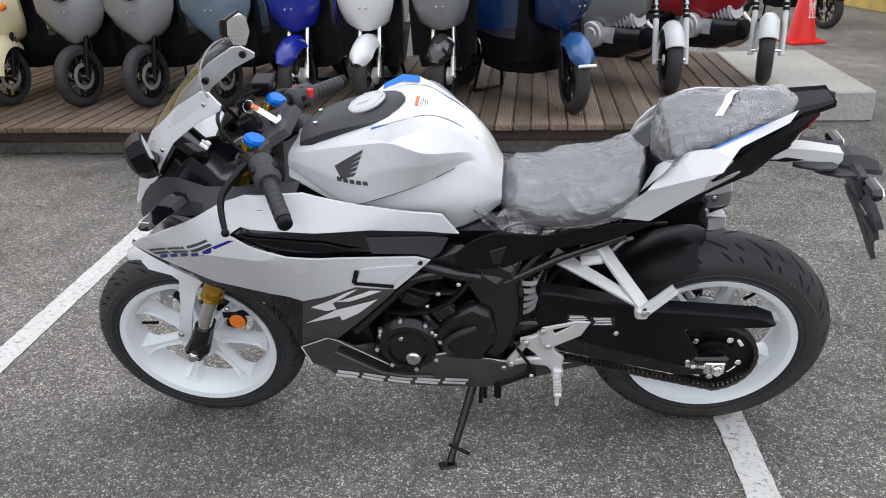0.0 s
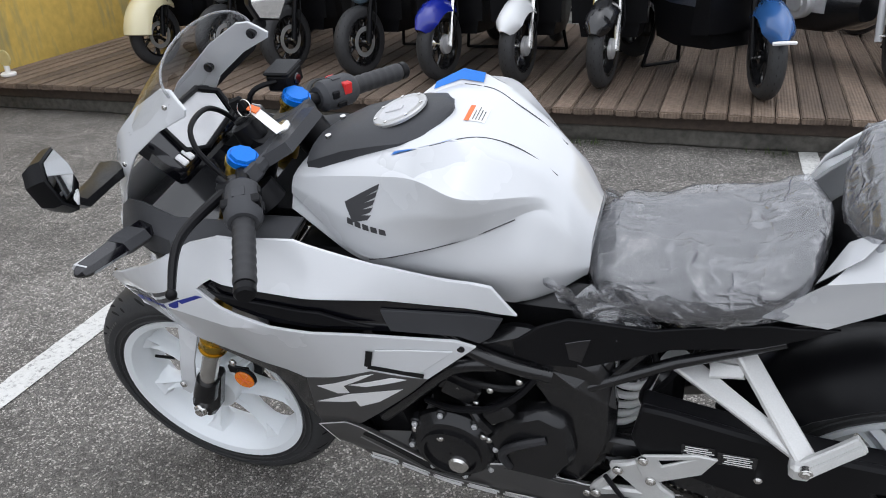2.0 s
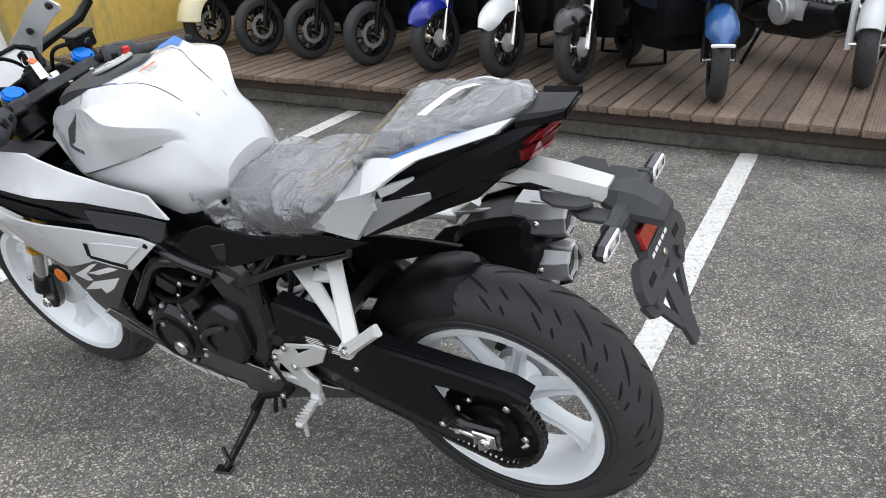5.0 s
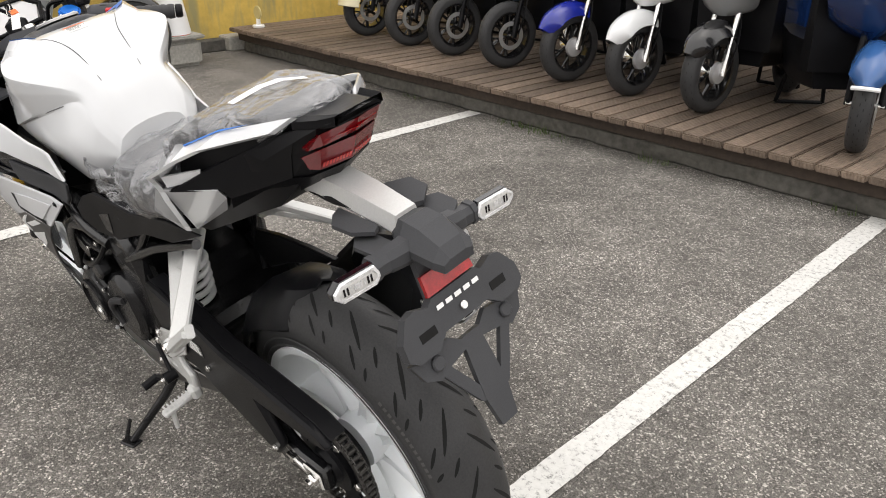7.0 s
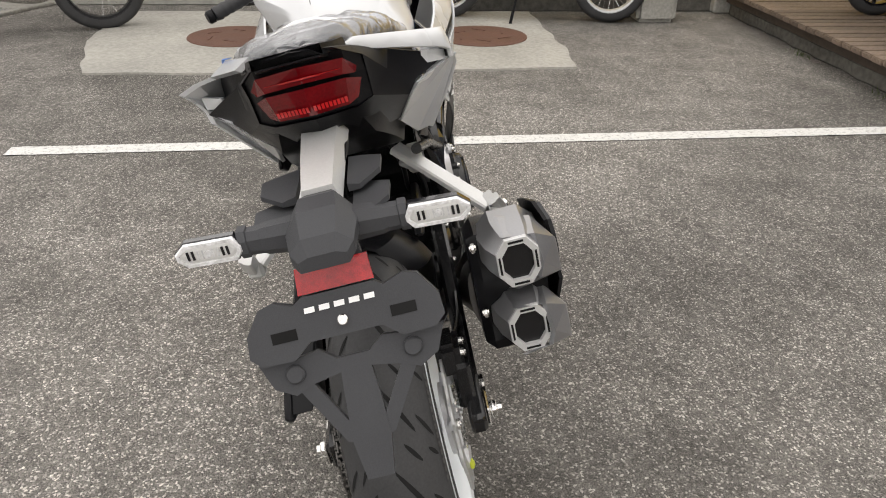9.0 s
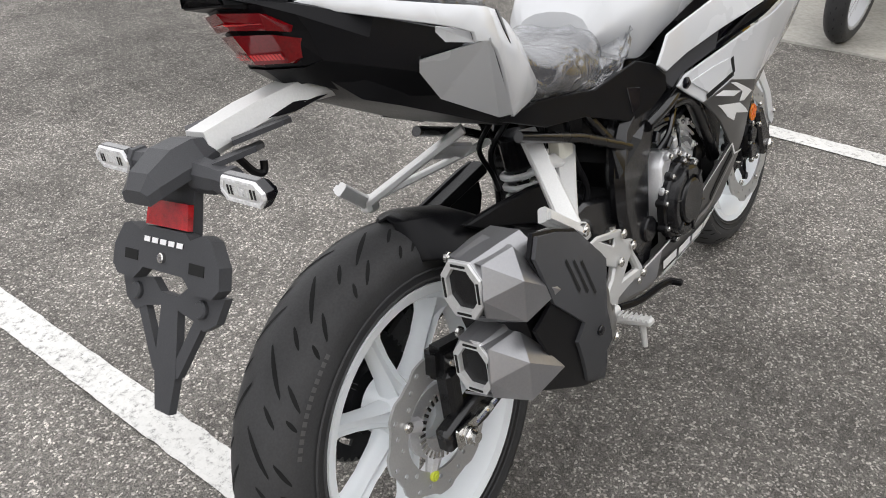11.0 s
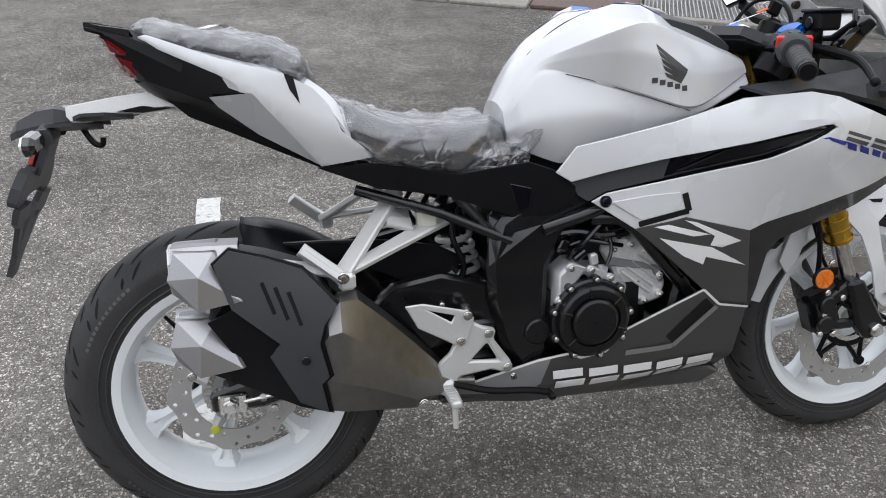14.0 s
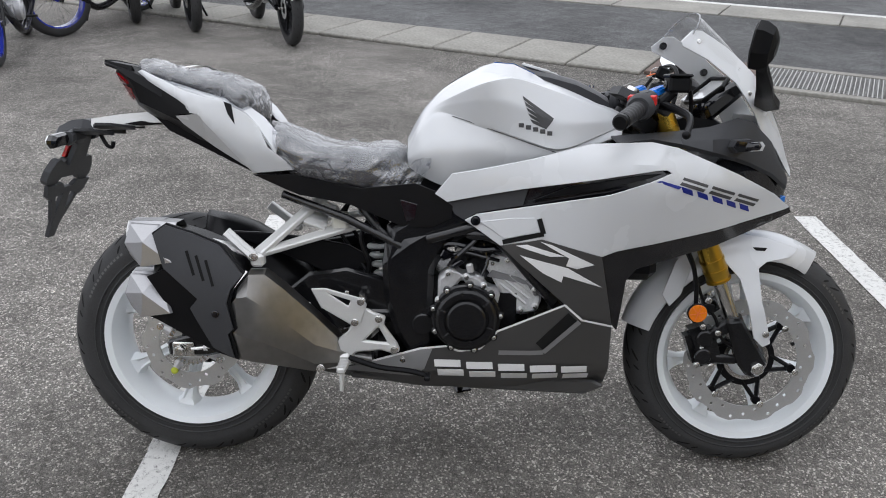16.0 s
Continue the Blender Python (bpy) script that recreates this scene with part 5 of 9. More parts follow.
RIDER = [(.150, .790, .725, .085), (.20, .806, .715, .112), (.26, .803, .712, .128), (.33, .808, .722, .138), (.40, .824, .738, .140), (.455, .845, .765, .128), (.49, .862, .800, .105)]
PILLION = [(.505, .905, .865, .105), (.53, .938, .870, .128), (.57, .958, .880, .118), (.65, .972, .905, .098), (.73, .984, .935, .073), (.80, .994, .958, .046)]
seat = part("rider_seat", seat_mesh(RIDER, 0, 0, 0), SEAT, bike, "dark vinyl rider seat", angle=70)
part("plastic_film", seat_mesh(RIDER, 0.004, 0.010, 3.0), FILM, seat, "crumpled clear plastic film", angle=80)
pil = part("pillion_seat", seat_mesh(PILLION, 0, 0, 0), SEAT, bike, "dark vinyl pillion seat", angle=70)
part("plastic_film", seat_mesh(PILLION, 0.004, 0.009, 8.0), FILM, pil, "crumpled clear plastic film", angle=80)
# loose film gathered at the tank
for s in (-1, 1):
    bm = bmesh.new()
    g = []
    for i in range(9):
        row = []
        for j in range(15):
            u, v = i / 8, j / 14
            x = .135 + .06 * u + .085 * v * (1 if s else 1) - .05 * (1 - v)
            y = s * (.085 + .055 * (1 - abs(v - .4)) + noise.noise((u * 4, v * 7, s)) * .016)
            z = .800 - .085 * u - .03 * v + noise.noise((u * 5 + 3, v * 9, s * 2)) * .016
            row.append(bm.verts.new((x, y, z)))
        g.append(row)
    for i in range(8):
        for j in range(14):
            bm.faces.new((g[i][j], g[i + 1][j], g[i + 1][j + 1], g[i][j + 1]))
    part("film_gather", bm, FILM, seat, "bunched edge of the plastic film", angle=80)
# paper strip and tape
bm = bmesh.new()
pts = [(.63, -.05), (.655, -.01), (.665, .02), (.685, .05)]
prev = None
for x, y in pts:
    z = float(np.interp(x, [p[0] for p in PILLION], [p[1] for p in PILLION])) + .016 - y * y * 4
    cur = (bm.verts.new((x - .008, y, z)), bm.verts.new((x + .008, y, z)))
    if prev:
        bm.faces.new((prev[0], prev[1], cur[1], cur[0]))
    prev = cur
part("paper_strip", bm, PAPER, pil, "white paper strip")


# -- tail --
def tailw(x, z):
    b = interp([.40, .44, .52, .60, .64, .69, .73, .80], [.132, .146, .168, .194, .186, .146, .112, .048], x)
    d = z - interp([.40, .505, .63, .69, .79], [.80, .81, .885, .90, .965], x)
    return b + .10 * d - .40 * (math.sqrt(d * d + .0005) - .0224)


TAILW = [(.413, .760), (.508, .752), (.610, .882), (.631, .886), (.633, .898), (.664, .914), (.762, .955), (.790, .972), (.774, .976), (.650, .935),
         (.563, .912), (.515, .885), (.489, .856), (.471, .812), (.440, .785)]
for s in (1,):
    bm = bmesh.new()
    skin(bm, TAILW, tailw, 0.006, s, 0.016)
    tp = part("tail_fairing", bm, WHITE, bike, "pearl white tail fairing", angle=60)
    bm = bmesh.new()
    skin(bm, [(.545, .905), (.560, .911), (.552, .885), (.537, .862)], tailw, 0.002, s, 0.01, 0.0012)
    part("dark_insert", bm, BLACK, tp)
    bm = bmesh.new()
    skin(bm, [(.575, .845), (.606, .882), (.628, .888), (.630, .900), (.664, .916), (.755, .952), (.66, .932), (.58, .900)], tailw, 0.003, s, 0.016, -.0075)
    part("wing_liner", bm, BLACK, tp, "black inner liner of the wing", angle=60)
    tail_right = tp
    # shelf panel between the white panel and the seat
    bm = bmesh.new()
    loft(bm, [[(x, s * y0, z0), (x, s * y1, z1), (x, s * y1, z1 - .008), (x, s * y0, z0 - .008)] for x, y0, z0, y1, z1 in
              ((.455, .095, .835, .140, .800), (.49, .09, .875, .142, .852), (.53, .10, .905, .135, .885), (.57, .105, .925, .130, .908), (.66, .088, .945, .105, .932), (.76, .055, .972, .062, .965))])
    part("tail_shoulder", bm, WHITE, tp)
    # black fill behind the open notch of the wing
    bm = bmesh.new()
    skin(bm, [(.60, .875), (.69, .868), (.76, .905), (.79, .955), (.70, .935), (.62, .91)], lambda x, z: interp([.58, .70, .80], [.150, .105, .055], x), 0.006, s, 0.016)
    part("tail_side", bm, BLACK, bike, "black tail side panel")


def shell(bm, pts, faces, off, skew=.03):
    """A faceted panel with thickness: pts by key, faces as strings of keys, off the way inward."""
    o = {k: bm.verts.new((x, y - skew * (z - .55), z)) for k, (x, y, z) in pts.items()}
    i = {k: bm.verts.new(v.co + Vector(off)) for k, v in o.items()}
    edges = {}
    for f in faces:
        bm.faces.new([o[k] for k in f])
        bm.faces.new([i[k] for k in f[::-1]])
        for p, q in zip(f, f[1:] + f[0]):
            edges[frozenset((p, q))] = edges.get(frozenset((p, q)), []) + [(p, q)]
    for e in edges.values():
        if len(e) == 1:
            p, q = e[0]
            bm.faces.new((o[q], o[p], i[p], i[q]))


for s in (-1,):
    bm = bmesh.new()
    shell(bm, dict(A=(.468, s * .128, .835), B=(.515, s * .140, .893), C=(.548, s * .112, .925), D=(.505, s * .082, .872)), ["ABCD" if s > 0 else "DCBA"], (0, -s * .004, -.006), 0)
    part("seat_flank", bm, WHITE, tail_right, "white flank between the two seats")
TAIL_LEFT = dict(F=(.406, -.130, .773), C=(.480, -.129, .842), H=(.494, -.114, .848), T=(.545, -.102, .923), S=(.604, -.114, .937), M=(.690, -.093, .969), P=(.794, -.040, .987), Q=(.771, -.067, .971),
                 U=(.661, -.127, .947), V=(.640, -.157, .939), N=(.617, -.189, .925), L=(.600, -.177, .904), K=(.591, -.170, .885), X=(.674, -.151, .916), Y=(.668, -.150, .908), W=(.590, -.168, .868), Z=(.495, -.122, .756), D=(.565, -.161, .890))
bm = bmesh.new()
shell(bm, TAIL_LEFT, ["CHTD", "TSVD", "SMUV", "MPQU", "DVN", "DNLK", "FCDZ", "DKWZ"], (.002, .008, -.004))
tp = part("tail_fairing", bm, WHITE, bike, "pearl white tail fairing", angle=14)
bm = bmesh.new()
shell(bm, dict(K=(.596, -.176, .887), A=(.674, -.130, .884), B=(.664, -.116, .862), E=(.606, -.096, .814), G=(.500, -.112, .752)), ["KABEG"], (-.006, .004, 0), 0)
part("wing_lobe", bm, WHITE, tp, "white rear-facing lobe under the notch", angle=14)
bm = bmesh.new()
shell(bm, dict(K=(.612, .190, .884), A=(.680, .134, .876), B=(.668, .120, .858), E=(.607, .096, .806), G=(.508, .116, .750), P=(.512, .144, .757), Q=(.613, .195, .886)), ["GEBAK", "GKQP"], (-.006, -.004, 0), 0)
part("wing_lobe", bm, WHITE, tail_right, "white rear-facing lobe under the notch", angle=14)
bm = bmesh.new()
shell(bm, dict(A=(.607, -.116, .940), B=(.690, -.095, .972), C=(.735, -.074, .980), G=(.691, -.097, .9705), H=(.609, -.118, .939)), ["ABGH", "BCG"], (0, .002, -.001))
part("blue_pinstripe", bm, BLUEDECAL, tp, "blue pinstripe", smooth=False)
bm = bmesh.new()
skin(bm, [(.588, .872), (.69, .880), (.775, .918), (.80, .960), (.775, .966), (.66, .950), (.61, .935)], lambda x, z: interp([.58, .70, .80], [.150, .105, .042], x), 0.006, -1, 0.016)
part("tail_side", bm, BLACK, bike, "black tail side panel")
bm = bmesh.new()
rings = []
for x, zt, zb, wt, wb in ((.44, .745, .715, .105, .080), (.50, .80, .738, .140, .10), (.58, .868, .775, .168, .105), (.66, .908, .812, .145, .085), (.72, .942, .838, .105, .066), (.760, .965, .874, .080, .056), (.778, .972, .896, .066, .048), (.800, .980, .968, .060, .046), (.845, .987, .976, .050, .042), (.872, .992, .984, .040, .036)):
    lw = wt * interp([.44, .50, .58, .66, .72, .76], [.90, .80, .74, .80, .90, 1.0], x)
    k_ = interp([.44, .58, .66, .72], [.98, .80, .86, .98], x)
    rings.append([(x, -lw * .6, zt + .004), (x, lw * .6, zt + .004), (x, lw, zt - .006), (x, lw * k_, (zt + zb) / 2 + .01), (x, wb * k_, zb), (x, -wb * k_, zb), (x, -lw * k_, (zt + zb) / 2 + .01), (x, -lw, zt - .006)])
loft(bm, rings)
tail = part("tail_unit", bm, BLACK, bike, "matt black tail unit", angle=20)


# one black mask round the lamps, out to the wings and down to the carrier arm
MASK = dict(a=(.882, 0, .998), b=(.868, .047, .990), c=(.800, .062, .972), d=(.862, 0, .984), e=(.842, .052, .980), f=(.808, .073, .961), g=(.794, .0725, .939), h=(.782, .0725, .903),
            i=(.796, .052, .898), j=(.812, 0, .900), k=(.715, .100, .938), l=(.657, .139, .911), m=(.676, .127, .880), n=(.664, .114, .858), o=(.610, .093, .812), p=(.700, .055, .835), q=(.775, .030, .874),
            r=(.785, 0, .874), t=(.608, .176, .885), u=(.722, .094, .915))
for s in (1, -1):
    bm = bmesh.new()
    shell(bm, {k: (x, s * y + .004, z) for k, (x, y, z) in MASK.items()}, ["abed", "bcfe", "fcku", "klmu", "gfu", "hgu", "humn", "hno", "hop", "ihpq", "jiqr", "ltm"], (-.007, -s * .003, 0), 0)
    part("tail_mask", bm, BLACK, tail, "matt black rear mask", angle=25)
bm = bmesh.new()
shell(bm, dict(A=(.655, .146, .911), B=(.656, .142, .893), C=(.619, .181, .882), D=(.606, .184, .892)), ["ABCD"], (-.004, -.003, 0), 0)
part("wing_fin", bm, WHITE, tail_right, "white inner wing fin", smooth=False)
bm = bmesh.new()
shell(bm, dict(A=(.653, -.136, .914), B=(.646, -.136, .898), C=(.606, -.172, .892), D=(.604, -.175, .910)), ["ABCD"], (-.004, .003, 0), 0)
part("wing_fin", bm, WHITE, tp, "white inner wing fin", smooth=False)


def lamp_poly(bm, pts, thick, dy=0.0):
    """A lens given on its right half as (x, y, z), upper row out and lower row back; mirrored."""
    n = len(pts)
    for s in (1, -1):
        f = [Vector((x, s * y + dy, z)) for x, y, z in pts]
        vf, vb = [bm.verts.new(p) for p in f], [bm.verts.new(p - Vector((thick, 0, thick * .3))) for p in f]
        for i in range(n // 2 - 1):
            q = (i, i + 1, n - 2 - i, n - 1 - i)
            bm.faces.new([vf[k] for k in q])
            bm.faces.new([vb[k] for k in q[::-1]])
        for i in range(n):
            bm.faces.new((vf[i], vf[(i + 1) % n], vb[(i + 1) % n], vb[i]))


LAMPY = .005
bm = bmesh.new()
lamp_poly(bm, [(.860, 0, .976), (.841, .051, .970), (.821, .063, .953), (.815, .059, .944), (.834, .046, .950), (.847, 0, .954)], .014, LAMPY)
lt = part("tail_light", bm, RED, tail, "dark red upper tail light", smooth=False)
bm = bmesh.new()
lamp_poly(bm, [(.846, 0, .948), (.828, .048, .944), (.803, .064, .934), (.799, .055, .911), (.808, .043, .907), (.824, 0, .909)], .014, LAMPY)
lt2 = part("brake_light", bm, RED, tail, "red lower brake light", smooth=False)
# glints in the dark lenses, laid on as brighter red pieces
for k in range(9):
    for s in (1, -1):
        bm = bmesh.new()
        y0, y1 = .003 + k * .0046, .0062 + k * .0046
        q = [bm.verts.new((.8335 - .34 * y + dx, s * y + LAMPY, z - .05 * y)) for y, dx, z in ((y0, .0, .9225), (y1, .0, .9225), (y1, -.0050, .9145), (y0, -.0050, .9145))]
        bm.faces.new(q if s > 0 else q[::-1])
        part("lamp_glint", bm, REDBRIGHT, lt2, "row of painted bright red glints", smooth=False)
bm = bmesh.new()
lamp_poly(bm, [(.8550, 0, .9625), (.8385, .045, .9585), (.8360, .044, .956), (.8525, 0, .960)], .006, LAMPY)
part("lamp_glint", bm, REDBRIGHT, lt, "painted bright red glint strip", smooth=False)
# black housing that carries both lenses, a border round each
bm = bmesh.new()
for rows in (((.868, .983), (.846, .979), (.812, .960)), ((.846, .950), (.828, .947), (.800, .939))), (((.846, .950), (.828, .947), (.800, .939)), ((.818, .902), (.802, .900), (.788, .903))):
    for s in (1, -1):
        ys = (0, .052, .0715)
        g = [[bm.verts.new((x - .008, s * y + LAMPY, z)) for (x, z), y in zip(r, ys)] for r in rows]
        for i in (0, 1):
            bm.faces.new((g[0][i], g[0][i + 1], g[1][i + 1], g[1][i]))
bmesh.ops.remove_doubles(bm, verts=bm.verts, dist=.0002)
back = bmesh.ops.extrude_face_region(bm, geom=bm.faces[:])["geom"]
bmesh.ops.translate(bm, vec=(-.03, 0, -.009), verts=[v for v in back if isinstance(v, bmesh.types.BMVert)])
part("lamp_surround", bm, BLACK, lt, "black lamp surround", smooth=False)

# -- plate carrier --
bm = bmesh.new()
loft(bm, [[(x, -w_, z - .012), (x, -w_ * .75, z + .012), (x, w_ * .75, z + .012), (x, w_, z - .012), (x, w_ * .8, z - .02), (x, -w_ * .8, z - .02)] for x, w_, z in ((.69, .032, .862), (.76, .0315, .868), (.85, .0275, .860), (.925, .0235, .848))])
arm2 = part("plate_arm", bm, ALLOY, bike, "satin silver plate carrier arm")
for s in (-1, 1):
    bm = bmesh.new()
    skin(bm, [(.745, .852), (.80, .858), (.845, .850), (.80, .846)], lambda x, z: interp([.74, .85], [.0320, .0280], x), .004, s, .02)
    part("arm_cutout", bm, BLACK, arm2)
    for (x0, y0, z0, ln, sp) in ((.865, .030, .846, .085, .042), (.915, .034, .832, .085, .044)):
        bm = bmesh.new()
        loft(bm, [[(x0 + ln * u - .05, s * (y0 + sp * v0), z0 + .012 * v0), (x0 + ln * u - .05 + .01, s * (y0 + sp * v1), z0 + .012 * v1 - .004), (x0 + ln * u - .05 + .01, s * (y0 + sp * v1), z0 + .012 * v1 - .010), (x0 + ln * u - .05, s * (y0 + sp * v0), z0 - .010)]
                  for u, v0, v1 in ((0, 0, .45), (.35, 0, 1.0), (.8, 0, .95), (1.0, 0, .35))])
        part("winglet", bm, GREYPLASTIC, arm2, "charcoal plastic winglet")
bm = bmesh.new()
loft(bm, [[(x, -w_, z0), (x, -w_ * .55, z1), (x, w_ * .55, z1), (x, w_, z0), (x, w_, z0 - .012), (x, -w_, z0 - .012)] for x, w_, z0, z1 in ((.914, .021, .838, .851), (.943, .037, .836, .859), (.972, .039, .833, .856), (1.004, .034, .826, .840), (1.016, .026, .820, .824))])
hubp = part("carrier_hood", bm, GREYPLASTIC, bike, "charcoal plastic plate carrier hood", angle=20)
for s in (-1, 1):
    def at(x, y, z):
        return (x, s * y, .8245 + z - .076 * s * y)

    bm = bmesh.new()
    loft(bm, [[at(.952 + hx * a, y, hz * b - .001) for a, b in ((-1, -.4), (-.5, -1), (.6, -1), (1, -.5), (1, .4), (.5, 1), (-.6, 1), (-1, .5))] for y, hx, hz in ((.030, .016, .018), (.064, .014, .0155), (.068, .0125, .014), (.082, .0125, .0135), (.083, .0145, .0155), (.092, .0145, .0155))])
    st = part("indicator", bm, GREYPLASTIC, bike, "clear-lens rear indicator on a charcoal stalk", angle=20)
    EDGE = ((.0875, .002), (.094, .0150), (.148, .0150), (.1605, .004), (.1605, -.004), (.150, -.0150), (.095, -.0150), (.0875, -.005))

    def hoop(x, k):
        return [at(x, .124 + (y - .124) * (1 - (1 - k) * .42), z * k) for y, z in EDGE]

    bm = bmesh.new()
    loft(bm, [hoop(.946, .62), hoop(.954, .98), hoop(.963, 1.0), hoop(.9645, .96)])
    part("housing", bm, GLOSS, st, "black housing", smooth=False)
    bm = bmesh.new()
    loft(bm, [hoop(.960, .93), hoop(.9665, .93), hoop(.9685, .86), hoop(.9685, .62), hoop(.966, .60), hoop(.960, .60)])
    part("lens_frame", bm, LENS, st, "bright lens border", smooth=False)
    bm = bmesh.new()
    loft(bm, [hoop(.960, .64), hoop(.9672, .62), hoop(.9680, .40)])
    part("lens", bm, ALLOY, st, "clear ribbed lens", smooth=False)
    for k in range(9):
        bm = bmesh.new()
        box(bm, at(.9680, .103 + k * .0053, .0005), (.0012, .0016 if 1 < k < 7 else .0028, .0105))
        part("lens_rib", bm, GLOSS if k in (0, 1, 7, 8) else LENS, st)
    bm = bmesh.new()
    disc(bm, at(.9682, .124, 0), .0042, .0016, 12, "x")
    part("bulb", bm, LENS, st)
# plate plane: down and slightly back
PO, PD = Vector((.976, 0, .802)), Vector((.40, 0, -.916)).normalized()
PN = Vector((.916, 0, .40)).normalized()


def on_plate(y, d, h=0.0):
    return PO + PD * d + Vector((0, y, 0)) + PN * h


def plate_piece(bm, pts, th, h0=0.0):
    f, b = [bm.verts.new(on_plate(y, d, h0 + th)) for y, d in pts], [bm.verts.new(on_plate(y, d, h0)) for y, d in pts]
    bm.faces.new(f)
    bm.faces.new(b[::-1])
    n = len(pts)
    for i in range(n):
        bm.faces.new((f[i], f[(i + 1) % n], b[(i + 1) % n], b[i]))


bm = bmesh.new()
plate_piece(bm, [(-.030, -.03), (.030, -.03), (.038, .05), (-.038, .05)], .012, -.02)
plate_piece(bm, [(-.050, .044), (-.040, .037), (.040, .037), (.050, .044), (.072, .036), (.088, .040), (.106, .066), (.108, .090), (.096, .101), (.060, .102), (.040, .086), (-.040, .086), (-.060, .102), (-.096, .101), (-.108, .090), (-.106, .066), (-.088, .040), (-.072, .036)], .016, -.012)
pc = part("plate_bracket", bm, GREYPLASTIC, hubp, "charcoal plastic plate bracket", smooth=False)
bm = bmesh.new()
plate_piece(bm, [(-.104, .100), (-.058, .101), (-.036, .098), (-.018, .112), (.018, .112), (.036, .098), (.058, .101), (.104, .100), (.092, .130), (.070, .142), (.050, .134), (.018, .128), (-.018, .128), (-.050, .134), (-.070, .142), (-.092, .130)], .010, -.018)
plate_piece(bm, [(-.017, .126), (.017, .126), (.020, .168), (.022, .205), (.015, .252), (-.015, .252), (-.022, .205), (-.020, .168)], .010, -.0185)
for s in (-1, 1):
    plate_piece(bm, [(s * .068, .134), (s * .050, .132), (s * .019, .186), (s * .021, .207), (s * .027, .205)], .009, -.018)
part("mud_flap", bm, GREYPLASTIC, hubp, "charcoal tapered mud flap", smooth=False)
for y in (-.066, .066):
    bm = bmesh.new()
    t = on_plate(y, .118, -.006)
    disc(bm, (0, 0, 0), .0105, .008, 20, "z", .002)
    bmesh.ops.transform(bm, matrix=Matrix.Translation(t) @ Vector((0, 0, 1)).rotation_difference(PN).to_matrix().to_4x4(), verts=bm.verts)
    part("plate_bolt", bm, GREYPLASTIC, pc)
for y in (-.066, .066):
    bm = bmesh.new()
    plate_piece(bm, [(y - .014, .068), (y + .014, .068), (y + .014, .080), (y - .014, .080)], .0008, .004)
    part("plate_slot", bm, GROOVE, pc)
bm = bmesh.new()
plate_piece(bm, [(-.040, .006), (.040, .006), (.042, .035), (-.042, .035)], .007, -.004)
part("rear_reflector", bm, REDPRISM, hubp, "bright red rear reflector", smooth=False)
for k in range(5):
    bm = bmesh.new()
    y0 = -.0405 + k * .0165
    plate_piece(bm, [(y0 + .002, .0490), (y0 + .0135, .0490), (y0 + .0130, .0550), (y0 + .0015, .0550)], .0006, .005)
    part("lettering_block", bm, LETTER, pc, "white lettering block", smooth=False)
bm = bmesh.new()
t = on_plate(.0, .070, .006)
disc(bm, (0, 0, 0), .006, .006, 16, "z", .001)
bmesh.ops.transform(bm, matrix=Matrix.Translation(t) @ Vector((0, 0, 1)).rotation_difference(PN).to_matrix().to_4x4(), verts=bm.verts)
part("plate_light", bm, STEEL, pc, "small bright plate light")
bm = bmesh.new()
tube(bm, curve_pts([(.90, .03, .825), (.885, .035, .800), (.872, .035, .795), (.868, .035, .808)], 5), .005, 8)
part("helmet_hook", bm, BLACK, hubp, "black cargo hook")

# -- silencer on the right --
def canw(x, z):
    """Outer face of the silencer, domed."""
    return .284 - 1.5 * (z - interp([.50, .70], [.44, .56], x)) ** 2


bm = bmesh.new()
plate(bm, [(.505, .548), (.532, .583), (.556, .600), (.612, .622), (.673, .638), (.700, .628), (.690, .575), (.715, .545), (.690, .470), (.720, .444), (.574, .364), (.525, .347), (.525, .42)], 0.150, 0.262, 0.026)
can = part("silencer", bm, BLACK, bike, "matt black dual-tip silencer")
bm = bmesh.new()
skin(bm, [(.502, .549), (.532, .583), (.556, .612), (.612, .636), (.668, .655), (.688, .640), (.696, .634), (.669, .572), (.672, .557), (.710, .539), (.670, .469), (.675, .454), (.718, .444), (.574, .362), (.522, .347), (.532, .412), (.519, .425), (.531, .485), (.524, .516)], canw, 0.006, 1, 0.018)
part("silencer_shell", bm, BLACK, can, "matt black silencer cover", angle=30)
bm = bmesh.new()
skin(bm, [(.506, .545), (.534, .580), (.558, .608), (.612, .632), (.668, .651), (.692, .632), (.671, .560), (.601, .493), (.619, .471), (.577, .376), (.531, .352), (.540, .412), (.527, .425), (.539, .485), (.530, .514)], canw, 0.006, 1, 0.018, 0.006)
guard = part("heat_guard", bm, GREYPLASTIC, can, "charcoal stepped heat guard", angle=30)
for k in range(3):
    bm = bmesh.new()
    ribbon(bm, [(.622 - k * .020, .598 - k * .010), (.606 - k * .020, .546 - k * .012)], canw, 1, .006, .0075)
    part("guard_slot", bm, GROOVE, guard)
bolts(guard, "guard_bolt", [(.563, .290, .460)], GLOSS, .008, .006)
TY = .217
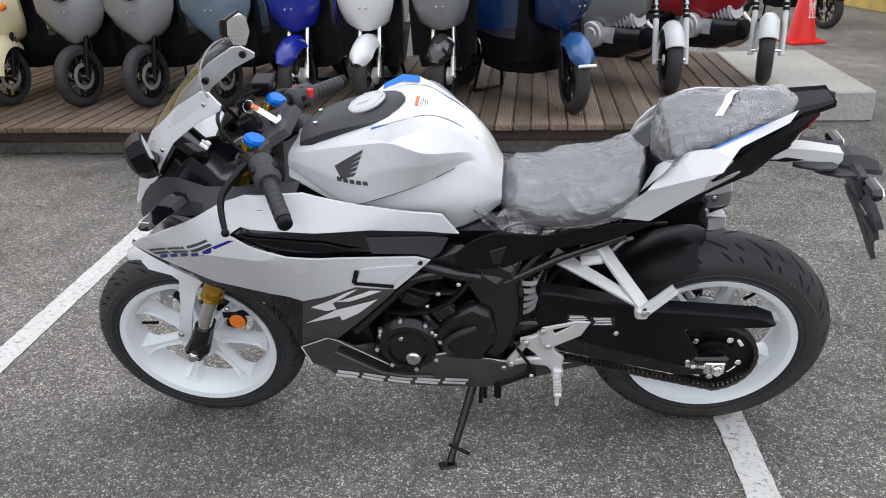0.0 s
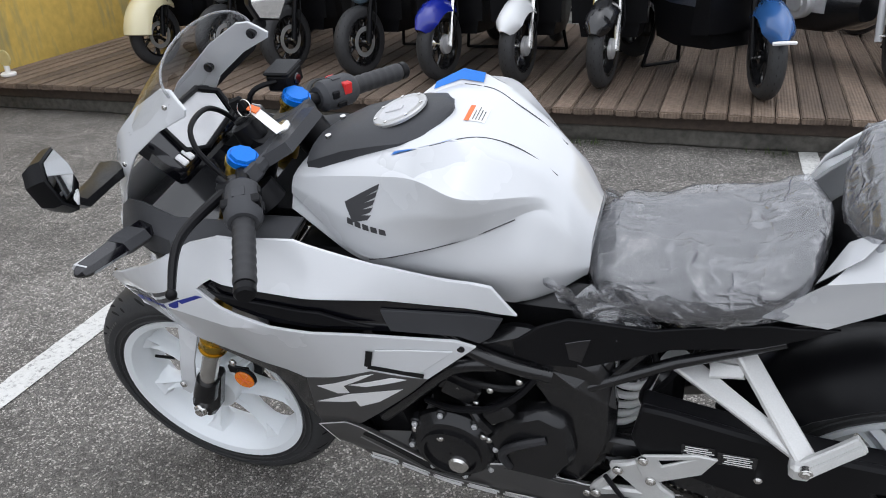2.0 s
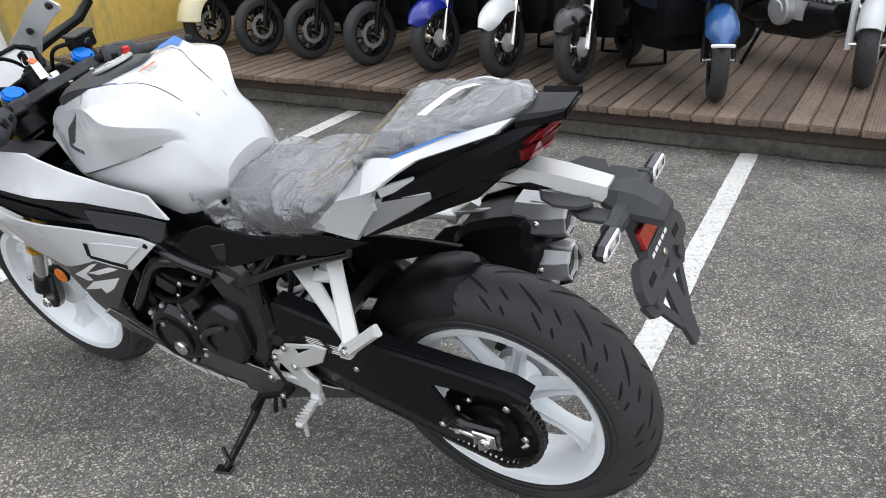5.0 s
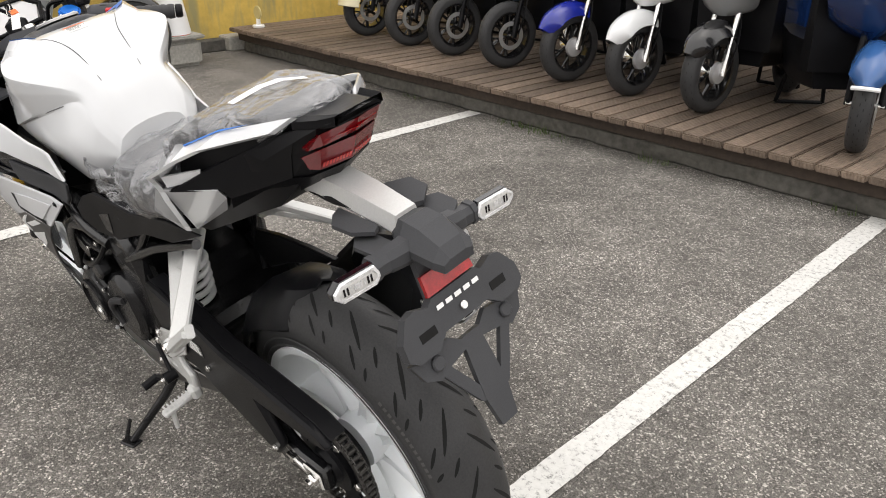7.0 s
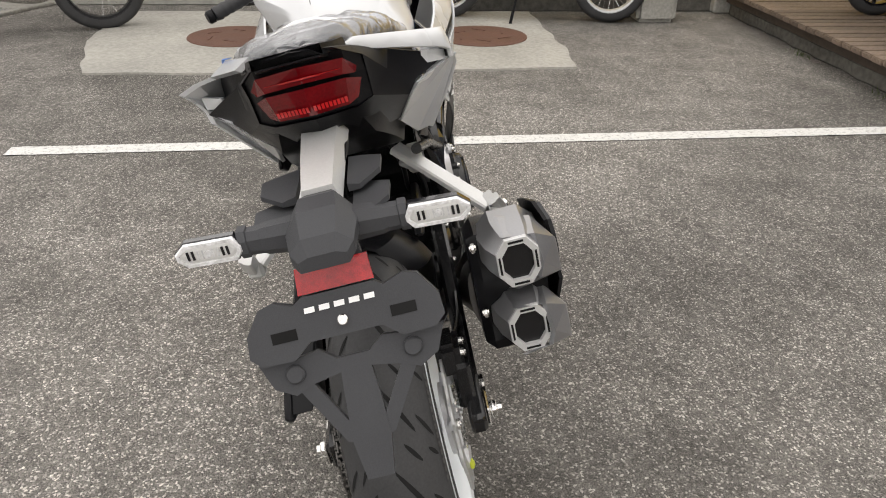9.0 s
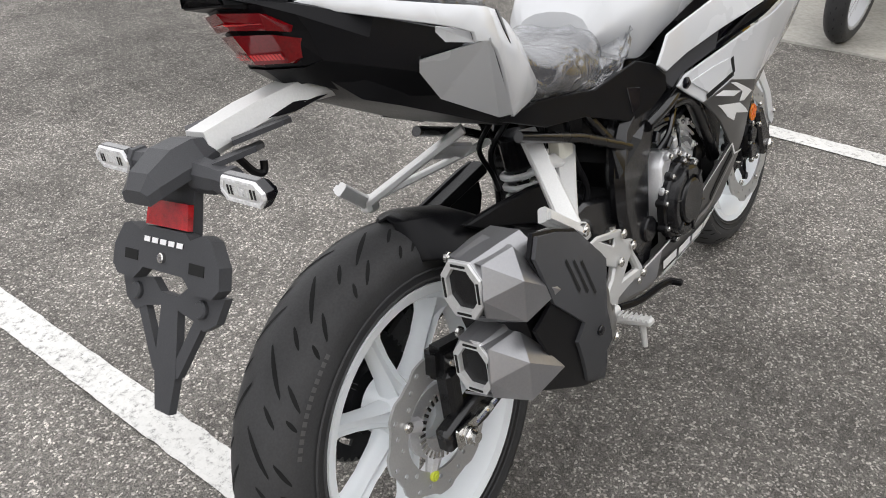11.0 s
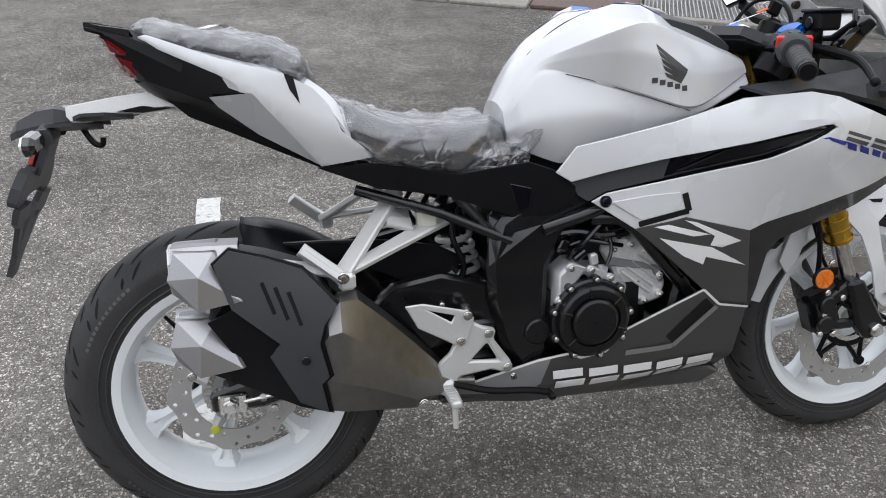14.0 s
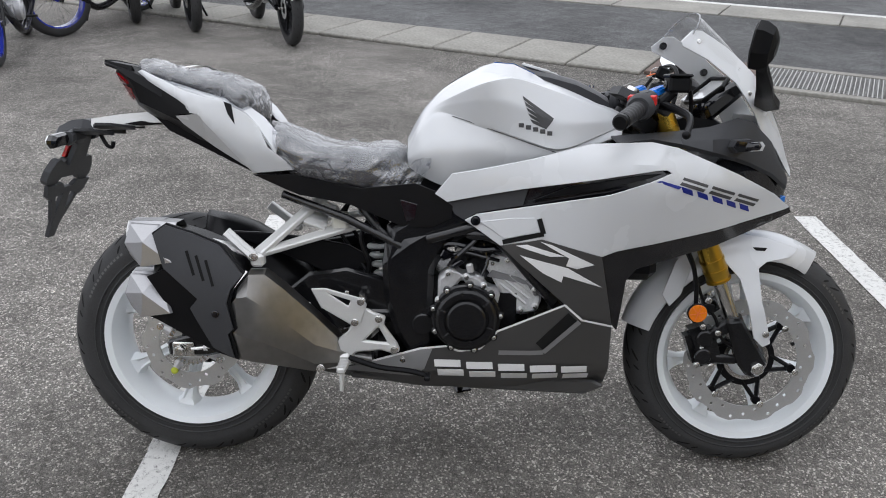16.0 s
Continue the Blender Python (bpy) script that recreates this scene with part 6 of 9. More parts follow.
for zc, dx_ in ((.613, 0.0), (.499, .008)):
    oct_ = lambda ry, rz, x, dy=0.0: [(x, TY + dy + ry * a, zc + rz * b) for a, b in ((1, .45), (.5, 1), (-.5, 1), (-1, .45), (-1, -.45), (-.5, -1), (.5, -1), (1, -.45))]
    bm = bmesh.new()
    loft(bm, [oct_(.046, .038, .655, -.004), oct_(.046, .040, .700, -.004), oct_(.040, .040, .735, -.002), oct_(.031, .039, .760)], caps=False)
    cap = part("tip_shell", bm, CAPSILVER, can, "satin silver faceted exhaust tip", angle=12)
    h_ = zc - .613
    bm = bmesh.new()
    shell(bm, {k: (x + dx_, y, z + h_) for k, (x, y, z) in dict(a=(.757, .203, .654), A=(.753, .246, .648), B=(.766, .252, .606), D=(.757, .246, .577), d=(.761, .203, .573), f=(.690, .203, .655), F=(.692, .250, .646), C=(.716, .279, .614),
          E=(.654, .290, .573), G=(.722, .281, .560), g=(.722, .215, .545)).items()}, ["aAFf", "AFC", "FEC", "ACB", "BCGD", "CEG", "DGgd"], (-.004, -.006, 0), 0)
    part("tip_flank", bm, CAPSILVER, cap, "long faceted flank of the tip", angle=8)
    bm = bmesh.new()
    loft(bm, [oct_(.0315, .0395, .758), oct_(.030, .038, .763), oct_(.0225, .0285, .763), oct_(.0215, .0275, .752)], caps=False)
    part("tip_frame", bm, TIPRIM, cap, "bright tip frame", angle=25)
    bm = bmesh.new()
    loft(bm, [oct_(.0225, .0285, .756), oct_(.021, .026, .725), oct_(.018, .022, .722)])
    part("tip_liner", bm, ENGINE, cap, "dark tip recess")
    bm = bmesh.new()
    lathe(bm, [(.0135, 0), (.0160, 0), (.0160, .022), (.0135, .022)], (.728, TY, zc), 24, "x")
    part("pipe_end", bm, DISC, cap, "round steel pipe end", angle=60)
    bm = bmesh.new()
    disc(bm, (.727, TY, zc), .0135, .004, 20, "x")
    part("pipe_bore", bm, GROOVE, cap)
    for a in (0, 90, 180, 270):
        bm = bmesh.new()
        box(bm, (.7632, TY + .0263 * math.cos(radians(a)), zc + .0335 * math.sin(radians(a))), (.002, .0030 if a % 180 == 0 else .022, .028 if a % 180 == 0 else .0030))
        part("tip_slot", bm, GROOVE, cap)
    bolts(cap, "tip_bolt", [(.712, .158, zc + .012)], STEEL, .008, .006)


def conew(x, z):
    """Face of the collector: a ridge runs along its middle."""
    m_ = interp([.30, .365, .493, .54], [.345, .378, .492, .52], x)
    w_ = interp([.28, .33, .40, .46, .53], [.160, .184, .220, .246, .270], x)
    d = z - m_
    return w_ - .145 * d - .405 * (math.sqrt(d * d + .00012) - .011)


bm = bmesh.new()
rings = []
for x, z, ry, rz, yc in ((.535, .432, .040, .070, .180), (.500, .430, .038, .070, .174), (.455, .405, .034, .058, .162), (.40, .365, .026, .038, .148), (.345, .325, .018, .022, .136), (.305, .315, .015, .016, .130), (.24, .30, .019, .019, .12)):
    rings.append([(x, yc + ry * math.copysign(abs(math.cos(a)) ** .7, math.cos(a)), z + rz * math.copysign(abs(math.sin(a)) ** .8, math.sin(a))) for a in (2 * math.pi * k / 20 for k in range(20))])
loft(bm, rings)
mid = part("exhaust_cone", bm, BRONZE, bike, "bronze-tinted steel exhaust collector", angle=50)
bm = bmesh.new()
rings = []
for x, w_, zu, r1, r2, zl in ((.297, .165, .345, .334, .320, .312), (.318, .176, .375, .342, .314, .294), (.366, .198, .432, .364, .318, .286), (.430, .230, .505, .428, .360, .308), (.468, .252, .545, .468, .384, .322), (.500, .266, .547, .494, .400, .332), (.522, .272, .524, .492, .410, .340), (.531, .272, .508, .482, .412, .344)):
    face = [(zu, w_ - .042), (zu - .008, w_ - .020), (r1, w_ + .002), (r2, w_ + .005), (zl + .006, w_ - .014), (zl, w_ - .030)]
    rings.append([(x, y, z) for z, y in face] + [(x, y - .010, z) for z, y in face[::-1]])
loft(bm, rings)
part("exhaust_guard", bm, BRONZE, mid, "satin bronze steel heat shield", angle=16)
bm = bmesh.new()
for p, q in zip([(.504, .547), (.530, .512), (.533, .482), (.519, .419), (.531, .408)], [(.530, .512), (.533, .482), (.519, .419), (.531, .408), (.523, .343)]):
    ribbon(bm, [p, q], conew, 1, .005, .0065)
part("shield_edge", bm, STEEL, mid, "bright rolled edge")
bolts(mid, "shield_bolt", [(.353, .199, .306)], STEEL, .010, .006)

# -- engine and frame --
bm = bmesh.new()
box(bm, (.04, 0, .42), (.34, .26, .18), .03, None, 2)
box(bm, (-.06, 0, .52), (.20, .20, .22), .02, Matrix.Rotation(radians(-28), 4, "Y"), 2)
box(bm, (-.24, 0, .52), (.10, .27, .32), .01, Matrix.Rotation(radians(-12), 4, "Y"))
box(bm, (.05, 0, .66), (.30, .20, .16), .03)
box(bm, (.10, 0, .32), (.30, .20, .08), .02)
eng = part("engine_block", bm, ENGINE, bike, "black liquid-cooled engine")
# right: clutch cover
cl = (.018, .16, .430)
bm = bmesh.new()
lathe(bm, [(.080, .0), (.080, .014), (.076, .018), (.072, .018), (.070, .030), (.064, .034), (.052, .034), (.050, .028), (.047, .028), (.045, .037), (.040, .040), (.002, .039), (.002, .0)], cl, 40)
cc = part("clutch_cover", bm, ENGINE, eng, "round black clutch cover", angle=30)
for k in range(9):
    a = radians(k * 40 + 15)
    bm = bmesh.new()
    disc(bm, (cl[0] + .079 * math.cos(a), cl[1] + .008, cl[2] + .079 * math.sin(a)), .009, .020, 14, "y", .002)
    part("cover_boss", bm, ENGINE, cc)
    bm = bmesh.new()
    bolt(bm, (cl[0] + .079 * math.cos(a), cl[1] + .020, cl[2] + .079 * math.sin(a)), .0052, .005)
    part("cover_bolt", bm, STEEL, cc)
for k in range(6):
    a = radians(k * 60 + 20)
    bm = bmesh.new()
    box(bm, (cl[0] + .059 * math.cos(a), cl[1] + .034, cl[2] + .059 * math.sin(a)), (.020, .006, .005), .001, Matrix.Rotation(-a, 4, "Y"))
    part("cover_rib", bm, ENGINE, cc)
# right: bare alloy casting above and the cylinder
bm = bmesh.new()
plate(bm, [(.085, .40), (.085, .52), (.055, .545), (.03, .53), (-.01, .525), (-.03, .50), (-.06, .49), (-.05, .44), (.03, .52), (.07, .47)], .10, .165, .006)
part("crankcase", bm, CAST, eng, "bare grey cast crankcase")
bm = bmesh.new()
plate(bm, [(-.022, .548), (-.050, .576), (-.118, .564), (-.134, .530), (-.160, .468), (-.150, .436), (-.105, .424), (-.078, .452), (-.050, .498)], .085, .128, .006)
cyl = part("cylinder", bm, BAREALLOY, eng, "bare bright aluminium cylinder and head")
ALONG, ACROSS = Vector((-.79, 0, -.61)).normalized(), Vector((-.61, 0, .79)).normalized()
for k in range(6):
    bm = bmesh.new()
    c_ = Vector((-.090, .131, .480)) + ACROSS * (k * .0145)
    q = ALONG * (.040 - .003 * k)
    tube(bm, [c_ - q, c_ + q], .0032, 6)
    part("cylinder_fin", bm, BAREALLOY, cyl, "bright cooling rib")
for k, (x, z) in enumerate(((-.040, .553), (-.075, .560), (-.112, .548), (-.140, .490), (-.143, .450), (-.110, .440))):
    bm = bmesh.new()
    disc(bm, (x, .132, z), .0075, .012, 14, "y", .002)
    part("case_boss", bm, BAREALLOY, cyl)
    bm = bmesh.new()
    bolt(bm, (x, .140, z), .0048, .006)
    part("case_bolt", bm, STEEL, cyl)
bm = bmesh.new()
plate(bm, [(-.028, .520), (-.040, .536), (-.132, .512), (-.150, .478), (-.142, .474), (-.124, .502)], .128, .134, .002)
part("head_joint", bm, GUNLIGHT, cyl, "grey joint of the cylinder head")
bm = bmesh.new()
box(bm, (-.060, .140, .590), (.046, .022, .020), .005, Matrix.Rotation(radians(20), 4, "Y"))
part("coil_plug", bm, GLOSS, eng, "gloss black plug cap")
for pts, r in (([(.095, .125, .585), (.050, .150, .600), (-.010, .150, .588), (-.060, .142, .592)], .0075), ([(.075, .135, .560), (.030, .150, .580), (-.020, .148, .570), (-.055, .138, .560)], .0045),
               ([(.060, .150, .548), (.040, .162, .575), (.000, .155, .612)], .0060), ([(-.050, .142, .595), (-.105, .140, .590), (-.150, .135, .560)], .0050), ([(-.020, .14, .600), (-.028, .15, .560), (-.015, .158, .528)], .0040)):
    bm = bmesh.new()
    tube(bm, curve_pts(pts, 6), r, 8)
    part("hose", bm, GLOSS, eng, "gloss black hose")
for x, y, z, w_, h_ in ((.040, .160, .555, .030, .012), (.012, .158, .545, .016, .022), (.070, .150, .575, .022, .018), (-.010, .150, .520, .022, .016)):
    bm = bmesh.new()
    box(bm, (x, y, z), (w_, .014, h_), .003, Matrix.Rotation(radians(900 * x), 4, "Y"))
    part("connector", bm, GLOSS if x > .03 else CAST, eng, "small wiring connector")
for p in ((.062, .168, .535), (.083, .166, .470), (.083, .166, .430), (-.02, .166, .507), (.02, .166, .527)):
    bm = bmesh.new()
    disc(bm, p, .0085, .010, 14, "y", .002)
    part("case_boss", bm, CAST, eng)
    bm = bmesh.new()
    bolt(bm, (p[0], p[1] + .008, p[2]), .0055, .006)
    part("case_bolt", bm, STEEL, eng)
# left: alternator and sprocket covers
al = (-.075, -.15, .405)
bm = bmesh.new()
lathe(bm, [(.084, .0), (.084, -.012), (.070, -.028), (.052, -.034), (.030, -.036), (.002, -.036), (.002, 0)], al, 40)
ac = part("alternator_cover", bm, ENGINE, eng, "round black alternator cover", angle=30)
bm = bmesh.new()
disc(bm, (al[0] + .012, al[1] - .036, al[2] - .028), .020, .014, 20, "y", .004)
part("inspection_plug", bm, STEEL, ac, "bright round plug")
bolts(ac, "cover_bolt", [(al[0] - .015, al[1] - .036, al[2] + .040), (al[0] - .07, al[1] - .018, al[2] + .03), (al[0] + .07, al[1] - .018, al[2] + .035)])
bm = bmesh.new()
plate(bm, [(.00, .36), (-.01, .46), (.04, .51), (.09, .535), (.14, .51), (.15, .42), (.11, .35)], -.13, -.172, .012)
sc = part("sprocket_cover", bm, ENGINE, eng, "black sprocket cover")
bolts(sc, "cover_bolt", [(.01, -.174, .50), (-.02, -.165, .53), (.03, -.172, .545), (.01, -.17, .575), (-.05, -.16, .56), (.06, -.165, .60), (-.012, -.175, .455)], STEEL, .006)
for k in range(8):
    a = radians(k * 45 + 10)
    bm = bmesh.new()
    disc(bm, (al[0] + .083 * math.cos(a), al[1] - .008, al[2] + .083 * math.sin(a)), .010, .020, 14, "y", .002)
    part("cover_boss", bm, ENGINE, ac)
    bm = bmesh.new()
    bolt(bm, (al[0] + .083 * math.cos(a), al[1] - .021, al[2] + .083 * math.sin(a)), .0055, .006)
    part("cover_bolt", bm, CAST, ac)
bm = bmesh.new()
lathe(bm, [(.050, -.034), (.058, -.033), (.058, -.040), (.050, -.041)], al, 36)
part("cover_ring", bm, ENGINE, ac)
bm = bmesh.new()
box(bm, (-.05, -.14, .55), (.07, .05, .05), .008, Matrix.Rotation(radians(25), 4, "Y"), 2)
part("throttle_body", bm, ENGINE, eng)
bm = bmesh.new()
tube(bm, curve_pts([(-.12, -.15, .50), (-.06, -.172, .515), (.01, -.175, .535), (.06, -.165, .57), (.09, -.15, .61)], 6), .006, 8)
part("wiring", bm, BLACK, eng, "black wiring sleeve")
bm = bmesh.new()
tube(bm, curve_pts([(.10, -.172, .47), (.05, -.182, .455), (.02, -.178, .42), (.03, -.172, .38)], 6), .008, 8)
part("coolant_hose", bm, GRIP, eng, "black coolant hose")
bm = bmesh.new()
box(bm, (.02, -.165, .52), (.055, .03, .035), .006, Matrix.Rotation(radians(-35), 4, "Y"))
tube(bm, curve_pts([(-.12, -.13, .60), (-.04, -.155, .575), (.05, -.15, .565), (.10, -.13, .60)], 6), .007, 8)
tube(bm, curve_pts([(-.05, -.14, .52), (-.02, -.17, .50), (.0, -.17, .47)], 5), .009, 8)
part("starter", bm, ENGINE, eng)
# frame plates, tubes and seat rails
for s in (1, -1):
    bm = bmesh.new()
    plate(bm, [(.060, .70), (.14, .668), (.196, .632), (.216, .55), (.212, .47), (.188, .385), (.150, .322), (.112, .322), (.088, .365), (.098, .43), (.094, .535), (.062, .595), (.010, .622), (-.06, .655), (-.05, .685), (.0, .675)], s * .112, s * .150, .014)
    fp = part("frame_plate", bm, SATIN, bike, "satin black pivot plate")
    bm = bmesh.new()
    shell(bm, dict(A=(.214, s * .146, .545), B=(.206, s * .122, .636), C=(.150, s * .112, .668), D=(.096, s * .146, .628), E=(.150, s * .160, .598)), ["ABE", "BCDE"] if s > 0 else ["EBA", "EDCB"], (0, -s * .012, 0), 0)
    part("plate_facet", bm, SATIN, fp, "angled facet of the pivot plate", angle=12)
    bm = bmesh.new()
    disc(bm, (.118, s * .152, .405), .026, .010, 24, "y", .003)
    part("pivot_cap", bm, ENGINE, fp)
    bm = bmesh.new()
    tube(bm, [(.45, s * .105, .700), (.30, s * .125, .650), (.17, s * .145, .590)], .0095, 12)
    part("seat_rail", bm, SATIN, bike, "black tubular seat rail")
    bm = bmesh.new()
    tube(bm, [(.30, s * .11, .715), (.20, s * .135, .600)], .009, 10)
    tube(bm, curve_pts([(.02, s * .155, .625), (-.05, s * .165, .615), (-.13, s * .160, .53), (-.21, s * .150, .44)], 5), .014, 12)
    tube(bm, curve_pts([(.11, s * .15, .61), (.03, s * .160, .635), (-.06, s * .150, .665), (-.25, s * .12, .74)], 5), .0135, 12)
    part("frame_tube", bm, SATIN, bike, "black steel frame tube")
    # black side cover under the seat
    bm = bmesh.new()
    skin(bm, [(.515, .746), (.422, .750), (.265, .722), (.140, .738), (.095, .722), (.055, .690), (.056, .663), (.10, .640), (.16, .634), (.292, .684), (.409, .703)], lambda x, z: interp([.05, .15, .30, .45, .52], [.168, .150, .134, .128, .118], x), .006, s, .025)
    scov = part("side_cover", bm, BLACK, bike, "matt black side cover")
    bm = bmesh.new()
    skin(bm, [(.175, .700), (.135, .690), (.140, .655), (.160, .648)], lambda x, z: interp([.05, .15, .30], [.168, .150, .134], x), .003, s, .02, .002)
    part("cover_recess", bm, GLOSS, scov)
    # rider peg bracket
    bm = bmesh.new()
    plate(bm, [(.235, .435), (.205, .425), (.210, .405), (.178, .360), (.170, .342), (.185, .332), (.215, .342), (.275, .335), (.290, .310), (.312, .318), (.318, .365), (.295, .385), (.268, .440), (.250, .445)], s * .152, s * .166, .004, 1, [[(.222, .400), (.200, .360), (.255, .365)]])
    pb = part("footrest_bracket", bm, ALLOY, bike, "satin aluminium footrest bracket")
    bm = bmesh.new()
    plate(bm, [(.378, .490), (.345, .492), (.262, .470), (.248, .455), (.262, .408), (.282, .402), (.355, .445)], s * .164, s * .170, .002, 1, [[(.335, .478), (.285, .463), (.292, .450)]])
    part("heel_guard", bm, ALLOY, pb, "satin aluminium heel guard")
    bolts(pb, "bracket_bolt", [(.221, s * .170, .420), (.184, s * .170, .346), (.262, s * .174, .462), (.276, s * .174, .412)], STEEL, .009)
    bm = bmesh.new()
    box(bm, (.300, s * .205, .312), (.020, .075, .014), .004, Matrix.Rotation(radians(6), 4, "X"))
    box(bm, (.302, s * .165, .318), (.030, .024, .030), .006)
    peg = part("foot_peg", bm, ALLOY, pb, "ribbed aluminium foot peg")
    for k in range(7):
        bm = bmesh.new()
        box(bm, (.300, s * (.180 + k * .009), .320), (.021, .003, .004))
        part("peg_rib", bm, ALLOY, pb)
    bm = bmesh.new()
    tube(bm, [(.300, s * .222, .306), (.300, s * .226, .262)], [.006, .005], 8)
    part("peg_feeler", bm, ALLOY, pb, "bright peg feeler bolt")
    # pillion bracket: two tapered legs and a web, meeting at the peg
    def strut(bm, p, q, w0, w1, th):
        p, q = Vector(p), Vector(q)
        d = (q - p).normalized()
        n = Vector((.45, s * .55, .70)).cross(d).normalized()
        o = d.cross(n)
        c_ = [(-1, -.6), (-.8, -1), (.8, -1), (1, -.6), (1, .6), (.8, 1), (-.8, 1), (-1, .6)]
        loft(bm, [[x + n * w_ * u + o * th * v for u, v in c_] for x, w_ in ((p, w0), (p + (q - p) * .5, (w0 + w1) * .47), (q, w1))])
    hub_ = (.488, s * .208, .578)
    bm = bmesh.new()
    strut(bm, (.372, s * .066, .682), hub_, .016, .017, .007)
    strut(bm, (.286, s * .082, .628), hub_, .019, .012, .006)
    strut(bm, (.352, s * .082, .634), (.398, s * .098, .654), .020, .012, .006)
    strut(bm, (.352, s * .108, .628), (.400, s * .118, .640), .014, .010, .006)
    pb2 = part("pillion_bracket", bm, ALLOY, bike, "satin aluminium pillion bracket")
    bm = bmesh.new()
    strut(bm, (.482, s * .222, .566), (.556, s * .206, .626), .013, .012, .008)
    strut(bm, (.492, s * .232, .574), (.556, s * .216, .626), .006, .006, .005)
    box(bm, (.484, s * .218, .568), (.030, .030, .030), .006)
    if s > 0:
        strut(bm, (.500, .214, .584), (.605, .212, .606), .012, .011, .005)
    part("pillion_peg", bm, ALLOY, pb2, "folded ribbed pillion peg")
    bolts(pb2, "peg_bolt", [(.490, s * .232, .577)] + ([(.559, .219, .587)] if s > 0 else []), STEEL, .010, .010)

# rear shock with white spring
bm = bmesh.new()
tube(bm, [(.202, -.055, .425), (.236, -.055, .57)], .013, 14)
tube(bm, [(.234, -.055, .562), (.248, -.055, .63)], .028, 16)
tube(bm, [(.199, -.055, .415), (.204, -.055, .432)], .032, 16)
shock = part("rear_shock", bm, ENGINE, bike, "black rear shock absorber")
bm = bmesh.new()
pts = [(.203 + .032 * u + .035 * math.cos(u * 2 * math.pi * 5.5), -.055 + .035 * math.sin(u * 2 * math.pi * 5.5), .430 + .130 * u) for u in np.linspace(0, 1, 110)]
tube(bm, pts, .0068, 8)
part("spring", bm, SPRING, shock, "white coil spring")
for s in (1, -1):
    bm = bmesh.new()
    tube(bm, curve_pts([(.24, s * .06, .66), (.27, s * .09, .60), (.25, s * .10, .53), (.28, s * .08, .47)], 6), .006, 8)
    tube(bm, curve_pts([(.30, s * .05, .68), (.33, s * .07, .63), (.30, s * .07, .57), (.26, s * .09, .52)], 6), .005, 8)
    part("hose", bm, BLACK, bike, "black rubber hose")
bm = bmesh.new()
box(bm, (.318, .095, .635), (.040, .03, .05), .006)
part("reservoir", bm, material("translucent_reservoir", (.55, .54, .48), .4), bike, "pale brake fluid reservoir")
bm = bmesh.new()
tube(bm, [(.262, .150, .475), (.262, .150, .40)], .008, 10)
disc(bm, (.262, .150, .455), .013, .025, 14, "z", .003)
part("master_cylinder", bm, STEEL, bike, "rear brake master cylinder")
bm = bmesh.new()
tube(bm, curve_pts([(.29, .172, .325), (.22, .178, .305), (.15, .185, .300), (.11, .188, .292)], 5), .007, 8)
box(bm, (.105, .195, .290), (.014, .035, .012), .003)
part("brake_pedal", bm, BLACK, bike, "black rear brake pedal")
bm = bmesh.new()
tube(bm, curve_pts([(.235, -.178, .330), (.19, -.182, .305), (.15, -.186, .290)], 5), .007, 8)
tube(bm, [(.150, -.186, .290), (.150, -.222, .286)], .010, 10)
disc(bm, (.235, -.182, .335), .013, .026, 16)
tube(bm, [(.235, -.176, .345), (.20, -.17, .40)], .0045, 8)
part("gear_lever", bm, BLACK, bike, "black gear lever with rubber tip")
bolts(bike, "lever_bolt", [(.235, -.198, .335)])

# side stand
bm = bmesh.new()
foot = BIKE.inverted() @ Vector((.028, -.182, .012))
tube(bm, [(.085, -.115, .235), (.062, -.165, .17), tuple(foot)], [.013, .011, .009], 12)
box(bm, (.085, -.112, .235), (.05, .03, .05), .008)
stand = part("side_stand", bm, ENGINE, bike, "black side stand resting on the asphalt")
bm = bmesh.new()
box(bm, (0, 0, 0), (.046, .032, .008), .003)
bmesh.ops.transform(bm, matrix=BIKE.inverted() @ Matrix.Translation((.022, -.186, .005)) @ Matrix.Rotation(radians(20), 4, "Z"), verts=bm.verts)
part("stand_foot", bm, ENGINE, stand)
bm = bmesh.new()
tube(bm, [tuple(foot + Vector((0, .012, .055))), tuple(foot + Vector((.055, -.02, .060)))], .005, 8)
part("stand_tang", bm, ENGINE, stand)
for p, q in (((.105, -.105, .235), (.100, -.13, .16)), ((.115, -.10, .235), (.112, -.11, .16))):
    bm = bmesh.new()
    tube(bm, [p, q], .006, 8)
    part("stand_spring", bm, ENGINE, stand)

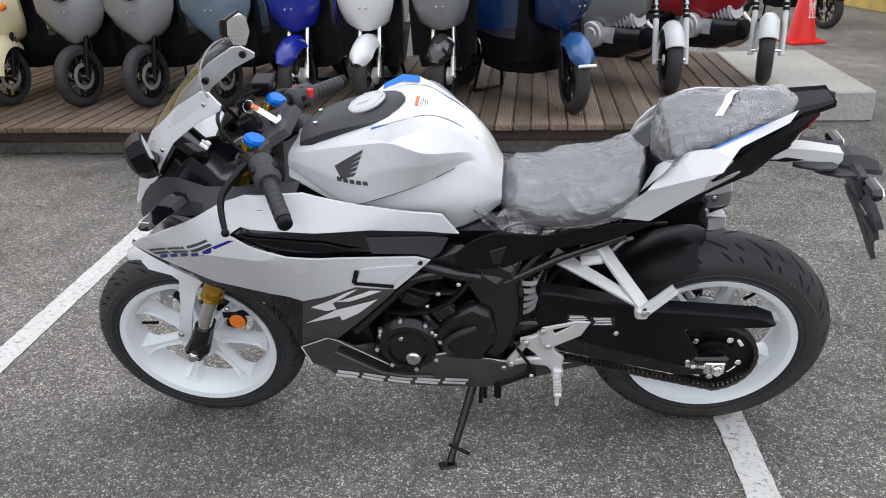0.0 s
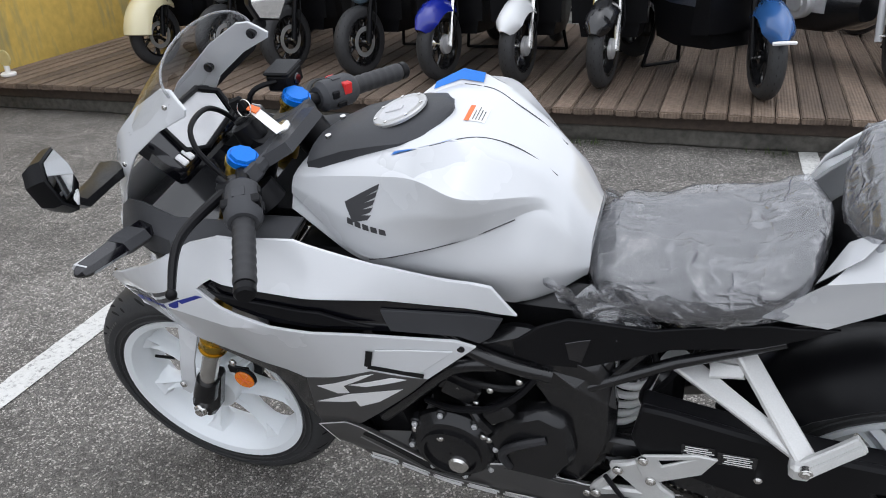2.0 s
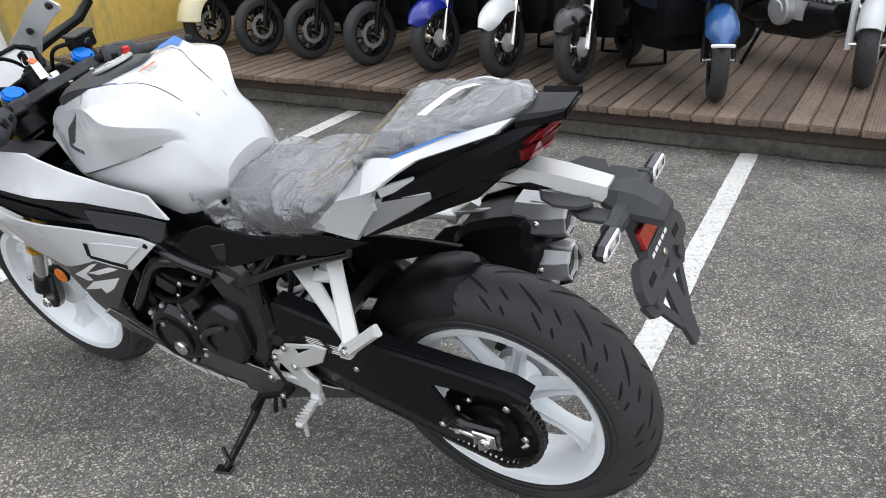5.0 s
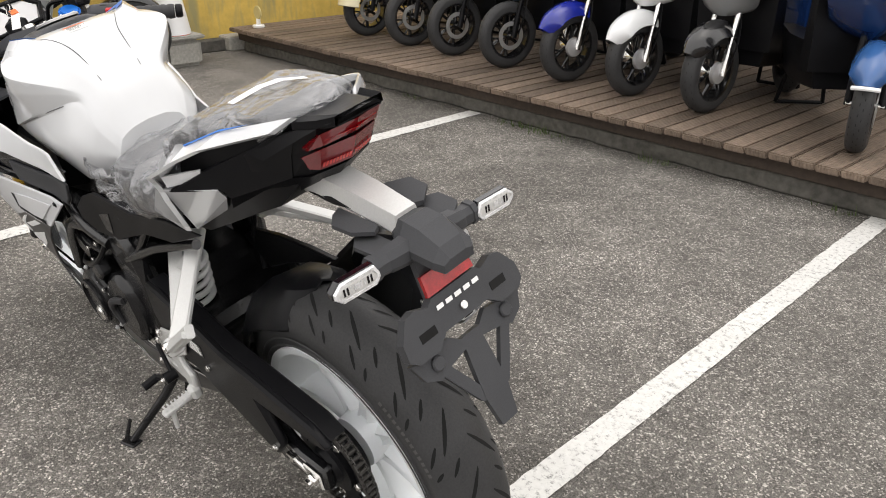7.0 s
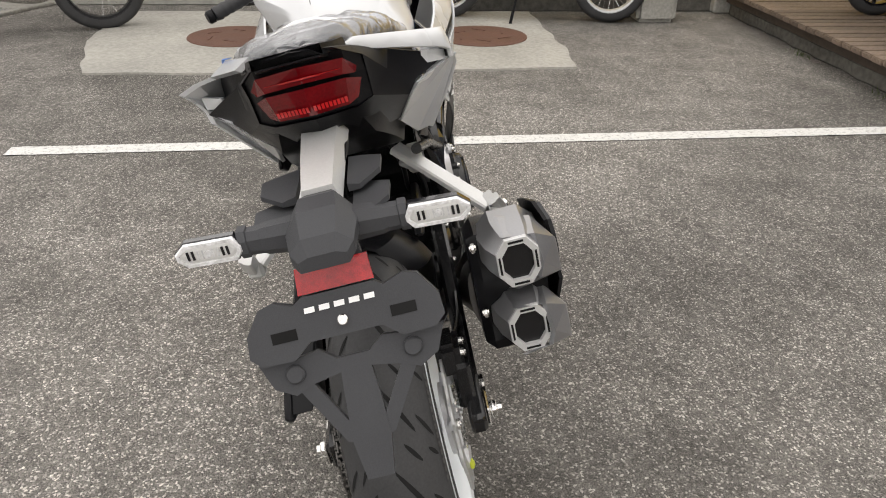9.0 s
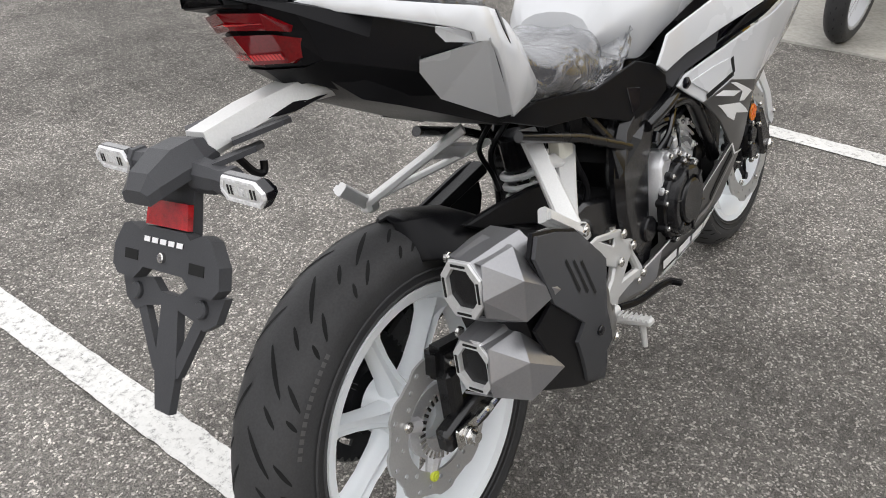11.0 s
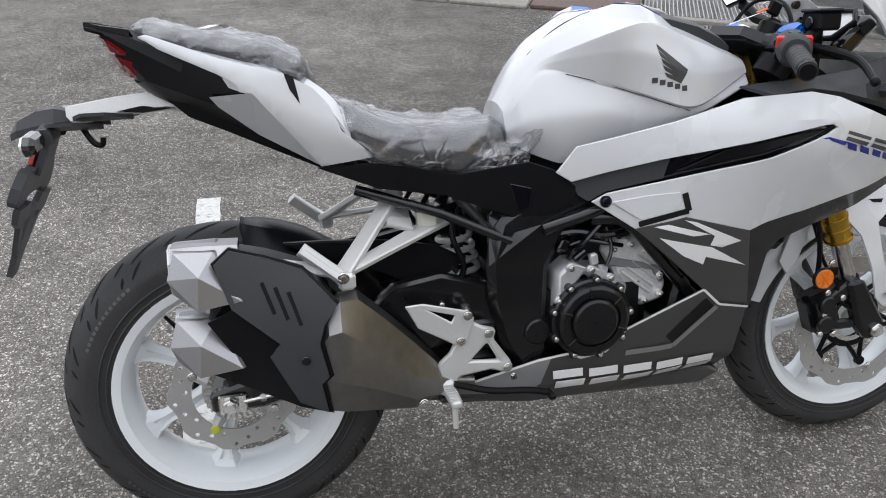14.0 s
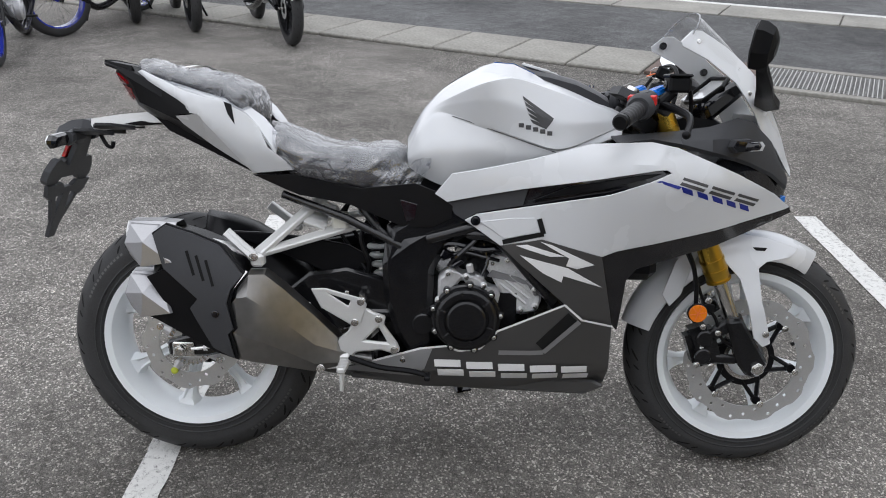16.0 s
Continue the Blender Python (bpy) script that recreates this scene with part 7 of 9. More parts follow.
# -- front end --
UP, DN = Vector((-.390, 0, .950)), Vector((-.632, 0, .402))
for s in (-1, 1):
    at = lambda u: UP + (DN - UP) * u + Vector((0, s * .100 + .010 - .032 * u, 0))
    bm = bmesh.new()
    tube(bm, [at(.01), at(.62), at(.70), at(.78), at(.80)], [.0245, .0245, .028, .028, .024], 24)
    leg = part("fork_leg", bm, GOLD, bike, "gold anodised upside-down fork leg")
    bm = bmesh.new()
    for u in (.70, .745, .79):
        tube(bm, [at(u), at(u + .008)], .0295, 24)
    part("fork_ring", bm, GOLD, leg)
    bm = bmesh.new()
    tube(bm, [at(.80), at(1.0)], .0185, 20)
    part("fork_slider", bm, STEEL, leg, "polished steel slider")
    bm = bmesh.new()
    tube(bm, [at(.97), at(1.06)], [.024, .026], 16)
    low = [(-.600, .420), (-.640, .425), (-.675, .370), (-.712, .315), (-.700, .280), (-.668, .275), (-.640, .310)]
    plate(bm, low, s * .082, s * .116, .008)
    fb = part("fork_bottom", bm, ENGINE, leg, "black fork bottom casting")
    bm = bmesh.new()
    disc(bm, (FA[0], s * .118, FA[2]), .017, .012, 0, "y", .002, True)
    disc(bm, (FA[0], s * .124, FA[2]), .010, .010, 14)
    part("axle_nut", bm, STEEL, fb)
    bm = bmesh.new()
    tube(bm, [at(-.004), at(.014)], [.0255, .0265], 24)
    tube(bm, [at(-.012), at(-.003)], [.021, .0235], 8)
    part("fork_cap", bm, BLUE, leg, "bright blue anodised fork cap", angle=20)
    bm = bmesh.new()
    tube(bm, [at(.012), at(.03)], .0275, 24)
    part("cap_collar", bm, GOLD, leg)
    # reflector
    bm = bmesh.new()
    disc(bm, (-.528, s * .120, .440), .0235, .010, 28, "y", .003)
    box(bm, (-.545, s * .112, .450), (.05, .006, .02), .002)
    rf = part("side_reflector", bm, BLACK, bike, "amber round side reflector")
    bm = bmesh.new()
    disc(bm, (-.528, s * .1265, .440), .0215, .004, 28, "y", .001)
    part("amber_lens", bm, ORANGE, rf, "amber lens")
    bm = bmesh.new()
    for k in range(3):
        box(bm, (-.528, s * .1292, .440), (.040, .0012, .0018), 0, Matrix.Rotation(radians(60 * k + 10), 4, "Y"))
    part("lens_ridge", bm, LABELORANGE, rf)
    # front fender
bm = bmesh.new()
rings = []
for a in np.linspace(15, 120, 18):
    t = radians(a)
    wd = interp([15, 40, 60, 96, 110, 120], [.046, .062, .070, .074, .062, .030], a)
    ring = []
    for u in (-1, -.9, -.6, -.25, 0, .25, .6, .9, 1):
        r = .293 + interp([15, 60, 100, 120], [.024, .026, .026, .018], a) - .058 * abs(u) ** 3.2
        ring.append((FA[0] + r * math.cos(t), wd * u, FA[2] + r * math.sin(t)))
    rings.append(ring + [(p[0] - .004 * math.cos(t), p[1] * .96, p[2] - .004 * math.sin(t)) for p in ring[::-1]])
loft(bm, rings)
fender = part("front_fender", bm, WHITE, bike, "pearl white front fender", angle=45)
for s in (-1, 1):
    bm = bmesh.new()
    skin(bm, [(-.560, .60), (-.62, .622), (-.70, .612), (-.770, .590), (-.750, .572), (-.690, .560), (-.672, .545), (-.680, .47), (-.700, .40), (-.708, .368), (-.690, .358), (-.668, .380), (-.648, .46), (-.628, .52), (-.600, .550)],
         lambda x, z: interp([.35, .45, .56, .60, .63], [.122, .118, .088, .062, .030], z), .006, s, .018)
    part("fender_leg", bm, WHITE, fender, "white fender side leg")
    bm = bmesh.new()
    skin(bm, [(-.660, .592), (-.695, .591), (-.688, .584), (-.668, .585)], lambda x, z: interp([.35, .45, .56, .60, .63], [.122, .118, .088, .062, .030], z), .002, s, .01, .002)
    part("fender_slot", bm, GROOVE, fender)
    bm = bmesh.new()
    skin(bm, [(-.545, .60), (-.52, .54), (-.50, .47), (-.475, .44), (-.455, .47), (-.48, .55), (-.52, .61)], lambda x, z: .072, .006, s, .02)
    part("fender_rear", bm, WHITE, fender)
    bolts(fender, "fender_bolt", [(-.692, s * .126, .392), (-.555, s * .112, .468)], STEEL, .008)
# right brake caliper and hoses
bm = bmesh.new()
box(bm, (-.555, .085, .352), (.070, .062, .100), .014, Matrix.Rotation(radians(20), 4, "Y"), 2)
for z in (.33, .375):
    disc(bm, (-.552, .118, z), .020, .012, 20, "y", .003)
box(bm, (-.60, .095, .395), (.07, .022, .03), .005, Matrix.Rotation(radians(35), 4, "Y"))
box(bm, (-.60, .098, .318), (.08, .016, .022), .004)
cal = part("brake_caliper", bm, ENGINE, bike, "black front brake caliper")
bm = bmesh.new()
for k in range(4):
    box(bm, (-.548, .1175, .340 + k * .0065), (.010, .002, .004), 0, Matrix.Rotation(radians(25), 4, "Y"))
part("lettering_bar", bm, LETTER, cal)
bolts(cal, "caliper_bolt", [(-.538, .122, .310), (-.572, .122, .308), (-.580, .125, .392), (-.545, .12, .405)], STEEL, .007, .008)
bm = bmesh.new()
tube(bm, curve_pts([(-.44, .10, .66), (-.50, .108, .58), (-.525, .104, .50), (-.53, .10, .41)], 6), .0055, 8)
tube(bm, curve_pts([(-.45, .085, .66), (-.51, .09, .56), (-.545, .095, .47), (-.58, .10, .42), (-.60, .10, .37), (-.67, .10, .33)], 6), .004, 8)
part("brake_hose", bm, BLACK, bike, "black front brake hose")
bm = bmesh.new()
box(bm, (.665, .085, .425), (.085, .040, .055), .010, Matrix.Rotation(radians(-10), 4, "Y"), 2)
box(bm, (.69, .100, .375), (.03, .03, .09), .006)
tube(bm, curve_pts([(.64, .10, .44), (.58, .11, .43), (.50, .115, .43), (.40, .12, .44)], 6), .005, 8)
rc = part("rear_caliper", bm, ENGINE, bike, "black rear brake caliper")
bolts(rc, "caliper_bolt", [(.65, .107, .43), (.685, .107, .432)], STEEL, .007, .010)

# triple clamp, bars, controls
TILT = Matrix.Rotation(radians(-24), 4, "Y")
bm = bmesh.new()
t = bmesh.new()
for y in (-.10, .10):
    disc(t, (0, y, 0), .041, .030, 28, "z", .004)
plate(t, [(-.032, -.012), (-.032, .012), (.045, .012), (.045, -.012)], -.10, .10, .006)
loft(t, [[(.03, -w_, -.010), (.03 + d_, -w_ * .7, -.010), (.03 + d_, w_ * .7, -.010), (.03, w_, -.010)] if z_ < 0 else [(.03, -w_, .010), (.03 + d_, -w_ * .7, .010), (.03 + d_, w_ * .7, .010), (.03, w_, .010)] for z_, w_, d_ in ((-1, .085, .055), (1, .082, .052))])
box(t, (.040, 0, -.002), (.06, .12, .020), .008)
bmesh.ops.transform(t, matrix=Matrix.Translation((-.398, 0, .918)) @ TILT, verts=t.verts)
merge(bm, t)
clamp = part("triple_clamp", bm, GREYPLASTIC, bike, "black top triple clamp")
bm = bmesh.new()
disc(bm, (0, 0, 0), .017, .022, 0, "z", .003, True)
disc(bm, (0, 0, -.008), .024, .008, 28, "z", .002)
bmesh.ops.transform(bm, matrix=Matrix.Translation((-.362, 0, .948)) @ TILT, verts=bm.verts)
part("stem_nut", bm, STEEL, clamp, "polished stem nut")
bm = bmesh.new()
disc(bm, (0, 0, 0), .026, .040, 24, "z", .005)
disc(bm, (0, 0, .022), .014, .010, 20, "z", .003)
bmesh.ops.transform(bm, matrix=Matrix.Translation((-.425, -.005, .945)) @ TILT, verts=bm.verts)
lock = part("ignition_lock", bm, BLACK, clamp, "black ignition lock")
bm = bmesh.new()
box(bm, (-.432, -.005, .992), (.030, .010, .030), .004, TILT)
tube(bm, [(-.43, -.005, .98), (-.425, -.005, .962)], .003, 8)
key = part("ignition_key", bm, BLACK, lock, "ignition key with a ring and paper tag")
bm = bmesh.new()
pts = [(-.418 + .013 * math.cos(a), -.012 + .005 * math.sin(a), .992 + .013 * math.sin(a)) for a in np.linspace(0, 6.28, 24)]
tube(bm, pts, .0012, 6)
part("key_ring", bm, STEEL, key)
bm = bmesh.new()
g = [(-.410, -.012, .985), (-.402, .004, .985), (-.345, -.020, .962), (-.352, -.038, .962)]
vs = [bm.verts.new(p) for p in g] + [bm.verts.new((p[0], p[1], p[2] + .001)) for p in g]
bmesh.ops.convex_hull(bm, input=bm.verts)
part("key_tag", bm, PAPER, key, "white paper key tag")
bm = bmesh.new()
box(bm, (-.405, -.006, .988), (.018, .016, .002), 0, Matrix.Rotation(radians(20), 4, "Y"))
part("tag_end", bm, LABELORANGE, key, "orange tag end")
for s in (-1, 1):
    a, b = Vector((-.372, s * .135, .930)), Vector((-.277, s * .322, .892))
    d = (b - a)
    at = lambda u: a + d * u
    bm = bmesh.new()
    tube(bm, [at(-.15), at(.45)], .012, 14)
    tube(bm, [UP + Vector((.012, s * .100, -.055)), UP + Vector((.030, s * .100, -.085))], .034, 20)
    bar = part("clip_on_bar", bm, BLACK, bike, "black clip-on handlebar")
    bm = bmesh.new()
    rr = []
    pts = []
    for k in range(22):
        u = .38 + .60 * k / 21
        pts.append(at(u))
        rr.append(.0165 + (.0012 if k % 3 else -.0004))
    tube(bm, pts, rr, 18)
    tube(bm, [at(.36), at(.39)], .021, 18)
    gr = part("grip", bm, GRIP, bar, "ribbed black rubber grip")
    bm = bmesh.new()
    tube(bm, [at(.985), at(1.0), at(1.05), at(1.07)], [.0135, .0165, .0165, .013], 18)
    part("bar_end", bm, BLACK, gr, "black bar-end weight")
    bm = bmesh.new()
    m = Matrix.Translation(at(.22)) @ d.to_track_quat("X", "Z").to_matrix().to_4x4()
    box(bm, (.0, 0, 0), (.050, .052, .058), .016, None, 3)
    tube(bm, [(-.040, 0, 0), (-.030, 0, 0), (.030, 0, 0), (.042, 0, 0)], [.020, .028, .030, .024], 20)
    bmesh.ops.transform(bm, matrix=m, verts=bm.verts)
    sw = part("switch_box", bm, GREYPLASTIC, bar, "charcoal switch housing")
    for k, (dx, dz, sz, mt_) in enumerate(((.012, .012, (.018, .008, .022), SWITCHRED if s > 0 else BLACK), (-.016, .006, (.016, .008, .014), BLACK), (-.002, -.014, (.020, .010, .010), BLACK))):
        bm = bmesh.new()
        box(bm, (dx, 0, dz), (sz[0], .060, sz[2]), .002)
        bmesh.ops.transform(bm, matrix=m, verts=bm.verts)
        part("switch", bm, mt_, sw)
    # lever
    bm = bmesh.new()
    p0 = at(.05) + Vector((-.028, s * -.005, -.004))
    tip = Vector((-.404, s * .330, .868))
    mid_ = (p0 + tip) / 2 + Vector((-.030, s * .010, .006))
    pts = curve_pts([p0, mid_, tip], 8)
    tube(bm, pts, [.010 - .004 * i / (len(pts) - 1) for i in range(len(pts))], 10)
    bmesh.ops.create_uvsphere(bm, u_segments=14, v_segments=10, radius=.009, matrix=Matrix.Translation(tip))
    box(bm, tuple(p0), (.04, .03, .022), .006)
    part("lever", bm, BLACK, bar, "black clutch lever" if s < 0 else "black brake lever")
    if s > 0:
        bm = bmesh.new()
        box(bm, (-.428, .146, .966), (.048, .056, .034), .005)
        box(bm, (-.428, .146, .985), (.052, .060, .007), .003)
        res = part("brake_reservoir", bm, BLACK, bar, "black brake fluid reservoir")
        bm = bmesh.new()
        disc(bm, (-.403, .146, .964), .011, .006, 20, "x", .002)
        part("sight_glass", bm, GLOSS, res)
        bm = bmesh.new()
        tube(bm, [(-.420, .146, .95), (-.395, .146, .925)], .012, 10)
        tube(bm, curve_pts([(-.43, .12, .972), (-.47, .09, .96), (-.48, .08, .88), (-.45, .10, .74)], 6), .005, 8)
        part("hose", bm, BLACK, res)
    else:
        bm = bmesh.new()
        tube(bm, curve_pts([tuple(p0 + Vector((-.01, .01, .01))), (-.44, -.13, .985), (-.46, -.10, 1.01), (-.47, -.03, 1.0), (-.46, .02, .94), (-.43, .03, .85)], 7), .0045, 8)
        tube(bm, [tuple(p0), tuple(p0 + Vector((-.02, .006, .012)))], .008, 10)
        part("clutch_cable", bm, BLACK, bar, "black clutch cable")

# meter
bm = bmesh.new()
m = Matrix.Translation((-.550, 0, .938)) @ Matrix.Rotation(radians(42), 4, "Y")
t = bmesh.new()
plate(t, [(-.050, -.02), (-.040, .02), (.050, .02), (.060, -.02)], -.105, .105, .010)
bmesh.ops.transform(t, matrix=m, verts=t.verts)
merge(bm, t)
met = part("meter", bm, GLOSS, bike, "black instrument cluster")
bm = bmesh.new()
t = bmesh.new()
t.faces.new([t.verts.new((x, y, .0215)) for x, y in ((-.036, -.05), (-.036, .06), (-.01, .088), (.030, .070), (.040, -.03), (.02, -.06))])
bmesh.ops.transform(t, matrix=m, verts=t.verts)
merge(bm, t)
part("meter_screen", bm, SCREENGLASS, met, "grey unlit display under film")
bm = bmesh.new()
ring_ = [(-.040, -.056, .024), (-.040, .066, .024), (-.010, .096, .024), (.034, .078, .024), (.046, -.032, .024), (.024, -.068, .024)]
tube(bm, [m @ Vector(p) for p in ring_ + ring_[:2]], .0055, 8)
part("meter_hood", bm, BLACK, met, "black meter hood ring")
for y in (-.088, -.070):
    bm = bmesh.new()
    t = bmesh.new()
    box(t, (.030, y, .022), (.022, .013, .006), .002)
    bmesh.ops.transform(t, matrix=m, verts=t.verts)
    merge(bm, t)
    part("meter_button", bm, LETTER, met)

# upper cowl, dash surround, windscreen, headlights
def cowlw(x, z):
    u = interp([-.74, -.70, -.63, -.58, -.50, -.42, -.34], [.060, .085, .125, .140, .142, .138, .132], x)
    return u - max(0, z - interp([-.72, -.60, -.45, -.34], [.76, .93, 1.05, 1.08], x)) * .4


COWL = [(-.430, 1.058), (-.456, 1.082), (-.478, 1.082), (-.540, 1.046), (-.620, .980), (-.658, .926), (-.700, .852), (-.730, .775), (-.728, .762), (-.700, .795), (-.678, .824), (-.625, .872), (-.607, .905), (-.556, .972), (-.490, 1.020), (-.434, 1.047)]
for s in (1, -1):
    bm = bmesh.new()
    skin(bm, COWL, cowlw, .006, s, .014)
    cw_ = part("front_cowl", bm, WHITE, bike, "pearl white front cowl", angle=25)
    bolts(cw_, "cowl_bolt", [(-.457, s * (cowlw(-.457, 1.060) - .009), 1.060), (-.561, s * (cowlw(-.561, .998) - .009), .998)], GLOSS, .009, .010)
    bolts(cw_, "cowl_screw", [(-.470, s * (cowlw(-.470, 1.058) + .001), 1.058), (-.590, s * (cowlw(-.590, .950) + .001), .950)], STEEL, .005, .003)
    # dash surround: black surface from fairing rim to cowl
    bm = bmesh.new()
    sect = []
    for x, y0, z0, y1, z1 in ((-.30, .215, .842, .105, .850), (-.365, .225, .852, .118, .858), (-.43, .222, .842, .150, .866), (-.50, .205, .826, .168, .878), (-.56, .182, .812, .162, .898), (-.60, .160, .800, .146, .890), (-.66, .130, .775, .108, .845), (-.715, .085, .740, .065, .775)):
        ym, zm = (y0 + y1) / 2, (z0 + z1) / 2
        sect.append([(x, s * y0, z0), (x, s * (ym + .010), zm + .0), (x, s * y1, z1), (x, s * (y1 - .006), z1 - .004), (x, s * (ym + .002), zm - .006), (x, s * (y0 - .008), z0 - .008)])
    loft(bm, sect)
    part("dash_panel", bm, GREYPLASTIC, bike, "matt black dash side panel", angle=30)
    reach, rise = (1.0, .858) if s < 0 else (.55, .840)

    def wedge(k, y):
        k *= .80
        y = .175 + (y - .175) * reach
        return [(-.560 - .28 * (y - .20) + k * dx, s * y, rise + .05 * (y - .20) + k * dz) for dx, dz in ((.026, -.003), (.018, .013), (-.018, .017), (-.028, .004), (-.022, -.013), (.014, -.016))]

    bm = bmesh.new()
    loft(bm, [wedge(1.0, .175), wedge(1.0, .232), wedge(.92, .250), wedge(.80, .295), wedge(.55, .308), wedge(.25, .313)])
    fi = part("front_indicator", bm, GLOSS, bike, "angular smoked front indicator standing out of the cowl", smooth=False)
    bm = bmesh.new()
    loft(bm, [wedge(1.15, .195), wedge(1.15, .225), wedge(1.04, .236)])
    part("indicator_collar", bm, GREYPLASTIC, fi, "charcoal indicator collar", smooth=False)
    bm = bmesh.new()
    loft(bm, [[(x - .004, y, z) for x, y, z in wedge(.80, yy)] for yy in (.250, .285, .300)])
    part("indicator_lens", bm, SCREENGLASS, fi, smooth=False)
    # mirror
    mc = Vector((-.535, s * .318, 1.042))
    R_ = Matrix.Rotation(radians(s * -28), 4, "Z") @ Matrix.Rotation(radians(-10), 4, "Y")
    out = [(-.036, -.028), (-.045, .004), (-.032, .039), (.020, .046), (.040, .027), (.036, -.016), (.007, -.046)]
    rings = []
    for dx, k in ((-.030, .45), (-.022, .80), (-.004, 1.0), (.010, 1.0), (.012, .93)):
        rings.append([tuple(mc + R_ @ Vector((dx, s * y * k, z * k))) for y, z in out])
    bm = bmesh.new()
    loft(bm, rings)
    mh = part("mirror", bm, BLACK, bike, "black rear-view mirror", angle=30)
    bm = bmesh.new()
    fc = [bm.verts.new(mc + R_ @ Vector((.0135, s * y * .90, z * .90))) for y, z in out]
    bm.faces.new(fc)
    part("mirror_glass", bm, MIRROR, mh, "silvered mirror glass", smooth=False)
    bm = bmesh.new()
    loft(bm, [[tuple(Vector(c_) + Vector((hx * a_, 0, hz * b_))) for a_, b_ in ((-1, -.6), (0, -1), (1, -.6), (1, .6), (0, 1), (-1, .6))] for c_, hx, hz in (((-.640, s * .110, .925), .028, .014), ((-.605, s * .180, .946), .020, .011), ((-.572, s * .262, .968), .016, .012), ((-.548, s * .300, 1.004), .011, .013))])
    part("mirror_stay", bm, BLACK, mh)
# windscreen: a clear sheet arched between the two cowl sides
bm = bmesh.new()
rows = []
for i in range(13):
    u = i / 12
    ex, ez = -.690 + (-.456 + .690) * u, .850 + (1.074 - .850) * u + .014 * math.sin(math.pi * u)
    hw = interp([0, .35, .8, 1.0], [.075, .118, .132, .130], u)
    bul = interp([0, .3, 1.0], [.030, .046, .060], u)
    row = []
    for j in range(21):
        v = (-1 + j / 10) * math.pi / 2
        k = math.cos(v) ** .85 if abs(v) < 1.57 else 0.0
        row.append((ex - .50 * bul * k, hw * math.sin(v), ez + .87 * bul * k))
    rows.append(row)
gv = [[bm.verts.new(p) for p in r] for r in rows]
for i in range(12):
    for j in range(20):
        bm.faces.new((gv[i][j], gv[i + 1][j], gv[i + 1][j + 1], gv[i][j + 1]))
ws = part("windscreen", bm, CLEAR, bike, "clear arched windscreen", angle=80)
bm = bmesh.new()
tube(bm, rows[-1], .0022, 8)
part("screen_edge", bm, clear_material("screen_rim", (.80, .82, .82), .45, .1), ws, "bright rolled screen edge")
# nose
bm = bmesh.new()
rings = []
for x, w_, zt, zb in ((-.42, .19, .830, .70), (-.52, .18, .815, .66), (-.60, .150, .845, .66), (-.66, .118, .822, .675), (-.705, .080, .775, .690), (-.735, .035, .745, .705)):
    rings.append([(x, -w_ * .7, zt), (x, w_ * .7, zt), (x, w_, (zt + zb) / 2 + .03), (x, w_ * .75, zb), (x, -w_ * .75, zb), (x, -w_, (zt + zb) / 2 + .03)])
loft(bm, rings)
nose = part("headlight_unit", bm, GLOSS, bike, "black twin headlight nose", angle=30)
bm = bmesh.new()
loft(bm, [[(x, -w_, z), (x, w_, z), (x, w_, z - .012), (x, -w_, z - .012)] for x, w_, z in ((-.64, .11, .900), (-.69, .082, .822), (-.73, .045, .755))])
part("nose_cowl", bm, WHITE, bike, "white centre nose cowl")
bm = bmesh.new()
loft(bm, [[(x, -w_, z), (x, w_, z), (x, w_ * .9, z - .02), (x, -w_ * .9, z - .02)] for x, w_, z in ((-.60, .10, .69), (-.66, .080, .695), (-.735, .04, .712))])
part("chin", bm, BLUEDECAL, nose, "blue chin insert")
# radiator and dark bay filling
bm = bmesh.new()
box(bm, (-.34, 0, .60), (.16, .30, .16), .02)
box(bm, (-.29, 0, .46), (.03, .26, .26), .004, Matrix.Rotation(radians(-10), 4, "Y"))
box(bm, (-.20, 0, .72), (.30, .26, .14), .03)
tube(bm, [(-.40, 0, .94), (-.52, 0, .66)], .03, 14)
box(bm, (-.46, 0, .70), (.08, .24, .05), .01, TILT)
part("radiator", bm, BLACK, bike, "black radiator and steering head")
for k in range(14):
    bm = bmesh.new()
    box(bm, (-.312, 0, .36 + k * .016), (.004, .24, .006), 0, Matrix.Rotation(radians(-10), 4, "Y"))
    part("radiator_fin", bm, DISC, bike)


# the upper works stand slightly more upright than the wheels
wheels = {front, rear, *front.children_recursive, *rear.children_recursive}
for ob in bike.children_recursive:
    if ob not in wheels and ob.type == "MESH":
        for v in ob.data.vertices:
            v.co.y += .03 * (v.co.z - .55)

# ---- parked scooters and small motorcycles ----
def paint(name, c, rough=0.22):
    return material(name, c, rough, 0.0, 0.04, 500, 6, coat=0.6)


CREAM = paint("cream_paint", (0.62, 0.56, 0.36))
SLATE = paint("slate_grey_paint", (0.20, 0.205, 0.21), 0.3)
STEELBLUE = paint("grey_blue_paint", (0.11, 0.155, 0.20), 0.3)
ROYAL = paint("royal_blue_paint", (0.010, 0.020, 0.26))
SNOW = paint("white_scooter_paint", (0.72, 0.73, 0.74))
JET = paint("jet_black_paint", (0.012, 0.012, 0.013), 0.18)
NAVYPAINT = paint("navy_blue_paint", (0.006, 0.022, 0.085))
PALEBLUE = paint("blue_fender_paint", (0.03, 0.10, 0.28))
CRIMSON = paint("crimson_paint", (0.22, 0.008, 0.014))
MIDGREY = paint("grey_tank_paint", (0.16, 0.165, 0.17), 0.3)
SILVERPAINT = paint("silver_paint", (0.52, 0.53, 0.54), 0.3)


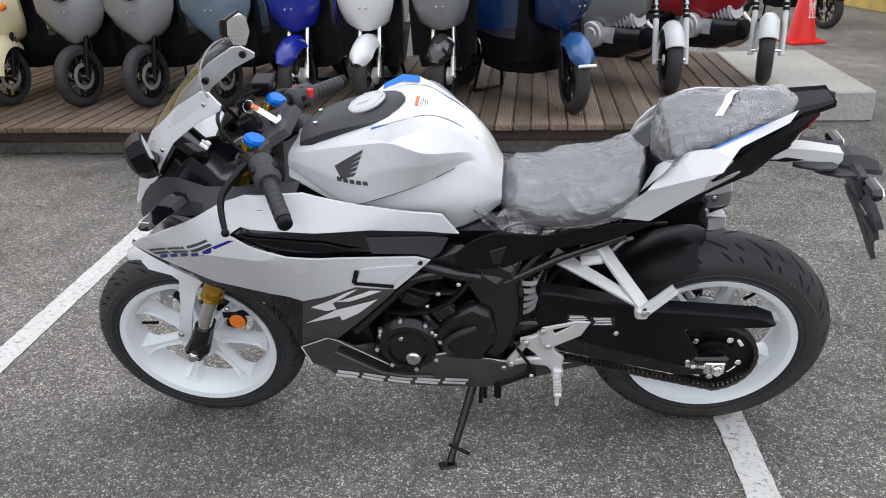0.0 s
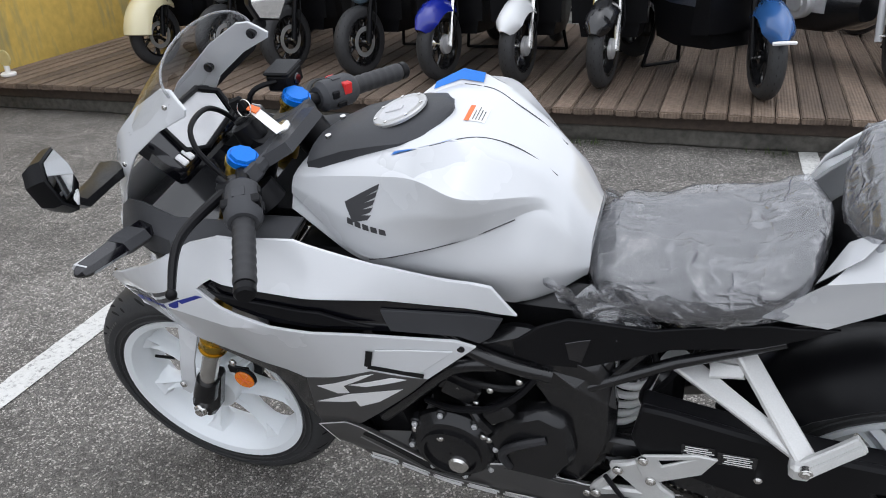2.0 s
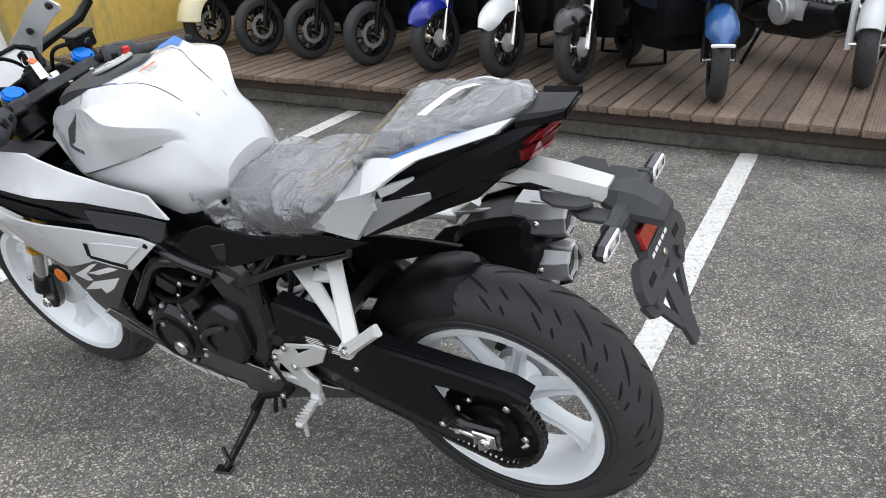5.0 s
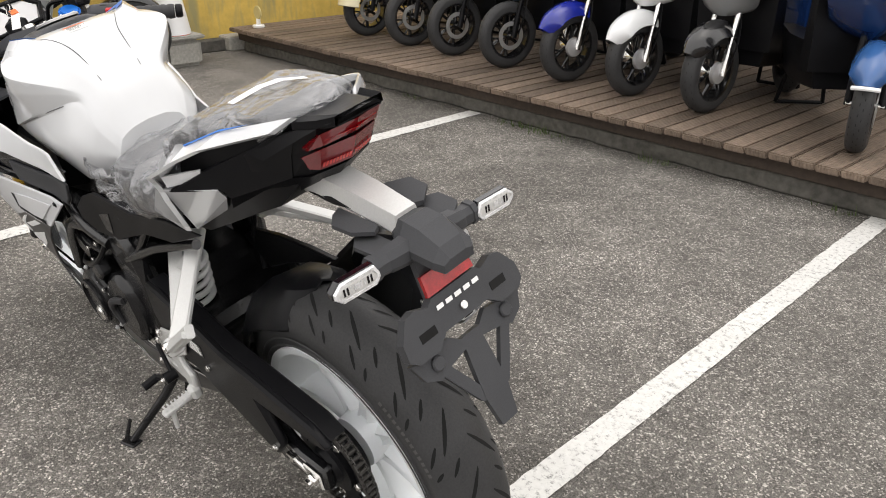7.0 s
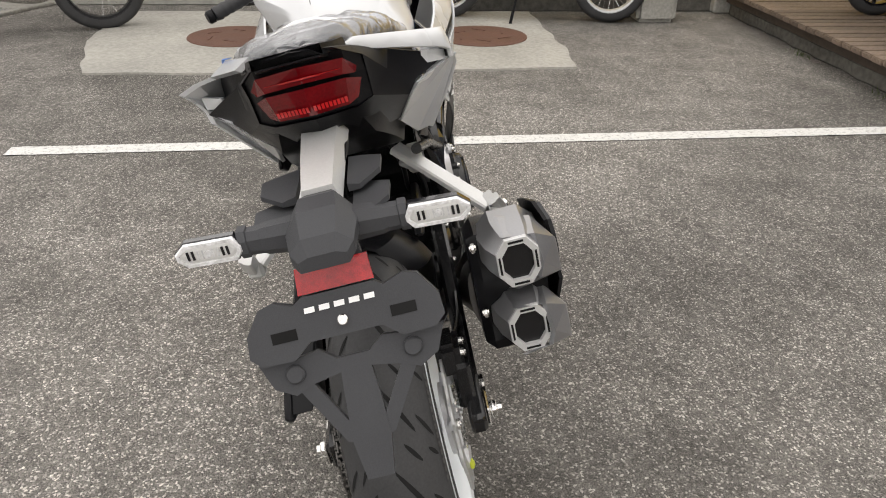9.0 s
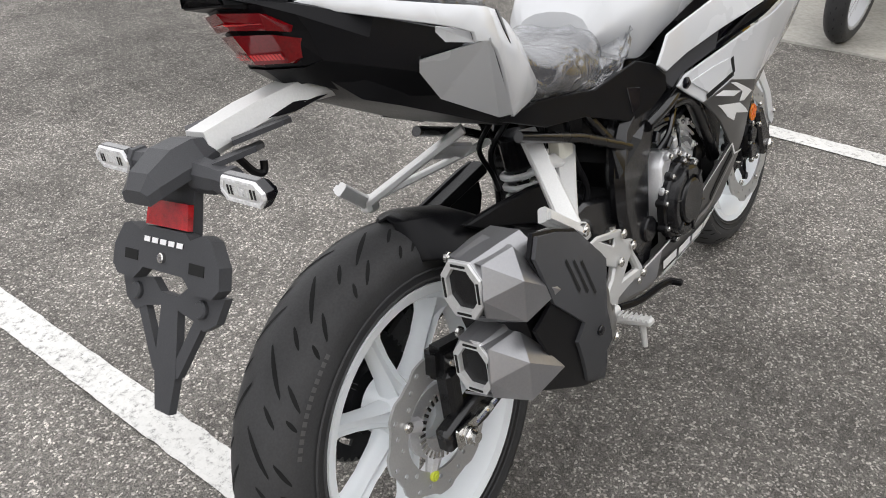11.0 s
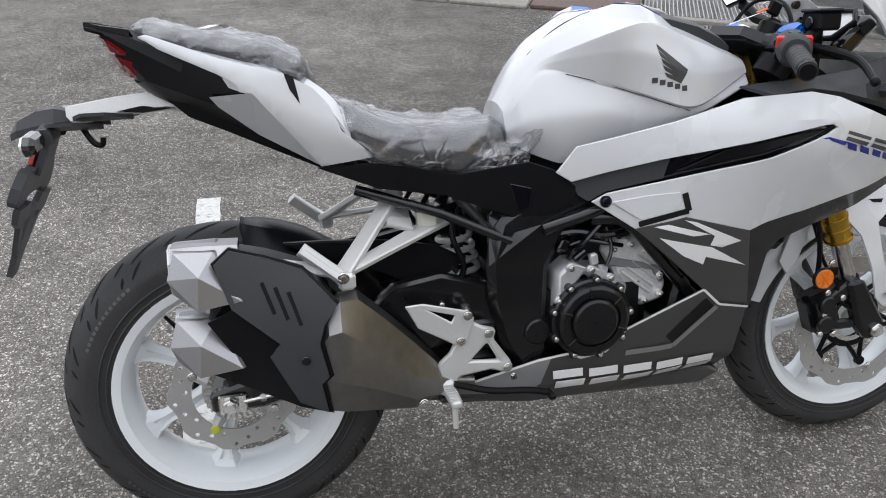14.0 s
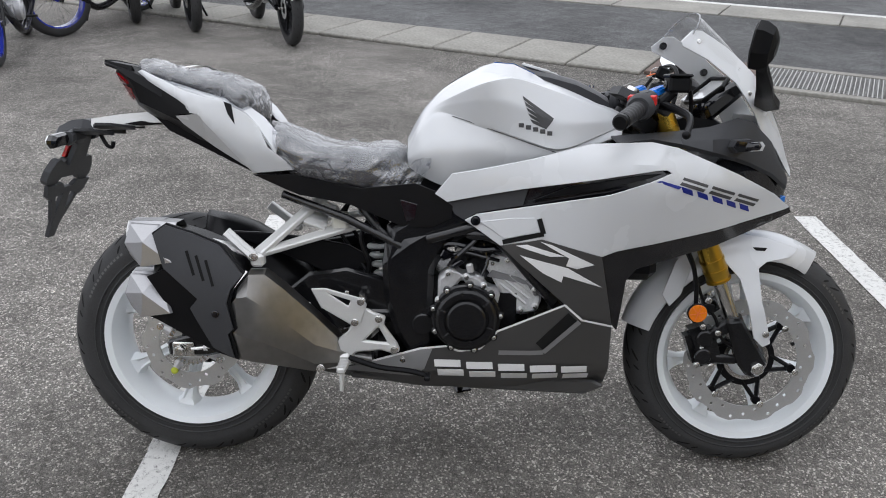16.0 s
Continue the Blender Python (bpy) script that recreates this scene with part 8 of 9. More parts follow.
JETRIM = material("gloss_black_wheel", (0.008, 0.008, 0.009), 0.20, 0.0, 0.1, 300, 8, coat=0.4)


def small_wheel(parent, c, R, w, rim_r, rim_mat, style, m, spokes=6):
    """A wheel on the x axis at c, then turned by m."""
    def put(name, bm, mat, par, label="", smooth=True):
        bmesh.ops.transform(bm, matrix=m, verts=bm.verts)
        return part(name, bm, mat, par, label, smooth)
    bm = bmesh.new()
    prof = [(rim_r, -w * .42)] + [(R - (1 - math.cos(radians(a))) * w * .48, math.sin(radians(a)) * w / 2) for a in range(-75, 76, 15)] + [(rim_r, w * .42)]
    lathe(bm, prof, c, 48, "x")
    ty = put("tyre", bm, RUBBER, parent, "black tyre")
    # groove strips on the tread, coloured as dark as the shade in them
    bm = bmesh.new()
    for k in range(30):
        for s in (-1, 1):
            a = 2 * math.pi * (k + (.5 if s > 0 else 0)) / 30
            q = []
            for t_, da in ((.15, 0), (.85, .09)):
                r = R - (1 - math.cos(t_)) * w * .48 + .0006
                for e in (-.006, .006):
                    aa = a + da + e / R
                    q.append(bm.verts.new((c[0] + s * math.sin(t_) * w / 2, c[1] + r * math.cos(aa), c[2] + r * math.sin(aa))))
            bm.faces.new((q[0], q[1], q[3], q[2]))
    put("tread_groove", bm, GROOVE, ty)
    bm = bmesh.new()
    lathe(bm, [(rim_r + .004, -w * .43), (rim_r + .004, w * .43), (rim_r - .012, w * .38), (rim_r - .016, 0), (rim_r - .012, -w * .38)], c, 40, "x")
    rm = put("rim", bm, rim_mat, parent, "wheel rim")
    bm = bmesh.new()
    lathe(bm, [(.004, -w * .45), (.030, -w * .42), (.030, w * .42), (.004, w * .45)], c, 20, "x")
    put("hub", bm, STEEL if style == "drum" else rim_mat, rm)
    if style == "wire":
        bm = bmesh.new()
        for k in range(28):
            a = 2 * math.pi * k / 28
            s = 1 if k % 2 else -1
            b = a + (.5 if (k // 2) % 2 else -.5)
            tube(bm, [(c[0] + s * w * .3, c[1] + .03 * math.cos(b), c[2] + .03 * math.sin(b)), (c[0], c[1] + (rim_r - .01) * math.cos(a), c[2] + (rim_r - .01) * math.sin(a))], .0016, 4)
        put("wire_spokes", bm, STEEL, rm, "thin wire spokes", False)
    else:
        for k in range(spokes):
            a = 2 * math.pi * k / spokes + .3
            bm = bmesh.new()
            tube(bm, [(c[0], c[1] + .02 * math.cos(a), c[2] + .02 * math.sin(a)), (c[0], c[1] + (rim_r - .008) * math.cos(a + .12), c[2] + (rim_r - .008) * math.sin(a + .12))], [.013, .008], 8)
            for q in (-.20, .20):
                tube(bm, [(c[0] + .012, c[1] + .06 * math.cos(a), c[2] + .06 * math.sin(a)), (c[0] + .006, c[1] + (rim_r - .010) * math.cos(a + q), c[2] + (rim_r - .010) * math.sin(a + q))], [.006, .006], 6)
            put("spoke", bm, rim_mat, rm)
    if style == "disc":
        bm = bmesh.new()
        lathe(bm, [(.05, w * .5), (.09, w * .5), (.09, w * .5 + .004), (.05, w * .5 + .004)], c, 30, "x")
        put("brake_disc", bm, DISC, rm, "steel brake disc")
    if style == "cast":
        bm = bmesh.new()
        lathe(bm, [(.004, -w * .52), (.034, -w * .50), (.036, -w * .40), (.020, -w * .38)], c, 20, "x")
        put("hub_cover", bm, CAST, rm, "silver hub cover")
        bm = bmesh.new()
        lathe(bm, [(.062, w * .46), (.088, w * .46), (.088, w * .46 + .004), (.062, w * .46 + .004)], c, 30, "x")
        put("brake_disc", bm, DISC, rm, "steel brake disc")
    if style == "drum":
        bm = bmesh.new()
        lathe(bm, [(.005, w * .40), (.055, w * .40), (.052, w * .62), (.02, w * .70), (.005, w * .70)], c, 26, "x")
        put("drum_brake", bm, CAST, rm, "silver drum brake")
    return ty


def scooter(place, heading, steer, body_mat, fender_mat, kind, label, style="cast"):
    """A scooter whose front wheel stands at the origin and which faces -y."""
    top = empty("scooter", Matrix.Translation(place) @ Matrix.Rotation(radians(heading), 4, "Z"), label, "scooter", "scooters on the deck")
    R = .205
    turn = Matrix.Rotation(radians(steer), 4, "Z")
    bm = bmesh.new()
    disc(bm, (0, 0, R), .012, .15, 12, "x")
    bmesh.ops.transform(bm, matrix=turn, verts=bm.verts)
    fw = part("front_wheel", bm, STEEL, top, "front wheel of the scooter")
    small_wheel(fw, (0, 0, R), R, .088, .140, JETRIM, style, turn)
    for s in (-1, 1):
        bm = bmesh.new()
        tube(bm, [(s * .066, .0, R), (s * .066, .05, .40), (s * .06, .10, .56)], .014, 10)
        tube(bm, [(s * .066, .005, R - .01), (s * .066, .03, .32)], .018, 10)
        bmesh.ops.transform(bm, matrix=turn, verts=bm.verts)
        part("fork_leg", bm, STEEL if style == "drum" else BLACK, top, "front fork leg")
    bm = bmesh.new()
    tube(bm, curve_pts([(.075, .02, R + .01), (.10, .05, .36), (.07, .10, .50)], 5), .005, 6)
    part("brake_cable", bm, BLACK, top)
    # fender over the wheel
    if fender_mat:
        bm = bmesh.new()
        rings = []
        for a in np.linspace(66, 152, 14):
            t = radians(a)
            ring = []
            for u in (-1, -.85, -.45, 0, .45, .85, 1):
                r = R + .035 + (.03 if kind == "big" else .018) - .075 * abs(u) ** 3
                ring.append(((.078 if a < 135 else .078 - (a - 135) * .0028) * u, r * math.cos(t), R + r * math.sin(t)))
            rings.append(ring + [(p[0] * .95, p[1] * .985, p[2] - .004) for p in ring[::-1]])
        loft(bm, rings)
        bmesh.ops.transform(bm, matrix=turn, verts=bm.verts)
        fd = part("front_fender", bm, fender_mat, top, "glossy front fender", angle=50)
        if kind == "big":
            bm = bmesh.new()
            tube(bm, [(-.05, -.225, .315), (-.02, -.243, .320), (.02, -.243, .320), (.05, -.225, .315)], .009, 8)
            bmesh.ops.transform(bm, matrix=turn, verts=bm.verts)
            part("fender_trim", bm, LETTER, fd, "pale fender edge trim")
    # apron
    prof = {"point": ((.405, .034, -.005), (.43, .100, -.03), (.50, .180, -.06), (.60, .232, -.075), (.72, .245, -.07), (.86, .225, -.03), (.98, .18, .02)),
            "retro": ((.40, .070, .07), (.44, .125, .0), (.52, .165, -.05), (.62, .180, -.085), (.74, .175, -.09), (.86, .155, -.05), (.98, .12, .0)),
            "split": ((.475, .105, -.02), (.50, .135, -.04), (.58, .165, -.065), (.68, .185, -.08), (.80, .190, -.07), (.90, .165, -.03), (.98, .13, .02)),
            "big": ((.46, .09, .04), (.52, .17, -.01), (.62, .215, -.06), (.72, .23, -.09), (.82, .23, -.09), (.92, .20, -.05), (1.02, .15, .0))}[kind]
    bm = bmesh.new()
    rings = []
    for z, hw, y in prof:
        ring = []
        for k in range(13):
            u = -1 + k / 6
            ring.append((hw * u, y + .05 + .085 * abs(u) ** 2.4, z + .02 * abs(u) ** 2))
        back = [(p[0] * .94, p[1] + .05, p[2]) for p in ring[::-1]]
        rings.append(ring + back)
    loft(bm, rings)
    ap = part("front_apron", bm, body_mat, top, "painted front apron", angle=50)
    if kind == "retro":
        bm = bmesh.new()
        rings = []
        for a in np.linspace(55, 170, 12):
            t = radians(a)
            ring = []
            for u in (-1, -.9, -.5, 0, .5, .9, 1):
                r = R + .075 - .085 * abs(u) ** 3
                ring.append((.105 * u, r * math.cos(t) + .01, R + r * math.sin(t)))
            rings.append(ring + [(p[0] * .95, p[1] * .98, p[2] - .006) for p in ring[::-1]])
        loft(bm, rings)
        part("front_fender", bm, body_mat, top, "rounded cream fender", angle=50)
    for s in (-1, 1):
        bm = bmesh.new()
        if kind == "retro":
            disc(bm, (s * .10, -.02, .66), .026, .05, 20, "y", .006)
            part("indicator", bm, ORANGE, ap, "amber round indicator")
        else:
            disc(bm, (s * .020, -.037 if kind != "point" else -.040, .62), .006, .03, 12, "y", .001)
            part("apron_screw", bm, STEEL, ap)
    bm = bmesh.new()
    pts = [Vector((-.055 + .11 * k / 8, -.035 - .0, .715 - .018 * math.sin(math.pi * k / 8))) for k in range(9)]
    tube(bm, pts, .010, 8)
    part("apron_emblem", bm, GLOSS, ap, "black curved emblem bar")
    # inner shield, floor, under-body and rear
    bm = bmesh.new()
    loft(bm, [[(x, y, z) for x in (-w_, w_) for y, z in (((y0, z0), (y1, z1)) if x < 0 else ((y1, z1), (y0, z0)))] for w_, y0, z0, y1, z1 in ((.19, .16, 1.02, .24, 1.02), (.21, .18, .60, .27, .60), (.20, .19, .30, .33, .28))])
    loft(bm, [[(-w_, y, z0), (w_, y, z0), (w_ * .8, y, z1), (-w_ * .8, y, z1)] for y, w_, z0, z1 in ((.22, .19, .42, .22), (.50, .21, .42, .20), (.68, .20, .44, .22))])
    part("leg_shield", bm, BLACK, top, "black leg shield and floor")
    bm = bmesh.new()
    rings = []
    for y, w_, zt, zb in ((.62, .12, .68, .34), (.74, .165, .74, .32), (.95, .175, .76, .40), (1.18, .16, .76, .50), (1.36, .09, .74, .60)):
        rings.append([(w_ * math.copysign(abs(math.cos(a)) ** .6, math.cos(a)), y, (zt + zb) / 2 + (zt - zb) / 2 * math.copysign(abs(math.sin(a)) ** .7, math.sin(a))) for a in (2 * math.pi * k / 18 for k in range(18))])
    loft(bm, rings)
    part("rear_body", bm, body_mat, top, "painted rear body", angle=60)
    bm = bmesh.new()
    rings = []
    for y, w_, zt in ((.66, .10, .77), (.78, .14, .80), (1.05, .14, .80), (1.28, .10, .80)):
        rings.append([(w_ * math.cos(a), y, zt - .03 + .04 * math.sin(a)) for a in (2 * math.pi * k / 16 for k in range(16))])
    loft(bm, rings)
    part("seat", bm, SEAT, top, "black scooter seat", angle=60)
    bm = bmesh.new()
    disc(bm, (0, 1.16, R), .012, .2, 12, "x")
    box(bm, (-.10, 1.02, .26), (.09, .40, .16), .03)
    rw = part("rear_wheel", bm, ENGINE, top, "rear wheel and drive case")
    small_wheel(rw, (0, 1.16, R), R, .09, .128, BLACK, "cast", Matrix())
    bm = bmesh.new()
    for s in (-1, 1):
        tube(bm, [(s * .08, .80, .28), (s * .12, .86, .012)], .011, 8)
    tube(bm, [(-.12, .86, .012), (.12, .86, .012)], .010, 8)
    part("centre_stand", bm, BLACK, top, "black centre stand")
    bm = bmesh.new()
    tube(bm, curve_pts([(-.32, .14, 1.0), (-.16, .06, 1.03), (0, .05, 1.02), (.16, .06, 1.03), (.32, .14, 1.0)], 5), .014, 10)
    box(bm, (0, .05, 1.0), (.22, .12, .10), .03, None, 2)
    part("handlebar", bm, BLACK, top, "black handlebar cover")
    return top


scooter((-3.37, 3.17, DECK_Z), 4, -14, CREAM, None, "retro", "cream retro scooter standing on the wooden deck")
scooter((-2.81, 3.13, DECK_Z), 2, -16, SLATE, None, "point", "slate grey scooter standing on the wooden deck")
scooter((-2.32, 3.10, DECK_Z), 0, -14, SLATE, None, "point", "slate grey scooter beside a grey-blue one")
scooter((-1.79, 3.06, DECK_Z), -2, -14, STEELBLUE, None, "point", "grey-blue scooter standing on the wooden deck")
scooter((-1.27, 3.03, DECK_Z), 0, -12, ROYAL, ROYAL, "split", "royal blue scooter with a matching fender", "drum")
scooter((-.80, 3.01, DECK_Z), 2, -10, SNOW, SNOW, "split", "white scooter with a white front fender", "drum")
scooter((-.33, 2.98, DECK_Z), 2, -8, SLATE, JET, "split", "dark grey scooter with a glossy black fender", "drum")
scooter((.47, 2.85, DECK_Z), 40, -24, NAVYPAINT, PALEBLUE, "big", "large navy blue scooter parked at an angle", "disc")


def small_bike(place, heading, steer, name, label, group, R, tank_mat, rim_mat, style, fork_mat, fender_mat, length=1.20, round_light=True, tall=0.0):
    """A small motorcycle, front wheel at the origin, facing -y."""
    top = empty(name, Matrix.Translation(place) @ Matrix.Rotation(radians(heading), 4, "Z"), label, "motorcycle", group)
    turn = Matrix.Rotation(radians(steer), 4, "Z")
    tw = .10 if R < .28 else .09
    bm = bmesh.new()
    disc(bm, (0, 0, R), .010, .19, 12, "x")
    bmesh.ops.transform(bm, matrix=turn, verts=bm.verts)
    fw = part("front_wheel", bm, STEEL, top, "front wheel")
    small_wheel(fw, (0, 0, R), R, tw, R - .075, rim_mat, style, turn, 5)
    for s in (-1, 1):
        bm = bmesh.new()
        tube(bm, [(s * .095, .0, R - .03), (s * .095, .09, R + .24)], .019, 12)
        tube(bm, [(s * .095, .09, R + .24), (s * .095, .24, .86 + tall)], .013, 12)
        bmesh.ops.transform(bm, matrix=turn, verts=bm.verts)
        part("fork_leg", bm, ENGINE if group.endswith("road") else fork_mat, top, "front fork leg")
        bm = bmesh.new()
        for k in range(7):
            tube(bm, [(s * .095, .100 + k * .012, R + .245 + k * .028), (s * .095, .106 + k * .012, R + .265 + k * .028)], .023, 12)
        bmesh.ops.transform(bm, matrix=turn, verts=bm.verts)
        part("fork_boot", bm, BLACK, top, "ribbed black fork boot")
    bm = bmesh.new()
    rings = []
    for a in np.linspace(50, 150, 12):
        t = radians(a)
        ring = []
        for u in (-1, -.9, -.5, 0, .5, .9, 1):
            r = R + .03 - .05 * abs(u) ** 3
            ring.append((tw * .62 * u, r * math.cos(t), R + r * math.sin(t)))
        rings.append(ring + [(p[0] * .94, p[1] * .985, p[2] - .005) for p in ring[::-1]])
    loft(bm, rings)
    bmesh.ops.transform(bm, matrix=turn, verts=bm.verts)
    part("front_fender", bm, fender_mat, top, "short front fender", angle=50)
    if round_light:
        bm = bmesh.new()
        lathe(bm, [(.005, .0), (.075, .0), (.085, .01), (.085, .05), (.06, .09), (.005, .10)], (0, .06, .80 + tall), 28)
        hl = part("headlight", bm, STEEL, top, "round headlight")
        bm = bmesh.new()
        disc(bm, (0, .058, .80 + tall), .074, .006, 28)
        part("lens", bm, LENS, hl, "clear headlight lens")
    bm = bmesh.new()
    tube(bm, curve_pts([(-.34, .30, .98 + tall), (-.20, .22, 1.0 + tall), (0, .21, .93 + tall), (.20, .22, 1.0 + tall), (.34, .30, .98 + tall)], 5), .012, 10)
    part("handlebar", bm, BLACK, top, "black handlebar")
    bm = bmesh.new()
    rings = []
    for y, w_, zt, zb in ((.24, .05, .78, .66), (.34, .11, .84, .60), (.50, .12, .84, .58), (.68, .09, .76, .58), (.80, .05, .70, .60)):
        rings.append([(w_ * math.cos(a), y, tall + (zt + zb) / 2 + (zt - zb) / 2 * math.sin(a)) for a in (2 * math.pi * k / 18 for k in range(18))])
    loft(bm, rings)
    tk = part("fuel_tank", bm, tank_mat, top, "painted fuel tank", angle=60)
    for s in (-1, 1):
        bm = bmesh.new()
        for k in range(5):
            box(bm, (s * .122, .40 + k * .028, tall + .70), (.004, .020, .022))
        part("lettering_bar", bm, LETTER if tank_mat is CRIMSON else INK, tk)
    bm = bmesh.new()
    rings = []
    for y, w_, zt in ((.66, .08, .76), (.80, .12, .77), (1.05, .12, .78), (1.25, .10, .80)):
        rings.append([(w_ * math.cos(a), y, tall + zt - .03 + .04 * math.sin(a)) for a in (2 * math.pi * k / 16 for k in range(16))])
    loft(bm, rings)
    part("seat", bm, SEAT, top, "black seat", angle=60)
    if group == "small motorcycles":
        bm = bmesh.new()
        rings = []
        for y, w_, zt, zb in ((.20, .045, .72, .50), (.30, .085, .74, .42), (.46, .105, .68, .35), (.70, .11, .60, .36), (.95, .12, .60, .40), (1.20, .09, .66, .50)):
            rings.append([(w_ * math.copysign(abs(math.cos(a)) ** .6, math.cos(a)), y, (zt + zb) / 2 + (zt - zb) / 2 * math.sin(a)) for a in (2 * math.pi * k / 18 for k in range(18))])
        loft(bm, rings)
        part("body_shell", bm, tank_mat, top, "painted pressed body shell", angle=60)
        bm = bmesh.new()
        rings = []
        for y, w_, zt, zb in ((.20, .08, .40, .26), (.40, .10, .42, .18), (.75, .10, .42, .16), (1.0, .08, .40, .22)):
            rings.append([(w_ * math.copysign(abs(math.cos(a)) ** .6, math.cos(a)), y, (zt + zb) / 2 + (zt - zb) / 2 * math.sin(a)) for a in (2 * math.pi * k / 16 for k in range(16))])
        loft(bm, rings)
        part("underbody", bm, ENGINE, top, "dark engine bay and frame", angle=60)
    bm = bmesh.new()
    box(bm, (0, .52, .34), (.20, .34, .18), .04, None, 2)
    en = part("engine", bm, CAST, top, "grey aluminium engine")
    bm = bmesh.new()
    tube(bm, [(0, .44, .42), (0, .26, .46)], .065, 18)
    part("cylinder", bm, CAST, en)
    for k in range(5):
        bm = bmesh.new()
        tube(bm, [(0, .40 - k * .03, .43 + k * .005), (0, .39 - k * .03, .432 + k * .005)], .078, 18)
        part("fin", bm, CAST, en)
    for q in (.125, -.125):
        bm = bmesh.new()
        disc(bm, (q, .54, .34), .088, .06, 26, "x", .01)
        disc(bm, (q * 1.18, .54, .34), .05, .03, 20, "x", .006)
        part("side_case", bm, CAST, en, "round engine side case")
    bm = bmesh.new()
    tube(bm, [(0, .22, .82 + tall), (0, .34, .58 + tall * .7), (0, .62, .52), (0, .78, .42)], .026, 12)
    for s in (-1, 1):
        tube(bm, [(s * .10, .74, .40), (s * .11, length, R)], .018, 10)
        tube(bm, [(s * .11, length - .02, R + .02), (s * .11, .98, .70 + tall)], .020, 10)
    part("frame", bm, BLACK, top, "black frame and swingarm")
    bm = bmesh.new()
    tube(bm, curve_pts([(.06, .26, .42), (.13, .22, .30), (.15, .40, .20), (.15, .75, .26), (.16, 1.05, .38), (.16, 1.22, .44)], 6), .030, 14)
    part("exhaust", bm, ENGINE if group.endswith("road") else STEEL, top, "curved exhaust pipe")
    bm = bmesh.new()
    disc(bm, (0, length, R), .012, .20, 12, "x")
    rw = part("rear_wheel", bm, STEEL, top, "rear wheel")
    small_wheel(rw, (0, length, R), R, tw + .01, R - .075, rim_mat, style, Matrix(), 5)
    bm = bmesh.new()
    rings = []
    for a in np.linspace(20, 110, 10):
        t = radians(a)
        ring = [((tw * .6) * u, length + (R + .04 - .04 * abs(u) ** 3) * math.cos(t), R + (R + .04 - .04 * abs(u) ** 3) * math.sin(t)) for u in (-1, -.8, -.4, 0, .4, .8, 1)]
        rings.append(ring + [(p[0] * .94, p[1], p[2] - .006) for p in ring[::-1]])
    loft(bm, rings)
    part("rear_fender", bm, fender_mat, top, "rear fender", angle=50)
    bm = bmesh.new()
    tube(bm, [(-.10, .66, .30), (-.22, .72, .012)], .011, 8)
    part("side_stand", bm, BLACK, top, "black side stand")
    for s in (-1, 1):
        bm = bmesh.new()
        tube(bm, [(s * .09, .60, .27), (s * .24, .62, .27)], .010, 8)
        part("foot_peg", bm, BLACK, top)
    return top


small_bike((1.10, 3.34, DECK_Z), 46, -46, "motorcycle", "grey small motorcycle with white fork legs on the deck", "small motorcycles", .215, MIDGREY, BLACK, "cast", SILVERPAINT, SILVERPAINT, 1.15)
small_bike((1.76, 3.62, DECK_Z), 40, -54, "motorcycle", "crimson small motorcycle with a silver front fender", "small motorcycles", .215, CRIMSON, BLACK, "cast", SILVERPAINT, SILVERPAINT, 1.15)
small_bike((-4.05, -.20, .012), -92, -6, "motorcycle", "small silver motorcycle parked on the concrete patch", "motorcycles by the wall", .27, JET, SILVERPAINT, "wire", STEEL, SILVERPAINT, 1.20)
small_bike((-4.15, 1.62, 0), 172, -4, "motorcycle", "small motorcycle with wire wheels by the yellow wall", "motorcycles by the wall", .27, JET, SILVERPAINT, "wire", STEEL, JET, 1.20)
small_bike((-3.92, -1.95, 0), 200, 0, "motorcycle", "black motorcycle with a tall front wheel by the wall", "motorcycles by the wall", .30, JET, BLACK, "wire", BLACK, JET, 1.35)
small_bike((3.62, -4.05, 0), 200, 0, "trail_bike", "blue trail bike with wire wheels and blue rims", "motorcycles by the road", .33, ROYAL, ROYAL, "wire", BLACK, ROYAL, 1.35, False, .10)
small_bike((3.72, -5.25, 0), 172, -26, "trail_bike", "blue trail bike with bright blue wheel rims", "motorcycles by the road", .33, ROYAL, ROYAL, "wire", BLACK, ROYAL, 1.35, False, .10)
small_bike((3.97, -7.21, 0), 27, 0, "motorcycle", "dark motorcycle parked near the gutter", "motorcycles by the road", .29, JET, BLACK, "disc", BLACK, JET, 1.35, False)
small_bike((3.26, -6.84, 0), 27, 0, "motorcycle", "dark sports motorcycle parked near the gutter", "motorcycles by the road", .30, JET, BLACK, "disc", BLACK, JET, 1.35, False)
small_bike((2.25, -6.35, 0), 27, 0, "motorcycle", "white and black motorcycle on a stand near the gutter", "motorcycles by the road", .31, SNOW, BLACK, "disc", STEEL, SNOW, 1.38, False)
scooter((3.35, 7.3, 0), 40, -10, JET, JET, "split", "black scooter parked by the yellow wall")


def cone_text(parent):
    cu = bpy.data.curves.new("cone_text", "FONT")
    cu.body = "\u4e57\n\u308a\n\u5165\n\u308c\n\u7981\n\u6b62"
    cu.size, cu.align_x, cu.space_line = .085, "CENTER", .82
    cu.extrude = .001
    tmp = new("cone_text", cu)
    me = bpy.data.meshes.new_from_object(tmp.evaluated_get(bpy.context.evaluated_depsgraph_get()))
    bpy.data.objects.remove(tmp)
    me.materials.append(PAPER)
    ob = new("lettering", me)
    ob.parent = parent
    ob.matrix_local = Matrix.Translation((0, -.092, .60)) @ Matrix.Rotation(radians(-9), 4, "X") @ Matrix.Rotation(radians(90), 4, "X")
    return ob


